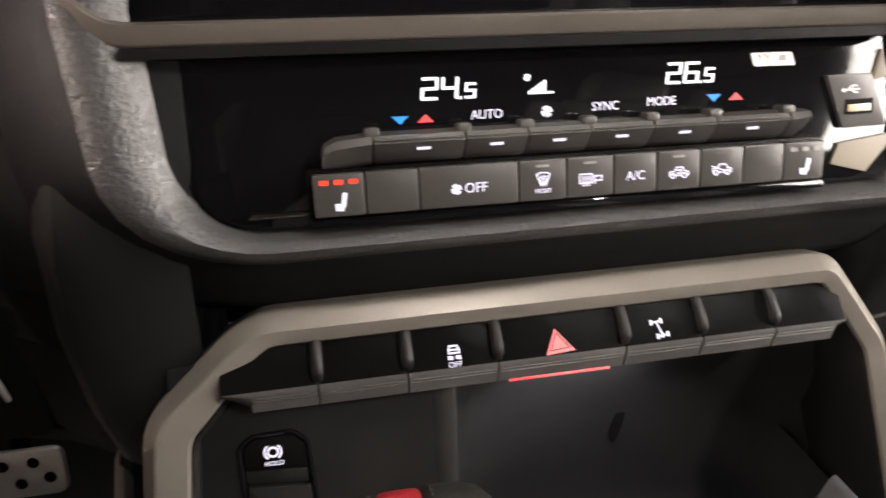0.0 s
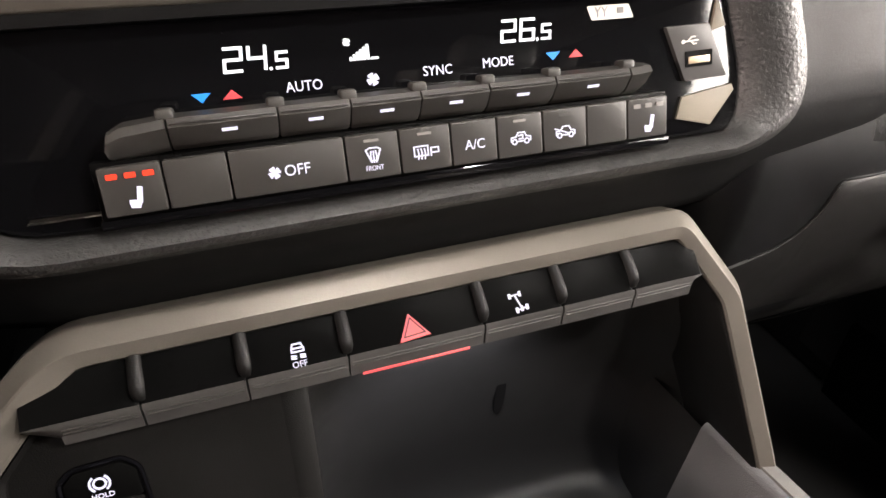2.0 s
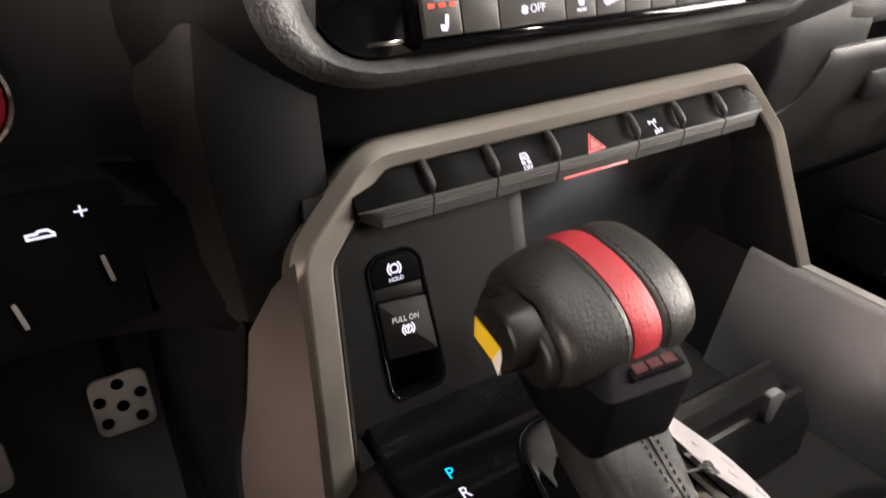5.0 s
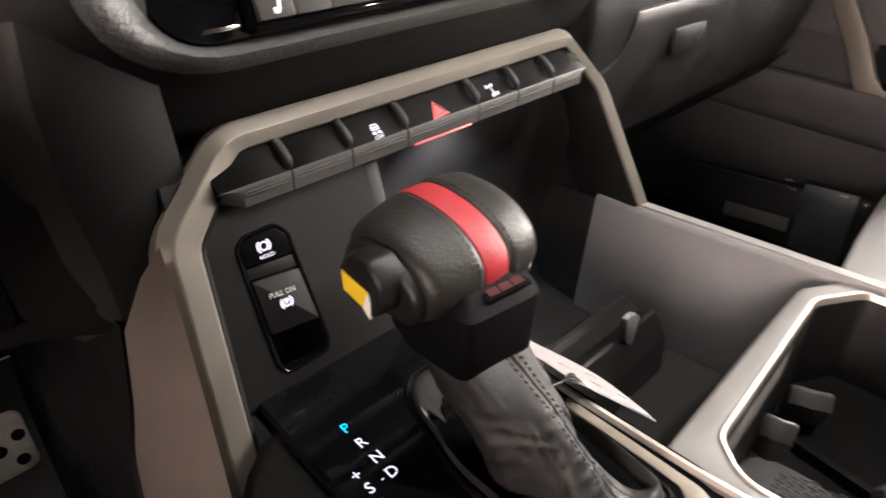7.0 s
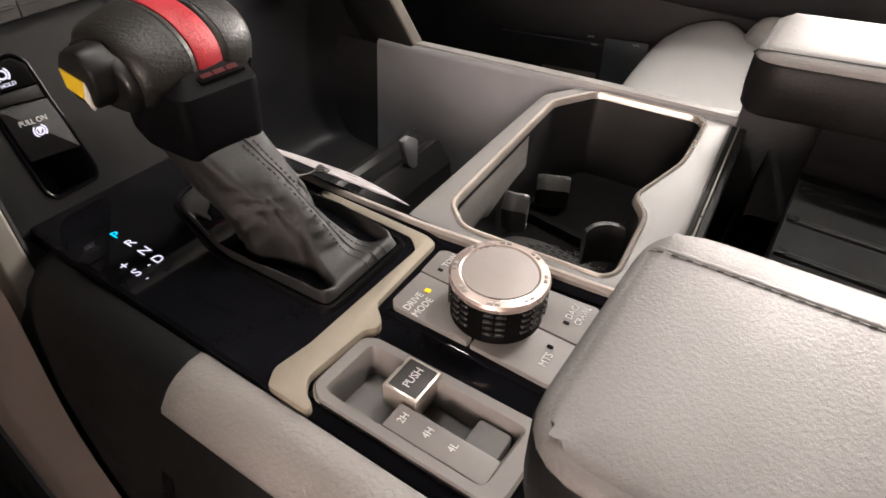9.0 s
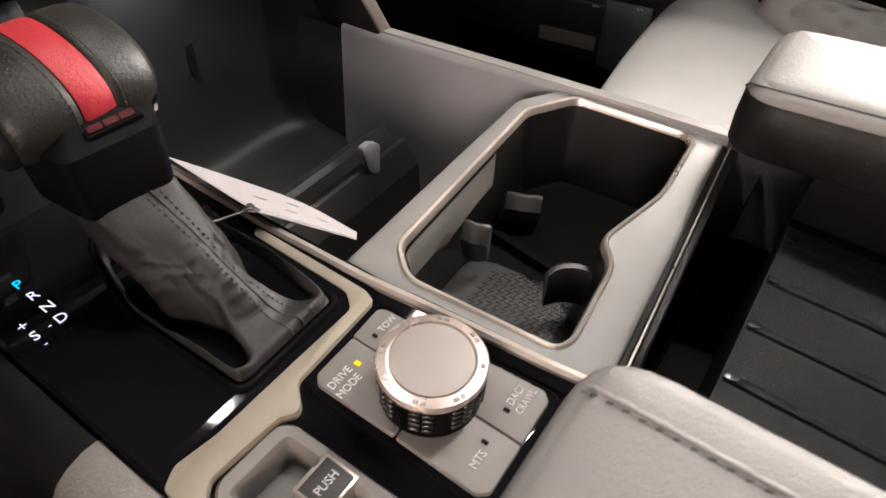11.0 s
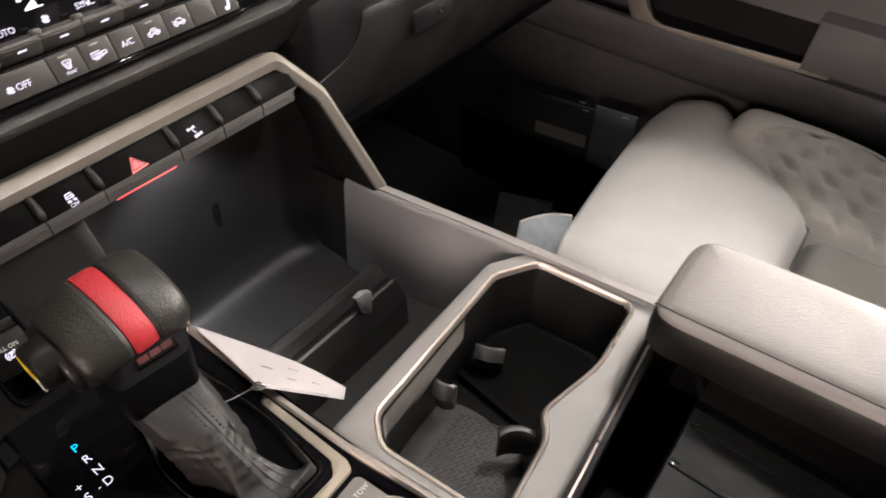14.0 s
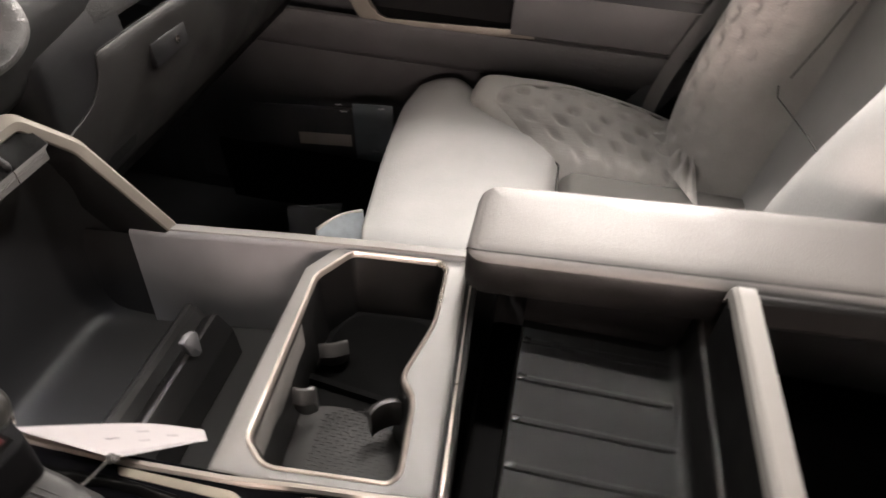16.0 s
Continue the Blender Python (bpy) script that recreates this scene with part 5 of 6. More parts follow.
DT = at(basis((0, 0, 0.5008)), 0, 0, 0)
writing("marking", "DRIVE", at(DT, -0.0770, 0.1593, 0, 0), 0.0058, G_DIM, kk["drive_key"], 0.9)
writing("marking", "MODE", at(DT, -0.0778, 0.1530, 0, 0), 0.0058, G_DIM, kk["drive_key"], 0.9)
part("indicator", prism(at(DT, -0.0661, 0.1580, 0, 0), rounded(rect(-0.0012, -0.0016, 0.0012, 0.0016), 0.0005, 2), 0, 0.0004), G_AMBER, kk["drive_key"], "lit amber lamp")
writing("marking", "TOW", at(DT, -0.0392, 0.1615), 0.0052, G_DIM, kk["tow_key"], 0.9)
part("indicator", prism(at(DT, -0.0487, 0.1617), rounded(rect(-0.0010, -0.0014, 0.0010, 0.0014), 0.0004, 2), 0, 0.0003), M_KEY, kk["tow_key"], "unlit lamp")
writing("marking", "DAC/", at(DT, -0.0360, 0.0885), 0.0054, G_DIM, kk["crawl_key"], 0.9)
writing("marking", "CRAWL", at(DT, -0.0360, 0.0830), 0.0050, G_DIM, kk["crawl_key"], 0.85)
part("indicator", prism(at(DT, -0.0450, 0.0880), rounded(rect(-0.0010, -0.0016, 0.0010, 0.0016), 0.0004, 2), 0, 0.0003), M_KEY, kk["crawl_key"], "unlit lamp")
writing("marking", "MTS", at(DT, -0.0725, 0.0855), 0.0056, G_DIM, kk["terrain_key"], 0.9)
part("indicator", prism(at(DT, -0.0640, 0.0875), rounded(rect(-0.0010, -0.0016, 0.0010, 0.0016), 0.0004, 2), 0, 0.0003), M_KEY, kk["terrain_key"], "unlit lamp")
KX, KY, KT = -0.0572, 0.1217, 0.5270
KM = basis((KX, KY, KT))
bm = bmesh.new()
loft(bm, [ring(KM, circle(0, 0, r, 48), w) for r, w in ((0.0238, -0.0290), (0.0236, -0.027), (0.0236, -0.0045), (0.0228, -0.004))], True, True)
kn = part("knob", bm, M_KEY, dial, "black knurled knob")
bm = bmesh.new()
loft(bm, [ring(KM, circle(0, 0, r, 48), w) for r, w in ((0.0226, -0.0055), (0.0245, -0.0050), (0.0251, -0.0025), (0.0243, -0.0008), (0.0200, 0.0), (0.0191, -0.0006), (0.0191, -0.003))])
part("chrome_ring", bm, M_KNOBRING, kn, "satin metal ring with small marks")
part("cap", prism(KM, circle(0, 0, 0.0190, 40), -0.003, -0.0002, 0.0006), M_CAP, kn, "matt grey cap")
# groups of short horizontal grip bars, and pairs of small notches in the ring
grip_mesh = None
for i in range(8):
    for col in (-7, 7):
        for lv in (-0.0075, -0.0115, -0.0155, -0.0195):
            m_ = KM @ Matrix.Rotation(radians(45 * i + 25 + col), 4, "Z") @ Matrix.Translation((0.0236, 0, lv))
            if grip_mesh is None:
                o = part("grip_bar", box(I4, -0.001, -0.0024, -0.0010, 0.0012, 0.0024, 0.0010, 0.0004, 1), M_BAR)
                grip_mesh = o.data
            else:
                o = new("grip_bar", grip_mesh)
            o.matrix_basis = m_
            o.parent = kn
for i in range(8):
    for col in (-4.5, 4.5):
        m_ = KM @ Matrix.Rotation(radians(45 * i + 22 + col), 4, "Z") @ Matrix.Translation((0.0222, 0, -0.0002))
        part("notch", box(m_, -0.0008, -0.0012, -0.0004, 0.0010, 0.0012, 0.00015, 0.0002, 1), M_TIN, kn)

# four wheel drive selector
fw = thing("four_wheel_drive_selector", "recessed four wheel drive selector with a chrome-framed push key", "control switch", (-0.128, 0.117, 0.4965))
FW = rounded([(-0.1505, 0.0710), (-0.1440, 0.0660), (-0.1090, 0.0655), (-0.1045, 0.0695), (-0.1065, 0.1600), (-0.1110, 0.1660), (-0.1440, 0.1665), (-0.1505, 0.1600)], 0.003, 3)
FH = rounded([(-0.1440, 0.0780), (-0.1115, 0.0760), (-0.1120, 0.1580), (-0.1440, 0.1590)], 0.003, 3)
F0 = basis((0, 0, 0.4975))
FH, FO = dense_star(FH, FW, 160)
bm = bmesh.new()
loft(bm, [ring(F0, FO, -0.003), ring(F0, FO, 0.0015), ring(F0, [(a + (b - a) * 0.12) for a, b in zip(FO, FH)], 0.0030), ring(F0, [(a + (b - a) * 0.85) for a, b in zip(FO, FH)], 0.0026), ring(F0, FH, 0.0005), ring(F0, offset(FH, -0.002), -0.014)], False, True)
bez = part("bezel", bm, M_DIALKEY, fw, "grey bezel with a sunken tray")
bm = bmesh.new()
loft(bm, [ring(F0, offset(FO, 0.0009), -0.001), ring(F0, offset(FO, 0.0006), 0.0012), ring(F0, FO, 0.0016)])
part("chrome_edge", bm, M_CHROME, bez)
PM = basis((-0.1185, 0.1310, 0.5025), (0, 1, 0.0))
pk = part("push_key", box(PM, -0.0105, -0.0105, -0.014, 0.0105, 0.0085, 0.0, 0.0012), M_RING, fw, "chrome framed push key")
part("face", box(PM, -0.0088, -0.0090, -0.004, 0.0088, 0.0062, 0.0006, 0.0005), M_GREY, pk, "dark grey key face")
writing("marking", "PUSH", at(PM, 0.0, -0.0016, 0.0007, 0), 0.0056, G_DIM, pk, 0.9)
for s, y in (("2H", 0.1215), ("4H", 0.1085), ("4L", 0.0960)):
    writing("marking", s, at(basis((0, 0, 0.5003)), -0.1368, y, 0, 0), 0.0050, G_DIM, fw, 0.9)
part("step", box(basis((-0.122, 0.088, 0.488)), -0.0090, -0.0085, -0.006, 0.0090, 0.0085, 0.006, 0.002), M_DIALKEY, fw, "grey step in the tray")
part("label_plate", box(I4, -0.1446, 0.0765, 0.484, -0.1305, 0.1275, 0.4999, 0.0008), M_DIALKEY, fw, "grey plate with the drive labels")

# ---- cup holders ----
cup = thing("cup_holder", "grey double cup holder with a bright rim and rubber mats", "cup holder", (0.1, 0.13, 0.42))
CH = rounded([(-0.0065, 0.1725), (0.0005, 0.0875), (0.0085, 0.0830), (0.0690, 0.0885), (0.0835, 0.1025), (0.1450, 0.0890), (0.2105, 0.0925), (0.2165, 0.0985), (0.2090, 0.1800), (0.1720, 0.2010), (0.0095, 0.1905)],
             [0.008, 0.004, 0.005, 0.010, 0.010, 0.012, 0.003, 0.004, 0.006, 0.006, 0.006], 4)
CU = basis((0, 0, 0.500))
CO = [(-0.0055, 0.0572), (0.2235, 0.0742), (0.2165, 0.150), (0.2115, 0.196), (0.1800, 0.2140), (-0.0185, 0.2070), (-0.0185, 0.19), (-0.0125, 0.13), (-0.0090, 0.086)]
CO = rounded(CO, 0.004, 3)
CH, SO = dense_star(CH, CO, 260)
bm = bmesh.new()
loft(bm, [ring(CU, [a + (a - b).normalized() * 0.004 for a, b in zip(SO, CH)], -0.06), ring(CU, [a + (a - b).normalized() * 0.003 for a, b in zip(SO, CH)], -0.006), ring(CU, [a + (a - b).normalized() * 0.001 for a, b in zip(SO, CH)], -0.0018), ring(CU, SO, -0.0008), ring(CU, [a + (b - a) * 0.1 for a, b in zip(SO, CH)], 0.0), ring(CU, offset(CH, 0.0035), 0.0), ring(CU, offset(CH, 0.003), -0.002)])
part("top_panel", bm, M_TOP, cup, "satin grey top panel")
bm = bmesh.new()
loft(bm, [ring(CU, offset(CH, d), w) for d, w in ((0.0034, -0.002), (0.0031, 0.0004), (0.0024, 0.0012), (0.0006, 0.0008), (-0.0004, -0.0010), (-0.0010, -0.005))])
part("rim", bm, M_RING, cup, "satin champagne rim")
# near-black wall colour holds the shade inside the well
bm = bmesh.new()
loft(bm, [ring(CU, offset(CH, d), w) for d, w in ((-0.0010, -0.004), (-0.0016, -0.012), (-0.0032, -0.034), (-0.0070, -0.075))])
part("well", bm, M_WELLSHADE, cup, "well with its shade painted dark")
# lighter sheet for the lit part of the front wall, cut along its shadow
arcs = [p for p in offset(CH, -0.0016) if -0.004 < p.x < 0.121 and p.y > 0.15]
arcs.sort(key=lambda p: p.x)
bm = bmesh.new()
deep = lambda x: 0.030 + 0.036 * max(0.0, min(1.0, (x - 0.045) / 0.06))
sheet(bm, [[CU @ Vector((p.x, p.y - 0.0008 - d, -0.005 - f * deep(p.x))) for d, f in ((0, 0), (0.0004, 0.2), (0.0012, 0.9), (0.0006, 0.98), (-0.002, 1.0))] for p in arcs] + [[CU @ Vector((arcs[-1].x + 0.0006, arcs[-1].y + 0.004, -0.005 - f * 0.066)) for f in (0, 0.2, 0.9, 0.98, 1.0)]])
part("lit_patch", bm, M_DIALKEY, cup, "lit patch painted on the well's front wall")
# two rubber mats, at the well's floor
part("base", prism(CU, offset(CH, -0.005), -0.085, -0.072), M_BLACK, cup)
ml = bmesh.new()
for i in range(16):
    for j in range(16):
        x, y = 0.004 + i * 0.0062 + (j % 2) * 0.0031, 0.084 + j * 0.0054
        if (x - 0.048) ** 2 / 0.046 ** 2 + (y - 0.135) ** 2 / 0.05 ** 2 > 1:
            continue
        for a in (0, 120, 240):
            r = radians(a + 30)
            d = Vector((math.cos(r), math.sin(r))) * 0.0021
            o = Vector((x, y)) + Vector((math.cos(r + 1.9), math.sin(r + 1.9))) * 0.0014
            strokes(basis((0, 0, 0.4285)), [[o - d, o + d]], 0.0008, ml, 0.0006)
mt_ = part("mat", prism(CU, offset(rounded([(0.0, 0.090), (0.064, 0.094), (0.088, 0.115), (0.094, 0.16), (0.085, 0.188), (0.012, 0.184)], 0.02, 5), 0), -0.080, -0.0715, 0.001), M_MAT, cup, "grey rubber mat with a cube pattern")
part("relief", ml, M_MAT, mt_)
# this mat is near black so the second cup's shade is in its colour
part("mat", prism(CU, rounded([(0.108, 0.100), (0.205, 0.100), (0.200, 0.175), (0.17, 0.19), (0.105, 0.186)], 0.02, 5), -0.080, -0.0715, 0.001), M_RUBBER, cup, "rubber mat coloured black for its cup's shade")


def cup_tab(name, c, ang, w, h):
    m_ = basis(c, (0, 0, 1), (math.cos(radians(ang)), math.sin(radians(ang)), 0))
    bm = bmesh.new()
    rs = []
    for u in np.linspace(-w / 2, w / 2, 11):
        c_ = 2 * u / w
        bow, drop = 0.004 * (1 - c_ ** 2), -0.0035 * abs(c_) ** 3.5
        rs.append([m_ @ Vector((u, v, bow + q)) for v, q in ((drop, -0.0035), (drop - 0.0006, -0.0062), (drop - h * 0.3, -0.0085), (-h, -0.0085), (-h, -0.004), (drop - h * 0.36, 0.0022), (drop - h * 0.30, 0.0034), (drop - 0.0012, -0.0015))])
    loft(bm, rs, True, True)
    tab = part(name, bm, M_SPRING, cup, "grey sprung cup tab", angle=40)
    return tab


cup_tab("cup_tab", (0.068, 0.176, 0.480), -75, 0.018, 0.034)
cup_tab("cup_tab", (0.131, 0.174, 0.462), -65, 0.026, 0.03)
cup_tab("cup_tab", (0.073, 0.111, 0.481), 125, 0.028, 0.03)
# divider blackened too, to sink into the same painted shade
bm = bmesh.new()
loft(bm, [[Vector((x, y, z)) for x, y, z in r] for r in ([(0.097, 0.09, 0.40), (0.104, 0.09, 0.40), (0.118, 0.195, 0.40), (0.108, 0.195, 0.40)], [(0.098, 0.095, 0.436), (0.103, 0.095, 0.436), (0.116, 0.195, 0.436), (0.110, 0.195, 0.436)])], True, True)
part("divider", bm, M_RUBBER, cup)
edge = thing("cup_holder_edge", "chrome-edged rear lip of the cup holder panel", "trim strip", (0.1, 0.055, 0.49))
for nm, d, w, z, mt, lb in (("dark_facet", 0.0028, 0.0021, 0.4975, M_PLATE, "dark grey facet"), ("chrome_edge", 0.0056, 0.0007, 0.4995, M_RING, "bright metal line"), ("grained_lip", 0.0090, 0.0026, 0.4985, M_BIN, "grained satin lip")):
    bm = sweep([(-0.0060, 0.0572 - d, z), (0.2245, 0.0743 - d, z)], [(-w, -0.03), (w, -0.03), (w, -0.0006), (w * 0.6, 0.0003), (-w * 0.6, 0.0003), (-w, -0.0006)])
    part(nm, bm, mt, edge, lb)

# ---- centre bin with ribbed tray ----
bn = thing("centre_bin", "open console bin with a ribbed black tray and upright divider", "storage bin", (0.05, -0.1, 0.3))
bm = bmesh.new()
sheet(bm, [[(x, y, z) for y, z in ((0.0165, 0.36), (0.0165, 0.508), (0.0155, 0.5110), (0.013, 0.5120), (-0.088, 0.5120), (-0.097, 0.5128), (-0.1035, 0.5155), (-0.1065, 0.520), (-0.1075, 0.526), (-0.1085, 0.5475), (-0.1095, 0.5500), (-0.1135, 0.5505), (-0.1145, 0.548), (-0.1145, 0.52))] for x in (-0.16, 0.0, 0.15, 0.1575)])
part("tray", bm, M_BIN, bn)
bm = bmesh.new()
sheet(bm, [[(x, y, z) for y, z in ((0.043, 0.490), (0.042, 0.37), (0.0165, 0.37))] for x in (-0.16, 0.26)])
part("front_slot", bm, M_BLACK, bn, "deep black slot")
for x in (-0.078, -0.044, -0.0105, 0.0235, 0.0602, 0.0968, 0.1335):
    bm = bmesh.new()
    s = [(-0.0028, 0), (-0.0022, 0.0019), (0, 0.0026), (0.0022, 0.0019), (0.0028, 0)]
    loft(bm, [[Vector((x + a * f, y, 0.5118 + b * f)) for a, b in s] for y, f in ((0.0142, 0.7), (0.0136, 1.0), (-0.098, 1.0), (-0.1025, 0.5))], True, True)
    rib = part("rib", bm, M_BIN, bn)
    tip = [(x - 0.0014, 0.0085), (x + 0.0016, 0.0080), (x + 0.0026, 0.0125), (x + 0.0018, 0.0145), (x - 0.0020, 0.0145), (x - 0.0026, 0.0120)]
    part("rib_tip", prism(basis((0, 0, 0.5142)), tip, -0.002, 0.0004, 0.0003), M_TIP, rib, "smooth shiny end of the rib")
bm = bmesh.new()
sheet(bm, [[(x, y, z) for x, z in ((0.147, 0.5122), (0.1535, 0.5135), (0.1568, 0.5175), (0.1578, 0.525), (0.1600, 0.560), (0.164, 0.575))] for y in (0.0165, -0.05, -0.113)])
part("side_wall", bm, M_BLACK, bn, "matt black side wall under the lid")
bm = bmesh.new()
s = [(0.0065, -0.04), (0.0065, 0.083), (-0.0065, 0.083), (-0.0065, -0.04)]
loft(bm, [[Vector((x, -0.1205 + a, 0.522 + b)) for a, b in s] for x in (-0.10, 0.126, 0.130)], True, True)
part("divider", bm, M_BLACK, bn, "upright divider panel")
bm = bmesh.new()
loft(bm, [[Vector((x, -0.1205 + a, 0.607 + b - d)) for a, b in ((-0.0078, -0.008), (0.0078, -0.008), (0.0078, 0.001), (0.005, 0.0042), (-0.006, 0.0048), (-0.0078, 0.002))] for x, d in ((-0.10, 0), (0.120, 0), (0.128, 0.001), (0.132, 0.004), (0.1335, 0.009))], True, True)
part("divider_cap", bm, M_PALE, bn, "pale grey cap of the divider")
bm = sweep([(0.1285, -0.126, 0.602), (0.1300, -0.20, 0.606), (0.1330, -0.60, 0.628)], [(-0.004, -0.02), (0.004, -0.02), (0.004, 0.0), (0.002, 0.0015), (-0.002, 0.0015), (-0.004, 0.0)])
part("bin_rim", bm, M_PLATE, bn, "dark grey rim along the rear bin")
part("rear_tub", box(I4, -0.16, -0.60, 0.30, 0.26, -0.14, 0.36, 0.01), M_BLACK, bn)
bm = bmesh.new()
sheet(bm, [[(-0.16, -0.14, 0.3), (-0.16, -0.14, 0.56)], [(-0.16, -0.6, 0.3), (-0.16, -0.6, 0.56)], [(0.26, -0.6, 0.3), (0.26, -0.6, 0.56)], [(0.26, -0.14, 0.3), (0.26, -0.14, 0.52)]])
part("rear_wall", bm, M_BLACK, bn)
part("body", box(I4, -0.205, -0.62, 0.0, 0.245, 0.045, 0.43, 0.01), M_BLACK, bn)
bm = bmesh.new()
for x, z in ((0.09, 0.45), (0.05, 0.44)):
    prism(basis((x, -0.141, z), (0, 0, 1), (-1, 0, 0)), circle(0, 0, 0.002, 12), -0.003, 0.001, 0.0005, bm)
part("screw_head", bm, M_CHROME, bn, "small bright screw heads")


def lid(name, x0, x1, y0, y1, zf, zr, corner, label, inner):
    """A padded armrest lid; inner: +1 where the stitched edge lies at x1, -1 at x0."""
    t = thing(name, label, "armrest", ((x0 + x1) / 2, (y0 + y1) / 2, zf - 0.04), "armrest lids")
    o = rounded([(x0, y1), (x1, y1), (x1, y0), (x0, y0)], corner, 6)
    if sum((o[i - 1].x * o[i].y - o[i].x * o[i - 1].y) for i in range(len(o))) < 0:
        o = o[::-1]
    H = lambda p, w: Vector((p[0], p[1], zf + (zr - zf) * (y0 - p[1]) / (y0 - y1) + w))
    # side leather coloured far darker than the pad to hold its shade
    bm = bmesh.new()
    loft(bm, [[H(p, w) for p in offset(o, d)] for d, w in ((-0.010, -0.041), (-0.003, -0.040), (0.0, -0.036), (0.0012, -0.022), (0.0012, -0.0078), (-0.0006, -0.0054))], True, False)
    part("side_band", bm, M_ARMSIDE, t, "grained side band with its shade painted in")
    bm = bmesh.new()
    loft(bm, [[H(p, w) for p in offset(o, d)] for d, w in ((-0.0010, -0.0064), (0.0006, -0.0056), (0.0, -0.0036), (-0.0016, -0.0018), (-0.0040, -0.0008), (-0.0064, -0.0004), (-0.0075, -0.0020))])
    part("edge_roll", bm, M_ARM if inner > 0 else M_ARMEDGE, t, "rounded grey leather edge")
    inset = lambda p, d: Vector((min(max(p[0], x0 + d), x1 - d), min(max(p[1], y1 + d), y0 - d)))
    bm = bmesh.new()
    # the seam runs along the inner edge; elsewhere the pad turns over the edge
    gx = 0.0068 if inner < 0 else 0.0
    o2 = [Vector((max(p.x, x0 + gx + max(0.0, (p.y - y0 + 0.02)) ** 2 * 6), p.y)) for p in offset(o, -0.0012)]
    inset = lambda p, d: Vector((min(max(p[0], x0 + gx + d), x1 - d), min(max(p[1], y1 + d), y0 - d)))
    rows = [[H(p, w) for p in o2]for w in (-0.0052, -0.0034)] + [[H(p.lerp(inset(p, 0.02), 0.15), -0.0008) for p in o2]]
    rows += [[H(inset(p, d), w) for p in o2] for d, w in ((0.008, 0.0003), (0.020, 0.0007), (0.036, 0.0010))]
    loft(bm, rows, False, True)
    part("pad", bm, M_ARM, t, "grey grained leather pad")
    if inner < 0:
        part("piping", tube([H((x0 + 0.0066 + dx, y), w) for y, dx, w in ((y0 + 0.0006, 0.004, -0.0040), (y0 - 0.0015, 0.0028, -0.0016), (y0 - 0.006, 0.0010, -0.0008), (y0 - 0.016, 0.0, -0.0004), (y0 - 0.05, 0.0, -0.0003), (y0 - 0.2, 0, -0.0003), (y1 + 0.02, 0, -0.0003))], 0.0007, 6), M_DARKSTITCH, t, "dark seam round the pad")
    return t, H


d_lid, H = lid("armrest_lid", -0.172, -0.0465, 0.059, -0.62, 0.5815, 0.60, 0.026, "grey grained leather armrest lid with a stitched edge", 1)
pad_rise = lambda y: float(np.interp(0.059 - y, (0.0, 0.0012, 0.003, 0.008, 0.02), (-0.006, -0.0036, -0.0008, 0.0003, 0.0007)))
bm = bmesh.new()
rs = []
for i in range(160):
    y = 0.0575 - i * 0.0040
    r = 0.0015 + 0.0003 * math.sin(i * 2.1)
    rs.append([H((-0.0668, y), pad_rise(y) - 0.0004) + Vector((r * math.cos(a), 0, 0.6 * r * math.sin(a))) for a in np.linspace(0, math.pi, 7)])
loft(bm, rs, True, True)
part("pinch_seam", bm, M_ARM, d_lid, "raised pinched seam")
part("seam_groove", sweep([H((-0.0690, y), pad_rise(y) + 0.0002) for y in (0.0575, 0.055, 0.045, 0.038, 0.02, -0.05, -0.3, -0.6)], [(-0.0004, -0.002), (0.0004, -0.002), (0.0004, 0.0002), (-0.0004, 0.0002)]), M_STITCH, d_lid, "dark seam line")
seam_mesh = None
for i in range(60):
    y = 0.052 - i * 0.0054
    if seam_mesh is None:
        q = part("stitch", box(I4, -0.0005, -0.0012, -0.0003, 0.0005, 0.0012, 0.0003, 0.0002, 1), M_DARKSTITCH, d_lid, "dark thread stitch")
        seam_mesh = q.data
        q.matrix_basis = Matrix.Translation(H((-0.0692, y), pad_rise(y) + 0.0004))
        q.rotation_euler = (0, 0, 0.22)
    else:
        q = new("stitch", seam_mesh)
        q.parent = d_lid
        q.matrix_parent_inverse = ORIGINS[d_lid.name].inverted()
        q.location = H((-0.0692, y), pad_rise(y) + 0.0004)
        q.rotation_euler = (0, 0, 0.22)
lid("armrest_lid", 0.1395, 0.232, 0.068, -0.62, 0.5865, 0.640, 0.020, "grey grained leather armrest lid beside the passenger seat", -1)

# ---- passenger seat ----
seat = thing("passenger_seat", "light grey leather passenger seat with quilted bolsters", "car seat", (0.56, 0.0, 0.0))


def grid(fn, nu, nv):
    bm = bmesh.new()
    sheet(bm, [[fn(u / nu, v / nv) for v in range(nv + 1)] for u in range(nu + 1)])
    return bm


def cushion(name, pts_x, pts_y, top, thick, mat, label, r=0.03, quilt=0.0, nx=28, ny=28):
    """A padded block over a quadrilateral: pts_x(s, t), pts_y(s, t) give the plan, top(s, t) the height."""
    bm = bmesh.new()
    rows = []
    for i in range(nx + 1):
        row = []
        for j in range(ny + 1):
            s, t = i / nx, j / ny
            ds, dt = min(s, 1 - s), min(t, 1 - t)
            f = (1 - max(0, 1 - ds / r) ** 2.2) * (1 - max(0, 1 - dt / r) ** 2.2)
            z = top(s, t) - thick * (1 - f)
            if quilt:
                z += quilt * (1 - max(0.0, math.cos(8 * math.pi * s) * math.cos(15 * math.pi * t)) ** 1.5) * f
            row.append((pts_x(s, t), pts_y(s, t), z))
        rows.append(row)
    sheet(bm, rows)
    return part(name, bm, mat, seat, label, angle=180)


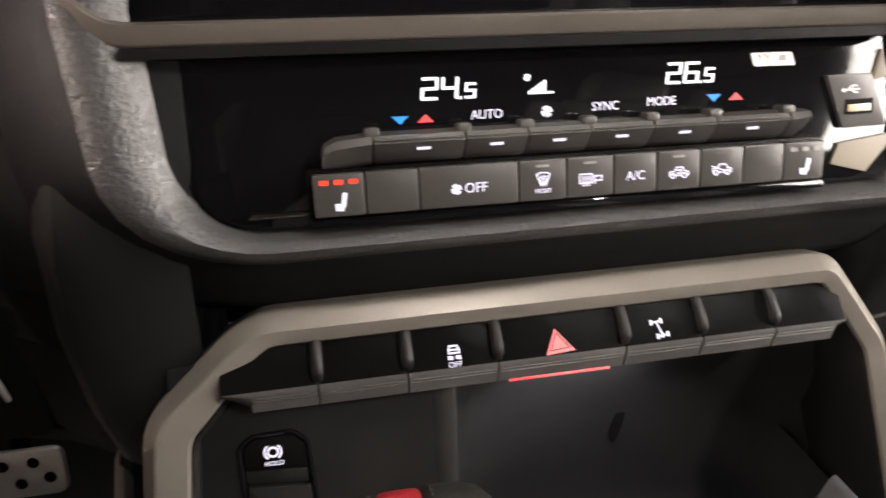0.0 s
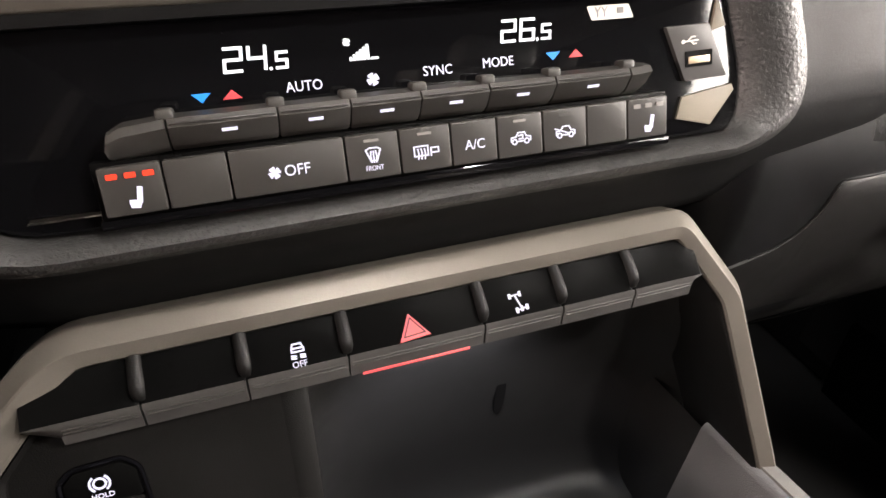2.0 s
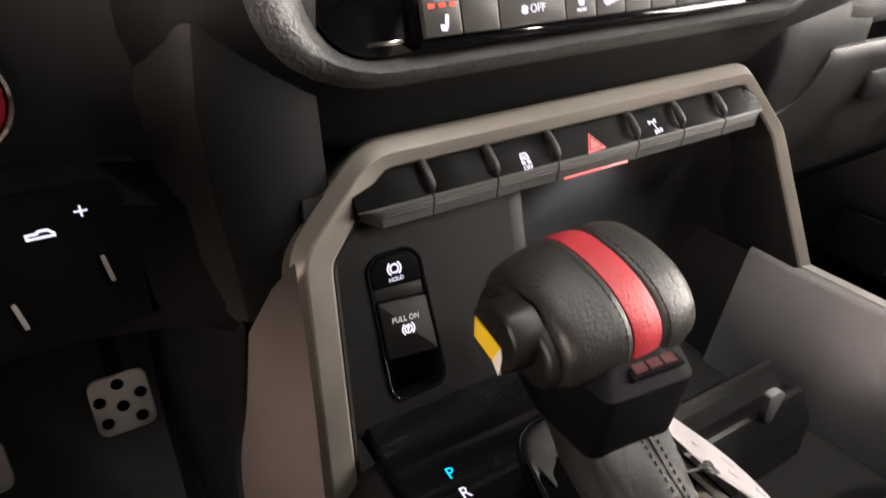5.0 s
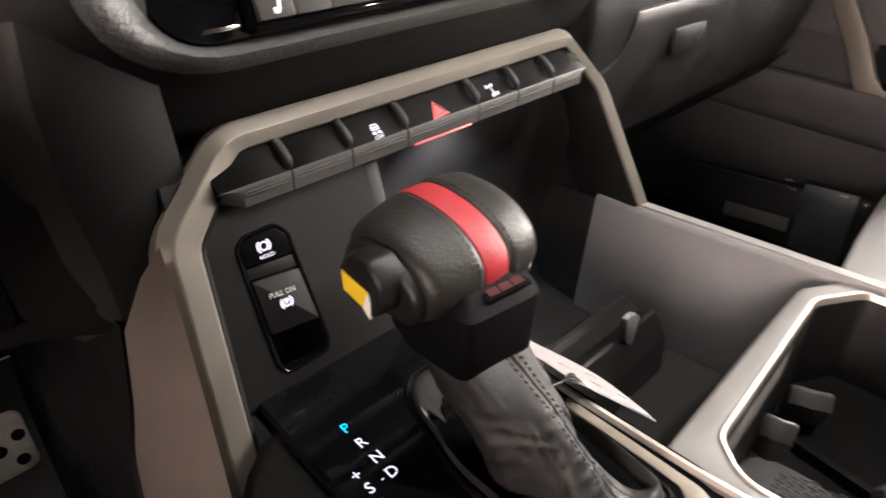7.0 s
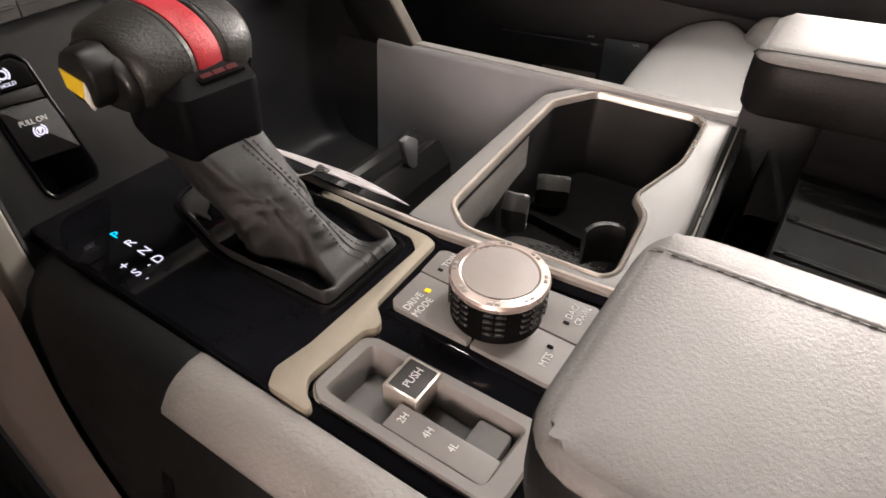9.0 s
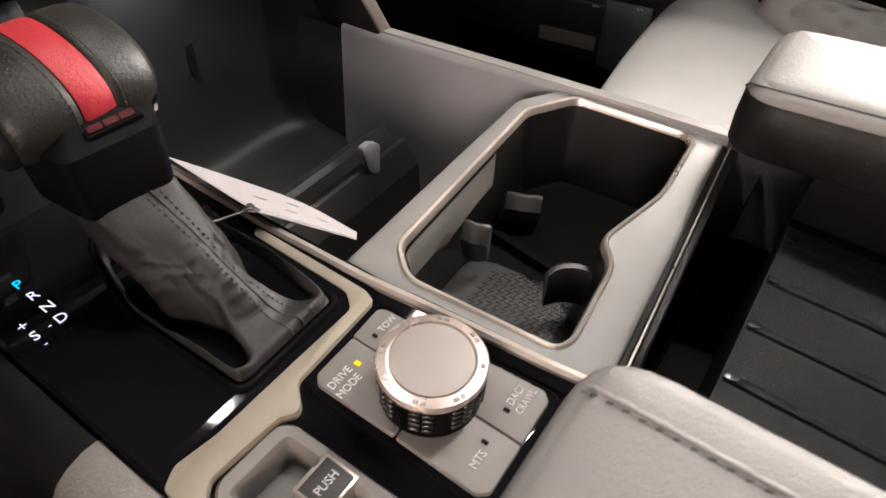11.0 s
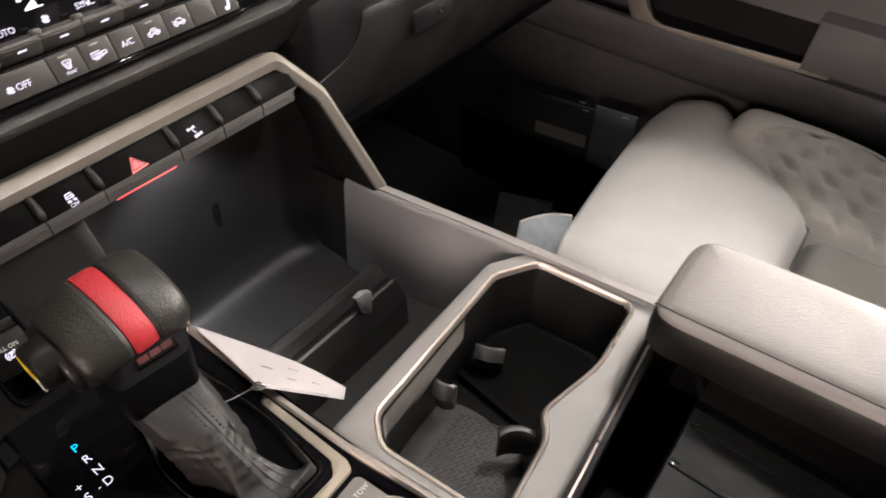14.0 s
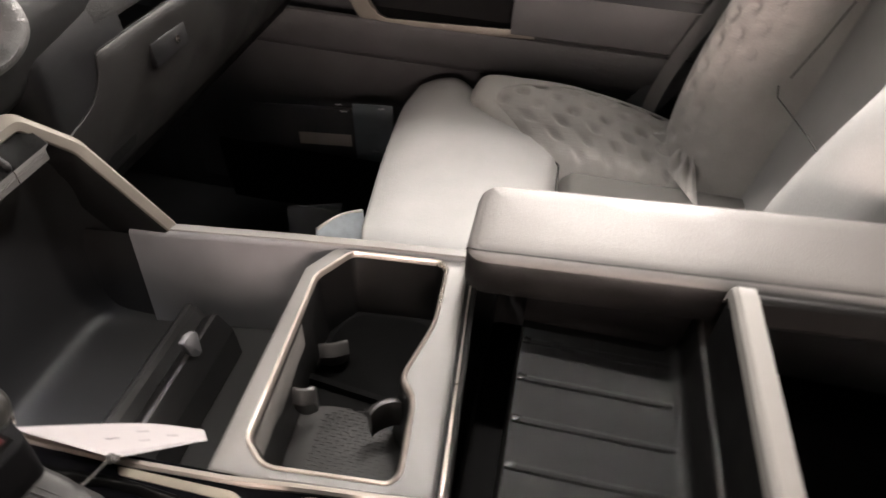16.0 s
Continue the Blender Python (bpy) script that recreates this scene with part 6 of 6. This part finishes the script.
mix = lambda a, b, t: a + (b - a) * t
rear_of = lambda x: float(np.interp(x, (0.30, 0.590, 0.627, 0.664, 0.705, 0.788, 0.86), (-0.006, -0.004, 0.026, 0.078, 0.112, 0.153, 0.170)))
front_of = lambda x: float(np.interp(x, (0.30, 0.36, 0.50, 0.70, 0.79, 0.83, 0.86), (0.205, 0.222, 0.239, 0.257, 0.250, 0.233, 0.203)))


def thigh(u, v):
    """The front pad: a soft crown that rolls over the seat's front edge and over both ends."""
    x = 0.305 + 0.555 * u
    y = mix(rear_of(x), front_of(x), min(1.0, v * 1.12))
    roll = max(0.0, (y - 0.165) / 0.12)
    z = 0.384 + 0.008 * math.sin(math.pi * u) + 0.020 * (1 - (1 - min(1.0, v / 0.42)) ** 2) - 0.055 * min(1.0, roll) ** 2.4
    z -= 0.16 * max(0.0, (v - 0.893) / 0.107) ** 1.1
    z -= 0.030 * max(0.0, 1 - u / 0.10) ** 2.2 + 0.060 * max(0.0, (u - 0.86) / 0.14) ** 2
    z -= 0.016 * max(0.0, 1 - v / 0.07) ** 2.2 + 0.016 * max(0.0, min(1.0, (u - 0.5) / 0.4)) ** 1.5
    return (x, y, z)


part("thigh_pad", grid(thigh, 60, 56), M_SEAT, seat, "light grey leather thigh pad", angle=180)
cushion("seat_insert", lambda s, t: mix(0.41, 0.625, s), lambda s, t: mix(-0.38, 0.0, t), lambda s, t: 0.358 + 0.004 * math.sin(math.pi * s), 0.05, M_INSERT, "grey fabric seat insert", 0.08)
cushion("inner_bolster", lambda s, t: mix(0.315, 0.415, s), lambda s, t: mix(-0.26, 0.0, t), lambda s, t: 0.375 + 0.045 * math.sin(math.pi * (0.2 + 0.6 * (1 - s))), 0.20, M_INSERT, "grey quilted bolster", 0.2, 0.003)
cushion("outer_bolster", lambda s, t: mix(0.605, 0.79, s) - 0.005 * (1 - t), lambda s, t: mix(-0.235, 0.180, t) - 0.11 * max(0, (0.45 - s) / 0.45) * t,
        lambda s, t: 0.350 + 0.066 * math.sin(math.pi * (0.03 + 0.66 * s)) * (-0.22 + 1.22 * math.sin(math.pi * min(1, 0.08 + 0.60 * t))), 0.13, M_QUILT, "grey quilted outer bolster", 0.12, 0.0075, 78, 90)
# smooth leather border round the front and the outside of the bolster
def bolster(s, t, lift):
    top = 0.350 + 0.066 * math.sin(math.pi * (0.03 + 0.66 * s)) * (-0.22 + 1.22 * math.sin(math.pi * min(1, 0.08 + 0.60 * t)))
    f = (1 - max(0, 1 - min(s, 1 - s) / 0.12) ** 2.2) * (1 - max(0, 1 - min(t, 1 - t) / 0.12) ** 2.2)
    return (mix(0.605, 0.79, s) - 0.005 * (1 - t), mix(-0.235, 0.180, t) - 0.11 * max(0, (0.45 - s) / 0.45) * t, top - 0.13 * (1 - f) + lift * (0.3 + 0.7 * f))


inner_line = smooth_line([(0.06, 0.80, 0), (0.30, 0.82, 0), (0.62, 0.80, 0), (0.80, 0.58, 0), (0.86, 0.3, 0), (0.88, 0.04, 0)], 8)
outer_line = smooth_line([(0.04, 0.97, 0), (0.40, 0.985, 0), (0.97, 0.97, 0), (0.985, 0.6, 0), (0.985, 0.3, 0), (0.97, 0.04, 0)], 8)
bm = bmesh.new()
sheet(bm, [[bolster(*a.lerp(b, k).xy, l) for k, l in ((0.0, 0.0068), (0.012, 0.0090), (0.06, 0.0098), (0.2, 0.0100), (0.4, 0.0100), (0.6, 0.0100), (0.8, 0.0098), (0.95, 0.009), (1.0, 0.007))] for a, b in zip(inner_line, outer_line)])
part("bolster_border", bm, M_SEATEDGE, seat, "smooth leather border of the bolster", angle=180)
part("seat_base", box(I4, 0.36, -0.26, 0.02, 0.76, 0.20, 0.26, 0.02), M_BLACK, seat, "black plastic seat base")


def back(name, xs, y0, lean, z0, z1, bulge, mat, label, quilt=0.0, nu=26, nv=40, edge=0.1, taper=0.0, waist=0.0):
    def fn(u, v):
        x0, x1 = xs
        x = mix(x0, x1, u) + taper * v * (0.5 - u) * 2 - waist * u * max(0.0, 1 - v / 0.62) ** 1.2
        f = (1 - max(0, 1 - min(u, 1 - u) / edge) ** 2) * (1 - max(0, 1 - min(v, 1 - v) / 0.06) ** 2)
        y = y0 + lean * v - 0.09 * (1 - f) + bulge(u, v) * f
        if quilt:
            y += quilt * (1 - max(0.0, math.cos(9 * math.pi * u) * math.cos(40 * math.pi * v)) ** 1.5) * f
        return (x, y, mix(z0, z1, v))
    return part(name, grid(fn, nu, nv), mat, seat, label, angle=180)


back("back_outer_bolster", (0.60, 0.815), -0.272, -0.05, 0.27, 0.98, lambda u, v: 0.105 * math.sin(math.pi * min(1, u * 0.80 + 0.05)) * (0.75 + 0.45 * math.sin(math.pi * min(1, v * 1.3 + 0.15)) - 0.3 * v), M_QUILT, "grey quilted side bolster", 0.0075, 80, 130, 0.12, 0.04, 0.085)
back("back_insert", (0.36, 0.75), -0.262, -0.12, 0.25, 1.0, lambda u, v: 0.006 * math.sin(math.pi * u), M_SEAT, "light grey leather back insert")
back("back_inner_bolster", (0.27, 0.425), -0.275, -0.10, 0.36, 0.98, lambda u, v: 0.095 * math.sin(math.pi * min(1, (1 - u) * 0.80 + 0.05)) * (0.75 + 0.45 * math.sin(math.pi * min(1, v * 1.3 + 0.15)) - 0.5 * v), M_SEAT, "light grey leather side bolster", 0.0)
part("headrest", box(basis((0.53, -0.46, 1.06), (0, -0.2, 1)), -0.13, -0.08, -0.05, 0.13, 0.08, 0.05, 0.035, 4), M_SEAT, seat)
part("back_shell", box(basis((0.53, -0.42, 0.66), (0, -0.27, 1)), -0.24, -0.32, -0.06, 0.24, 0.32, 0.0, 0.04, 4), M_BLACK, seat)
part("seat_seam", tube([Vector(thigh(u, 0.004)) + Vector((0, -0.002, 0.001)) for u in np.linspace(0.12, 0.93, 40)], 0.0014, 6), M_STITCH, seat, "dark seam between pads")


def pucker(u, v):
    """Fabric drawn together in folds towards the buckle."""
    tip, far = Vector((0.672, -0.198, 0.402)), Vector((0.715, -0.120, 0.382)).lerp(Vector((0.560, -0.205, 0.362)), u)
    return tip.lerp(far, v) + Vector((0, 0.3, 1)) * (0.0075 * math.sin(u * 9.5 * math.pi) * math.sin(math.pi * min(1.0, v * 0.9 + 0.1)) + 0.004 * (1 - v))


part("gathered_fabric", grid(pucker, 60, 16), M_QUILT, seat, "grey fabric gathered in folds", angle=180)
part("metal_tag", box(basis((0.672, -0.196, 0.408), (0, 0.5, 1)), -0.007, -0.003, -0.002, 0.007, 0.004, 0.002, 0.001), M_CHROME, seat, "small bright metal tag")
for pts in ([(0.66, -0.262, 0.552), (0.614, -0.262, 0.518), (0.481, -0.262, 0.539), (0.375, -0.264, 0.549)], [(0.592, -0.29, 0.653), (0.603, -0.28, 0.60), (0.616, -0.268, 0.545)], [(0.375, -0.264, 0.549), (0.348, -0.268, 0.602), (0.34, -0.28, 0.68)]):
    part("back_seam", tube(pts, 0.0010, 6), M_STITCH, seat, "seam across the backrest")
bk = thing("seat_belt_buckle", "black seat belt buckle with a bright edge beside the seat", "buckle", (0.70, -0.19, 0.37))
part("body", box(basis((0.69, -0.182, 0.392), (0.1, -0.4, 1)), -0.008, -0.018, -0.006, 0.008, 0.018, 0.006, 0.003), M_BLACK, bk)
part("slot", box(basis((0.69, -0.182, 0.392), (0.1, -0.4, 1)), -0.0065, 0.0165, -0.0035, 0.0065, 0.0195, 0.0035, 0.001), M_CHROME, bk)
belt = thing("seat_belt", "grey seat belt webbing hanging beside the door", "seat belt", (0.79, -0.2, 0.3))
bm = sweep(smooth_line([(0.80, -0.115, 0.36), (0.798, -0.150, 0.42), (0.80, -0.20, 0.52), (0.81, -0.30, 0.72), (0.82, -0.42, 1.0)], 5), [(-0.024, -0.0008), (0.024, -0.0008), (0.024, 0.0008), (-0.024, 0.0008)], up=(-1, 0.2, 0.1))
part("webbing", bm, M_DOORUP, belt)

belt = thing("seat_belt", "dark grey seat belt webbing hanging beside the passenger seat", "seat belt", (0.782, -0.116, 0.235))
bm = sweep(smooth_line([(0.785, -0.118, 0.27), (0.782, -0.124, 0.32), (0.777, -0.132, 0.366), (0.775, -0.157, 0.484), (0.785, -0.25, 0.70), (0.80, -0.36, 1.0)], 5), [(-0.012, -0.0007), (0.012, -0.0007), (0.012, 0.0007), (-0.012, 0.0007)], up=(-0.75, 0.65, 0))
part("webbing", bm, M_BELT, belt, "dark grey woven webbing")
part("anchor", box(basis((0.782, -0.116, 0.262)), -0.007, -0.018, -0.03, 0.007, 0.018, 0.03, 0.004), M_BLACK, belt, "black anchor cover")

# ---- passenger door ----
door = thing("passenger_door", "dark passenger door card with a satin trim edge and a pocket", "car door", (0.83, 0.1, 0.1))
bm = bmesh.new()
ds = [(0.86, 0.70), (0.845, 0.69), (0.832, 0.64), (0.822, 0.58), (0.815, 0.535)]
ys = [0.75, 0.55, 0.40, 0.25, 0.1, -0.1, -0.35, -0.6]
sheet(bm, [[(x + (0.03 * max(0, y - 0.4)), y, z) for x, z in ds] for y in ys])
part("upper_panel", bm, M_DOOR, door)
bm = bmesh.new()
sheet(bm, [[(x, y, z) for x, z in ((0.845, 0.54), (0.842, 0.50), (0.838, 0.478), (0.80, 0.472))] for y in (0.36, 0.2, 0.06)])
part("grab_recess", bm, M_BLACK, door, "black recess behind the trim edge")
pr = [(-0.006, -0.007), (0.0, -0.008), (0.006, -0.005), (0.006, 0.002), (0.002, 0.004), (-0.006, 0.004)]
bm = sweep([(0.801, 0.340, 0.486), (0.799, 0.330, 0.475), (0.797, 0.312, 0.470), (0.797, 0.20, 0.474), (0.797, 0.066, 0.480)], pr, up=(-1, 0, 0.25))
part("trim_leg", sweep([(0.805, 0.43, 0.62), (0.803, 0.372, 0.540), (0.801, 0.345, 0.493), (0.800, 0.330, 0.474)], [(-0.006, -0.007), (0.022, -0.007), (0.024, 0.000), (0.020, 0.003), (-0.004, 0.004)], up=(-1, 0, 0.25)), M_SILVER, door, "broad satin champagne trim leg")
part("trim_edge", bm, M_SILVER, door, "satin champagne trim edge")
bm = bmesh.new()
sheet(bm, [[(x, y, z) for x, z in ((0.83, 0.56), (0.80, 0.545), (0.792, 0.515), (0.792, 0.480), (0.80, 0.472))] for y in (0.105, 0.068, 0.055, -0.1, -0.35, -0.6)])
part("armrest", bm, M_DOORUP, door, "grey padded door armrest")
bm = bmesh.new()
lower = [(0.800, 0.4735), (0.793, 0.4715), (0.79, 0.465), (0.795, 0.44), (0.805, 0.41), (0.815, 0.395), (0.835, 0.385), (0.838, 0.25), (0.835, 0.05)]
sheet(bm, [[(x + 0.03 * max(0, y - 0.4), y, z) for x, z in lower] for y in ys])
part("lower_panel", bm, M_DOORUP, door)
bm = bmesh.new()
pk_ = [(0.835, 0.08), (0.74, 0.09), (0.726, 0.16), (0.720, 0.232), (0.7265, 0.237), (0.733, 0.232), (0.750, 0.12), (0.835, 0.11)]
loft(bm, [[Vector((x, y, z)) for x, z in pk_] for y in (0.62, 0.60, 0.2, -0.15, -0.17)], True, True)
part("pocket", bm, M_BLACK, door, "dark door pocket")

# papers in the door pocket, wrapped in film
man = thing("owner_manual_pack", "dark booklet pack wrapped in clear film in the door pocket", "booklet pack", (0.79, 0.41, 0.12))
BK = basis((0.750, 0.42, 0.29), (0.15, 0, 1), (0, -1, 0.1))
part("booklet", box(BK, -0.142, -0.10, -0.010, 0.105, 0.026, 0.002, 0.003), M_BOOK, man)
part("label", box(BK, -0.050, -0.045, 0.0022, 0.052, -0.022, 0.003, 0.0004), M_LABEL, man, "pale beige label")
part("wrapped_paper", box(BK, 0.060, -0.09, 0.002, 0.134, 0.038, 0.007, 0.002), M_SHEETS, man, "pale blue wrapped papers")


def film_sheet(name, m, sx, sy, amp, parent, seed):
    def fn(u, v):
        # smooth in the middle, crushed towards its far end
        crush = 0.15 + 0.85 * max(0.0, min(1.0, (u - 0.62) / 0.25)) ** 2
        fold = noise.noise(Vector((u * 9 + seed, v * 5, seed))) + 0.6 * (0.5 - 2 * abs(noise.noise(Vector((u * 8 + seed, v * 6, seed + 4)))))
        return m @ Vector(((u - 0.5) * sx, (v - 0.5) * sy, amp * (crush * fold + 0.4 * noise.noise(Vector((u * 2.2, v * 1.6 + seed, 1.0))))))

    return part(name, grid(fn, 44, 44), M_FILM, parent, "crinkled clear film", angle=180)


film_sheet("film", at(BK, 0.0, -0.016, 0.0125), 0.30, 0.125, 0.006, man, 3.1)
# highlights of the film, drawn as short white ridges
for u, v, turn in ((0.040, 0.040, 0.5), (0.048, 0.028, -0.4), (0.118, 0.036, 0.2)):
    fold = [at(BK, u, v, 0.018, turn) @ Vector((0.0035 * (k - 1.5), 0.0012 * (-1) ** k, 0.0)) for k in range(4)]
    part("film_glint", tube(smooth_line(fold, 4), 0.0008, 6), M_GLINT, man, "glint on the film drawn as a white ridge")
bag = thing("wrapped_paper_bag", "pale blue paper in clear film on the floor by the seat", "bag", (0.58, 0.36, 0.0))
part("carton", box(I4, 0.42, 0.24, 0.0, 0.56, 0.41, 0.160, 0.006), M_BOOK, bag)
# a soft flat packet leaning on the carton, with a hemmed upper edge
foot, side, up_ = Vector((0.452, 0.322, 0.163)), Vector((0.062, -0.052, 0.0)), Vector((0.033, 0.015, 0.104))
nrm = side.cross(up_).normalized()
bm = bmesh.new()
rs = []
for v in np.linspace(0, 1, 15):
    thick = 0.014 * math.sin(math.pi * min(0.97, 0.06 + v * 0.9)) ** 0.7
    row = []
    for a in np.linspace(0, 2 * math.pi, 33)[:-1]:
        u = 0.5 - 0.58 * math.cos(a) * (1 - 0.10 * v)
        p = foot + side * u + up_ * (v + 0.06 * math.sin(math.pi * min(1, max(0, u)))) 
        row.append(p + nrm * (thick * math.sin(a) + 0.004 * noise.noise(Vector((u * 4, v * 5, 2.0)))))
    rs.append(row)
loft(bm, rs, True, True)
paper = part("paper", bm, M_BLUE, bag, angle=60)
part("hem", tube([foot + side * u + up_ * (1.0 + 0.06 * math.sin(math.pi * u)) for u in np.linspace(0.0, 1.0, 12)], 0.0028, 8), M_STICKER, paper, "white folded hem")
film_sheet("film", basis((0.513, 0.350, 0.228), (0.30, 0.15, 0.60), (0.25, -0.6, 0.0)), 0.085, 0.100, 0.006, bag, 8.7)

# ---- glovebox ----
gl = thing("glovebox", "dark grey glovebox lid with a small latch", "glovebox", (0.5, 0.44, 0.45))
def edge_of(pts, x):
    for (xa, za), (xb, zb) in zip(pts, pts[1:]):
        if x <= xb:
            return za + (zb - za) * max(0.0, (x - xa) / (xb - xa))
    return pts[-1][1]


# the lid's upper left corner is cut by a sweeping curve
CUT = [(0.19, 0.5805), (0.214, 0.5865), (0.228, 0.5905), (0.238, 0.5965), (0.2455, 0.604), (0.2500, 0.613), (0.2525, 0.622), (0.2545, 0.631), (0.257, 0.6335), (0.30, 0.6335), (0.9, 0.6335)]
LIDY = [(0.40, 0.50), (0.495, 0.4565), (0.53, 0.4395), (0.58, 0.4275), (0.62, 0.4225), (0.650, 0.4230), (0.70, 0.43)]
lx = [0.192, 0.203, 0.214, 0.221, 0.228, 0.233, 0.238, 0.242, 0.2455, 0.248, 0.250, 0.2515, 0.2525, 0.2537, 0.2545, 0.2557, 0.257, 0.265, 0.30, 0.35, 0.42, 0.5, 0.65, 0.74]
bm = bmesh.new()
rows = []
for x in lx:
    zt = edge_of(CUT, x)
    r = []
    for k, (f, dy) in enumerate(((0.0, 0.006), (0.0, 0.0012), (0.012, 0.0), (0.1, 0), (0.2, 0), (0.35, 0), (0.5, 0), (0.7, 0), (0.85, 0), (1.0, 0), (1.0, 0.02))):
        z = zt + (0.492 - zt) * f
        r.append((x, edge_of(LIDY, z) + dy + 0.03 * max(0, x - 0.42), z + 0.02 * min(x, 0.3)))
    rows.append(r)
sheet(bm, rows)
part("lid", bm, M_LIDDARK, gl)
part("gap", tube([(x, edge_of(LIDY, edge_of(CUT, x)) + 0.0016 + 0.03 * max(0, x - 0.42), edge_of(CUT, x) + 0.0006 + 0.02 * min(x, 0.3)) for x in lx[2:]], 0.0013, 6), M_BLACK, gl, "dark gap round the lid")
LM = basis((0.365, 0.4245, 0.601), (0, 0.1, 1), (1, 0.03, 0))
lt = part("latch", box(LM, -0.034, -0.013, -0.006, 0.034, 0.013, 0.0025, 0.003), M_DASH, gl, "dark paddle latch")
part("lock", prism(at(LM, 0.012, 0.0, 0.0025), circle(0, 0, 0.004, 16), 0, 0.0012, 0.0004), M_CHROME, lt, "small bright lock")

# ---- driver's side ----
sb = thing("start_button", "deep red round start button with a lit emblem and chrome ring", "push button", (-0.275, 0.478, 0.66))
SBM = basis((-0.2900, 0.4755, 0.659), (0, 0.12, 1), (1, 0.10, 0))
part("bezel", prism(SBM, circle(0, 0, 0.0245, 40), -0.012, 0.002, 0.001), M_BLACK, sb)
bm = bmesh.new()
loft(bm, [ring(SBM, circle(0, 0, r, 40), w) for r, w in ((0.0242, 0.001), (0.0235, 0.0035), (0.0220, 0.0038), (0.0213, 0.002))])
part("chrome_ring", bm, M_CHROME, sb)
part("cap", prism(SBM, circle(0, 0, 0.0208, 40), -0.004, 0.0045, 0.002), M_START, sb)
EM = at(SBM, 0.0, 0.004, 0.0046)
part("emblem", blob(EM, [[(x - 0.0030, -0.0022), (x + 0.0022, -0.0022), (x + 0.0030, 0.0022), (x - 0.0022, 0.0022)] for x in (-0.0075, 0.0, 0.0075)]), G_WHITE, sb, "lit white emblem bars")
part("marking_bars", blob(at(SBM, 0, -0.006, 0.0046), [rect(-0.006, 0.0022, 0.006, 0.0042), rect(-0.005, -0.001, 0.005, 0.0010), rect(-0.0035, -0.0042, 0.0035, -0.0022)]), G_WHITE, sb, "lit white bars")
bc = thing("trailer_brake_switch", "black trailer brake switch with lit plus and minus marks", "switch", (-0.27, 0.45, 0.58))
BCM = basis((-0.272, 0.4455, 0.592), (0, 0.05, 1), (1, 0.0, 0))
part("panel", prism(BCM, rounded(rect(-0.045, -0.038, 0.036, 0.032), 0.006, 4), -0.01, 0.002, 0.001), M_KEY, bc)
writing("marking", "+", at(BCM, 0.0180, 0.0235, 0.0022), 0.011, G_WHITE, bc)
writing("marking", "-", at(BCM, -0.0165, 0.0235, 0.0022), 0.014, G_WHITE, bc)
tk = [[(-0.005, -0.001), (-0.005, 0.001), (-0.001, 0.001), (-0.0005, 0.002), (0.003, 0.002), (0.005, 0.0), (0.005, -0.001), (-0.005, -0.001)]]
part("symbol", strokes(at(BCM, 0.001, 0.0165, 0.0022), tk, 0.0012), G_WHITE, bc)
for u, v in ((-0.016, -0.020), (0.022, -0.006)):
    part("slider", box(at(BCM, u, v, 0.002, 8), -0.001, -0.007, 0, 0.001, 0.007, 0.002, 0.0006), M_TIN, bc, "thin grey slider")


def pedal(name, label, c, sx, sy, holes):
    t = thing(name, label, "pedal", c)
    m_ = basis(c, (0, 0.35, 1), (1, 0, 0))
    o = rounded(rect(-sx, -sy, sx, sy), 0.012, 5)
    part("plate", prism(m_, o, -0.006, 0.0, 0.002), M_METAL, t, "brushed steel plate")
    for u, v in holes:
        h = part("hole_plug", prism(m_, circle(u, v, 0.006, 18), -0.004, 0.0008, 0.001), M_RUBBER, t, "black rubber stud")
    part("arm", box(m_, -0.008, sy * 0.2, -0.02, 0.008, 0.30, -0.006, 0.003), M_BLACK, t)
    return t


pedal("accelerator_pedal", "brushed steel accelerator pedal with rubber studs", (-0.272, 0.69, 0.268), 0.027, 0.031, [(0, -0.002), (-0.017, -0.016), (0.014, -0.018), (-0.019, 0.008), (0.018, 0.007), (0.0, 0.022)])
pedal("brake_pedal", "wide brushed steel brake pedal with rubber studs", (-0.415, 0.675, 0.255), 0.042, 0.026, [(-0.027, -0.008), (0.0, -0.010), (0.027, -0.006), (-0.014, 0.011), (0.014, 0.012)])

# steering wheel, added out of the camera's sight to stand in the light's way
whl = thing("steering_wheel", "unseen steering wheel added in the light's way", "steering wheel", (-0.47, 0.22, 0.72))
WM = basis((-0.47, 0.22, 0.74), (0, 0.42, 1))
part("rim", tube([WM @ Vector((0.185 * math.cos(a), 0.185 * math.sin(a), 0)) for a in np.linspace(0, 2 * math.pi, 49)[:-1]], 0.015, 10, False), M_LEATHER, whl)
part("hub", prism(WM, rounded([(-0.07, -0.05), (0.07, -0.05), (0.085, 0.04), (-0.085, 0.04)], 0.02, 4), -0.06, -0.01, 0.012), M_DASH, whl)
for a, b in (((-0.18, 0.0), (-0.07, 0.0)), ((0.07, 0.0), (0.18, 0.0)), ((0.0, -0.18), (0.0, -0.05))):
    part("spoke", sweep([WM @ Vector((*a, -0.005)), WM @ Vector((*b, -0.03))], [(-0.018, -0.006), (0.018, -0.006), (0.018, 0.006), (-0.018, 0.006)]), M_DASH, whl)
part("column", sweep([WM @ Vector((0, 0, -0.05)), (-0.47, 0.55, 0.62)], [(0.05 * math.cos(a), 0.05 * math.sin(a)) for a in np.linspace(0, 2 * math.pi, 17)[:-1]]), M_BLACK, whl)
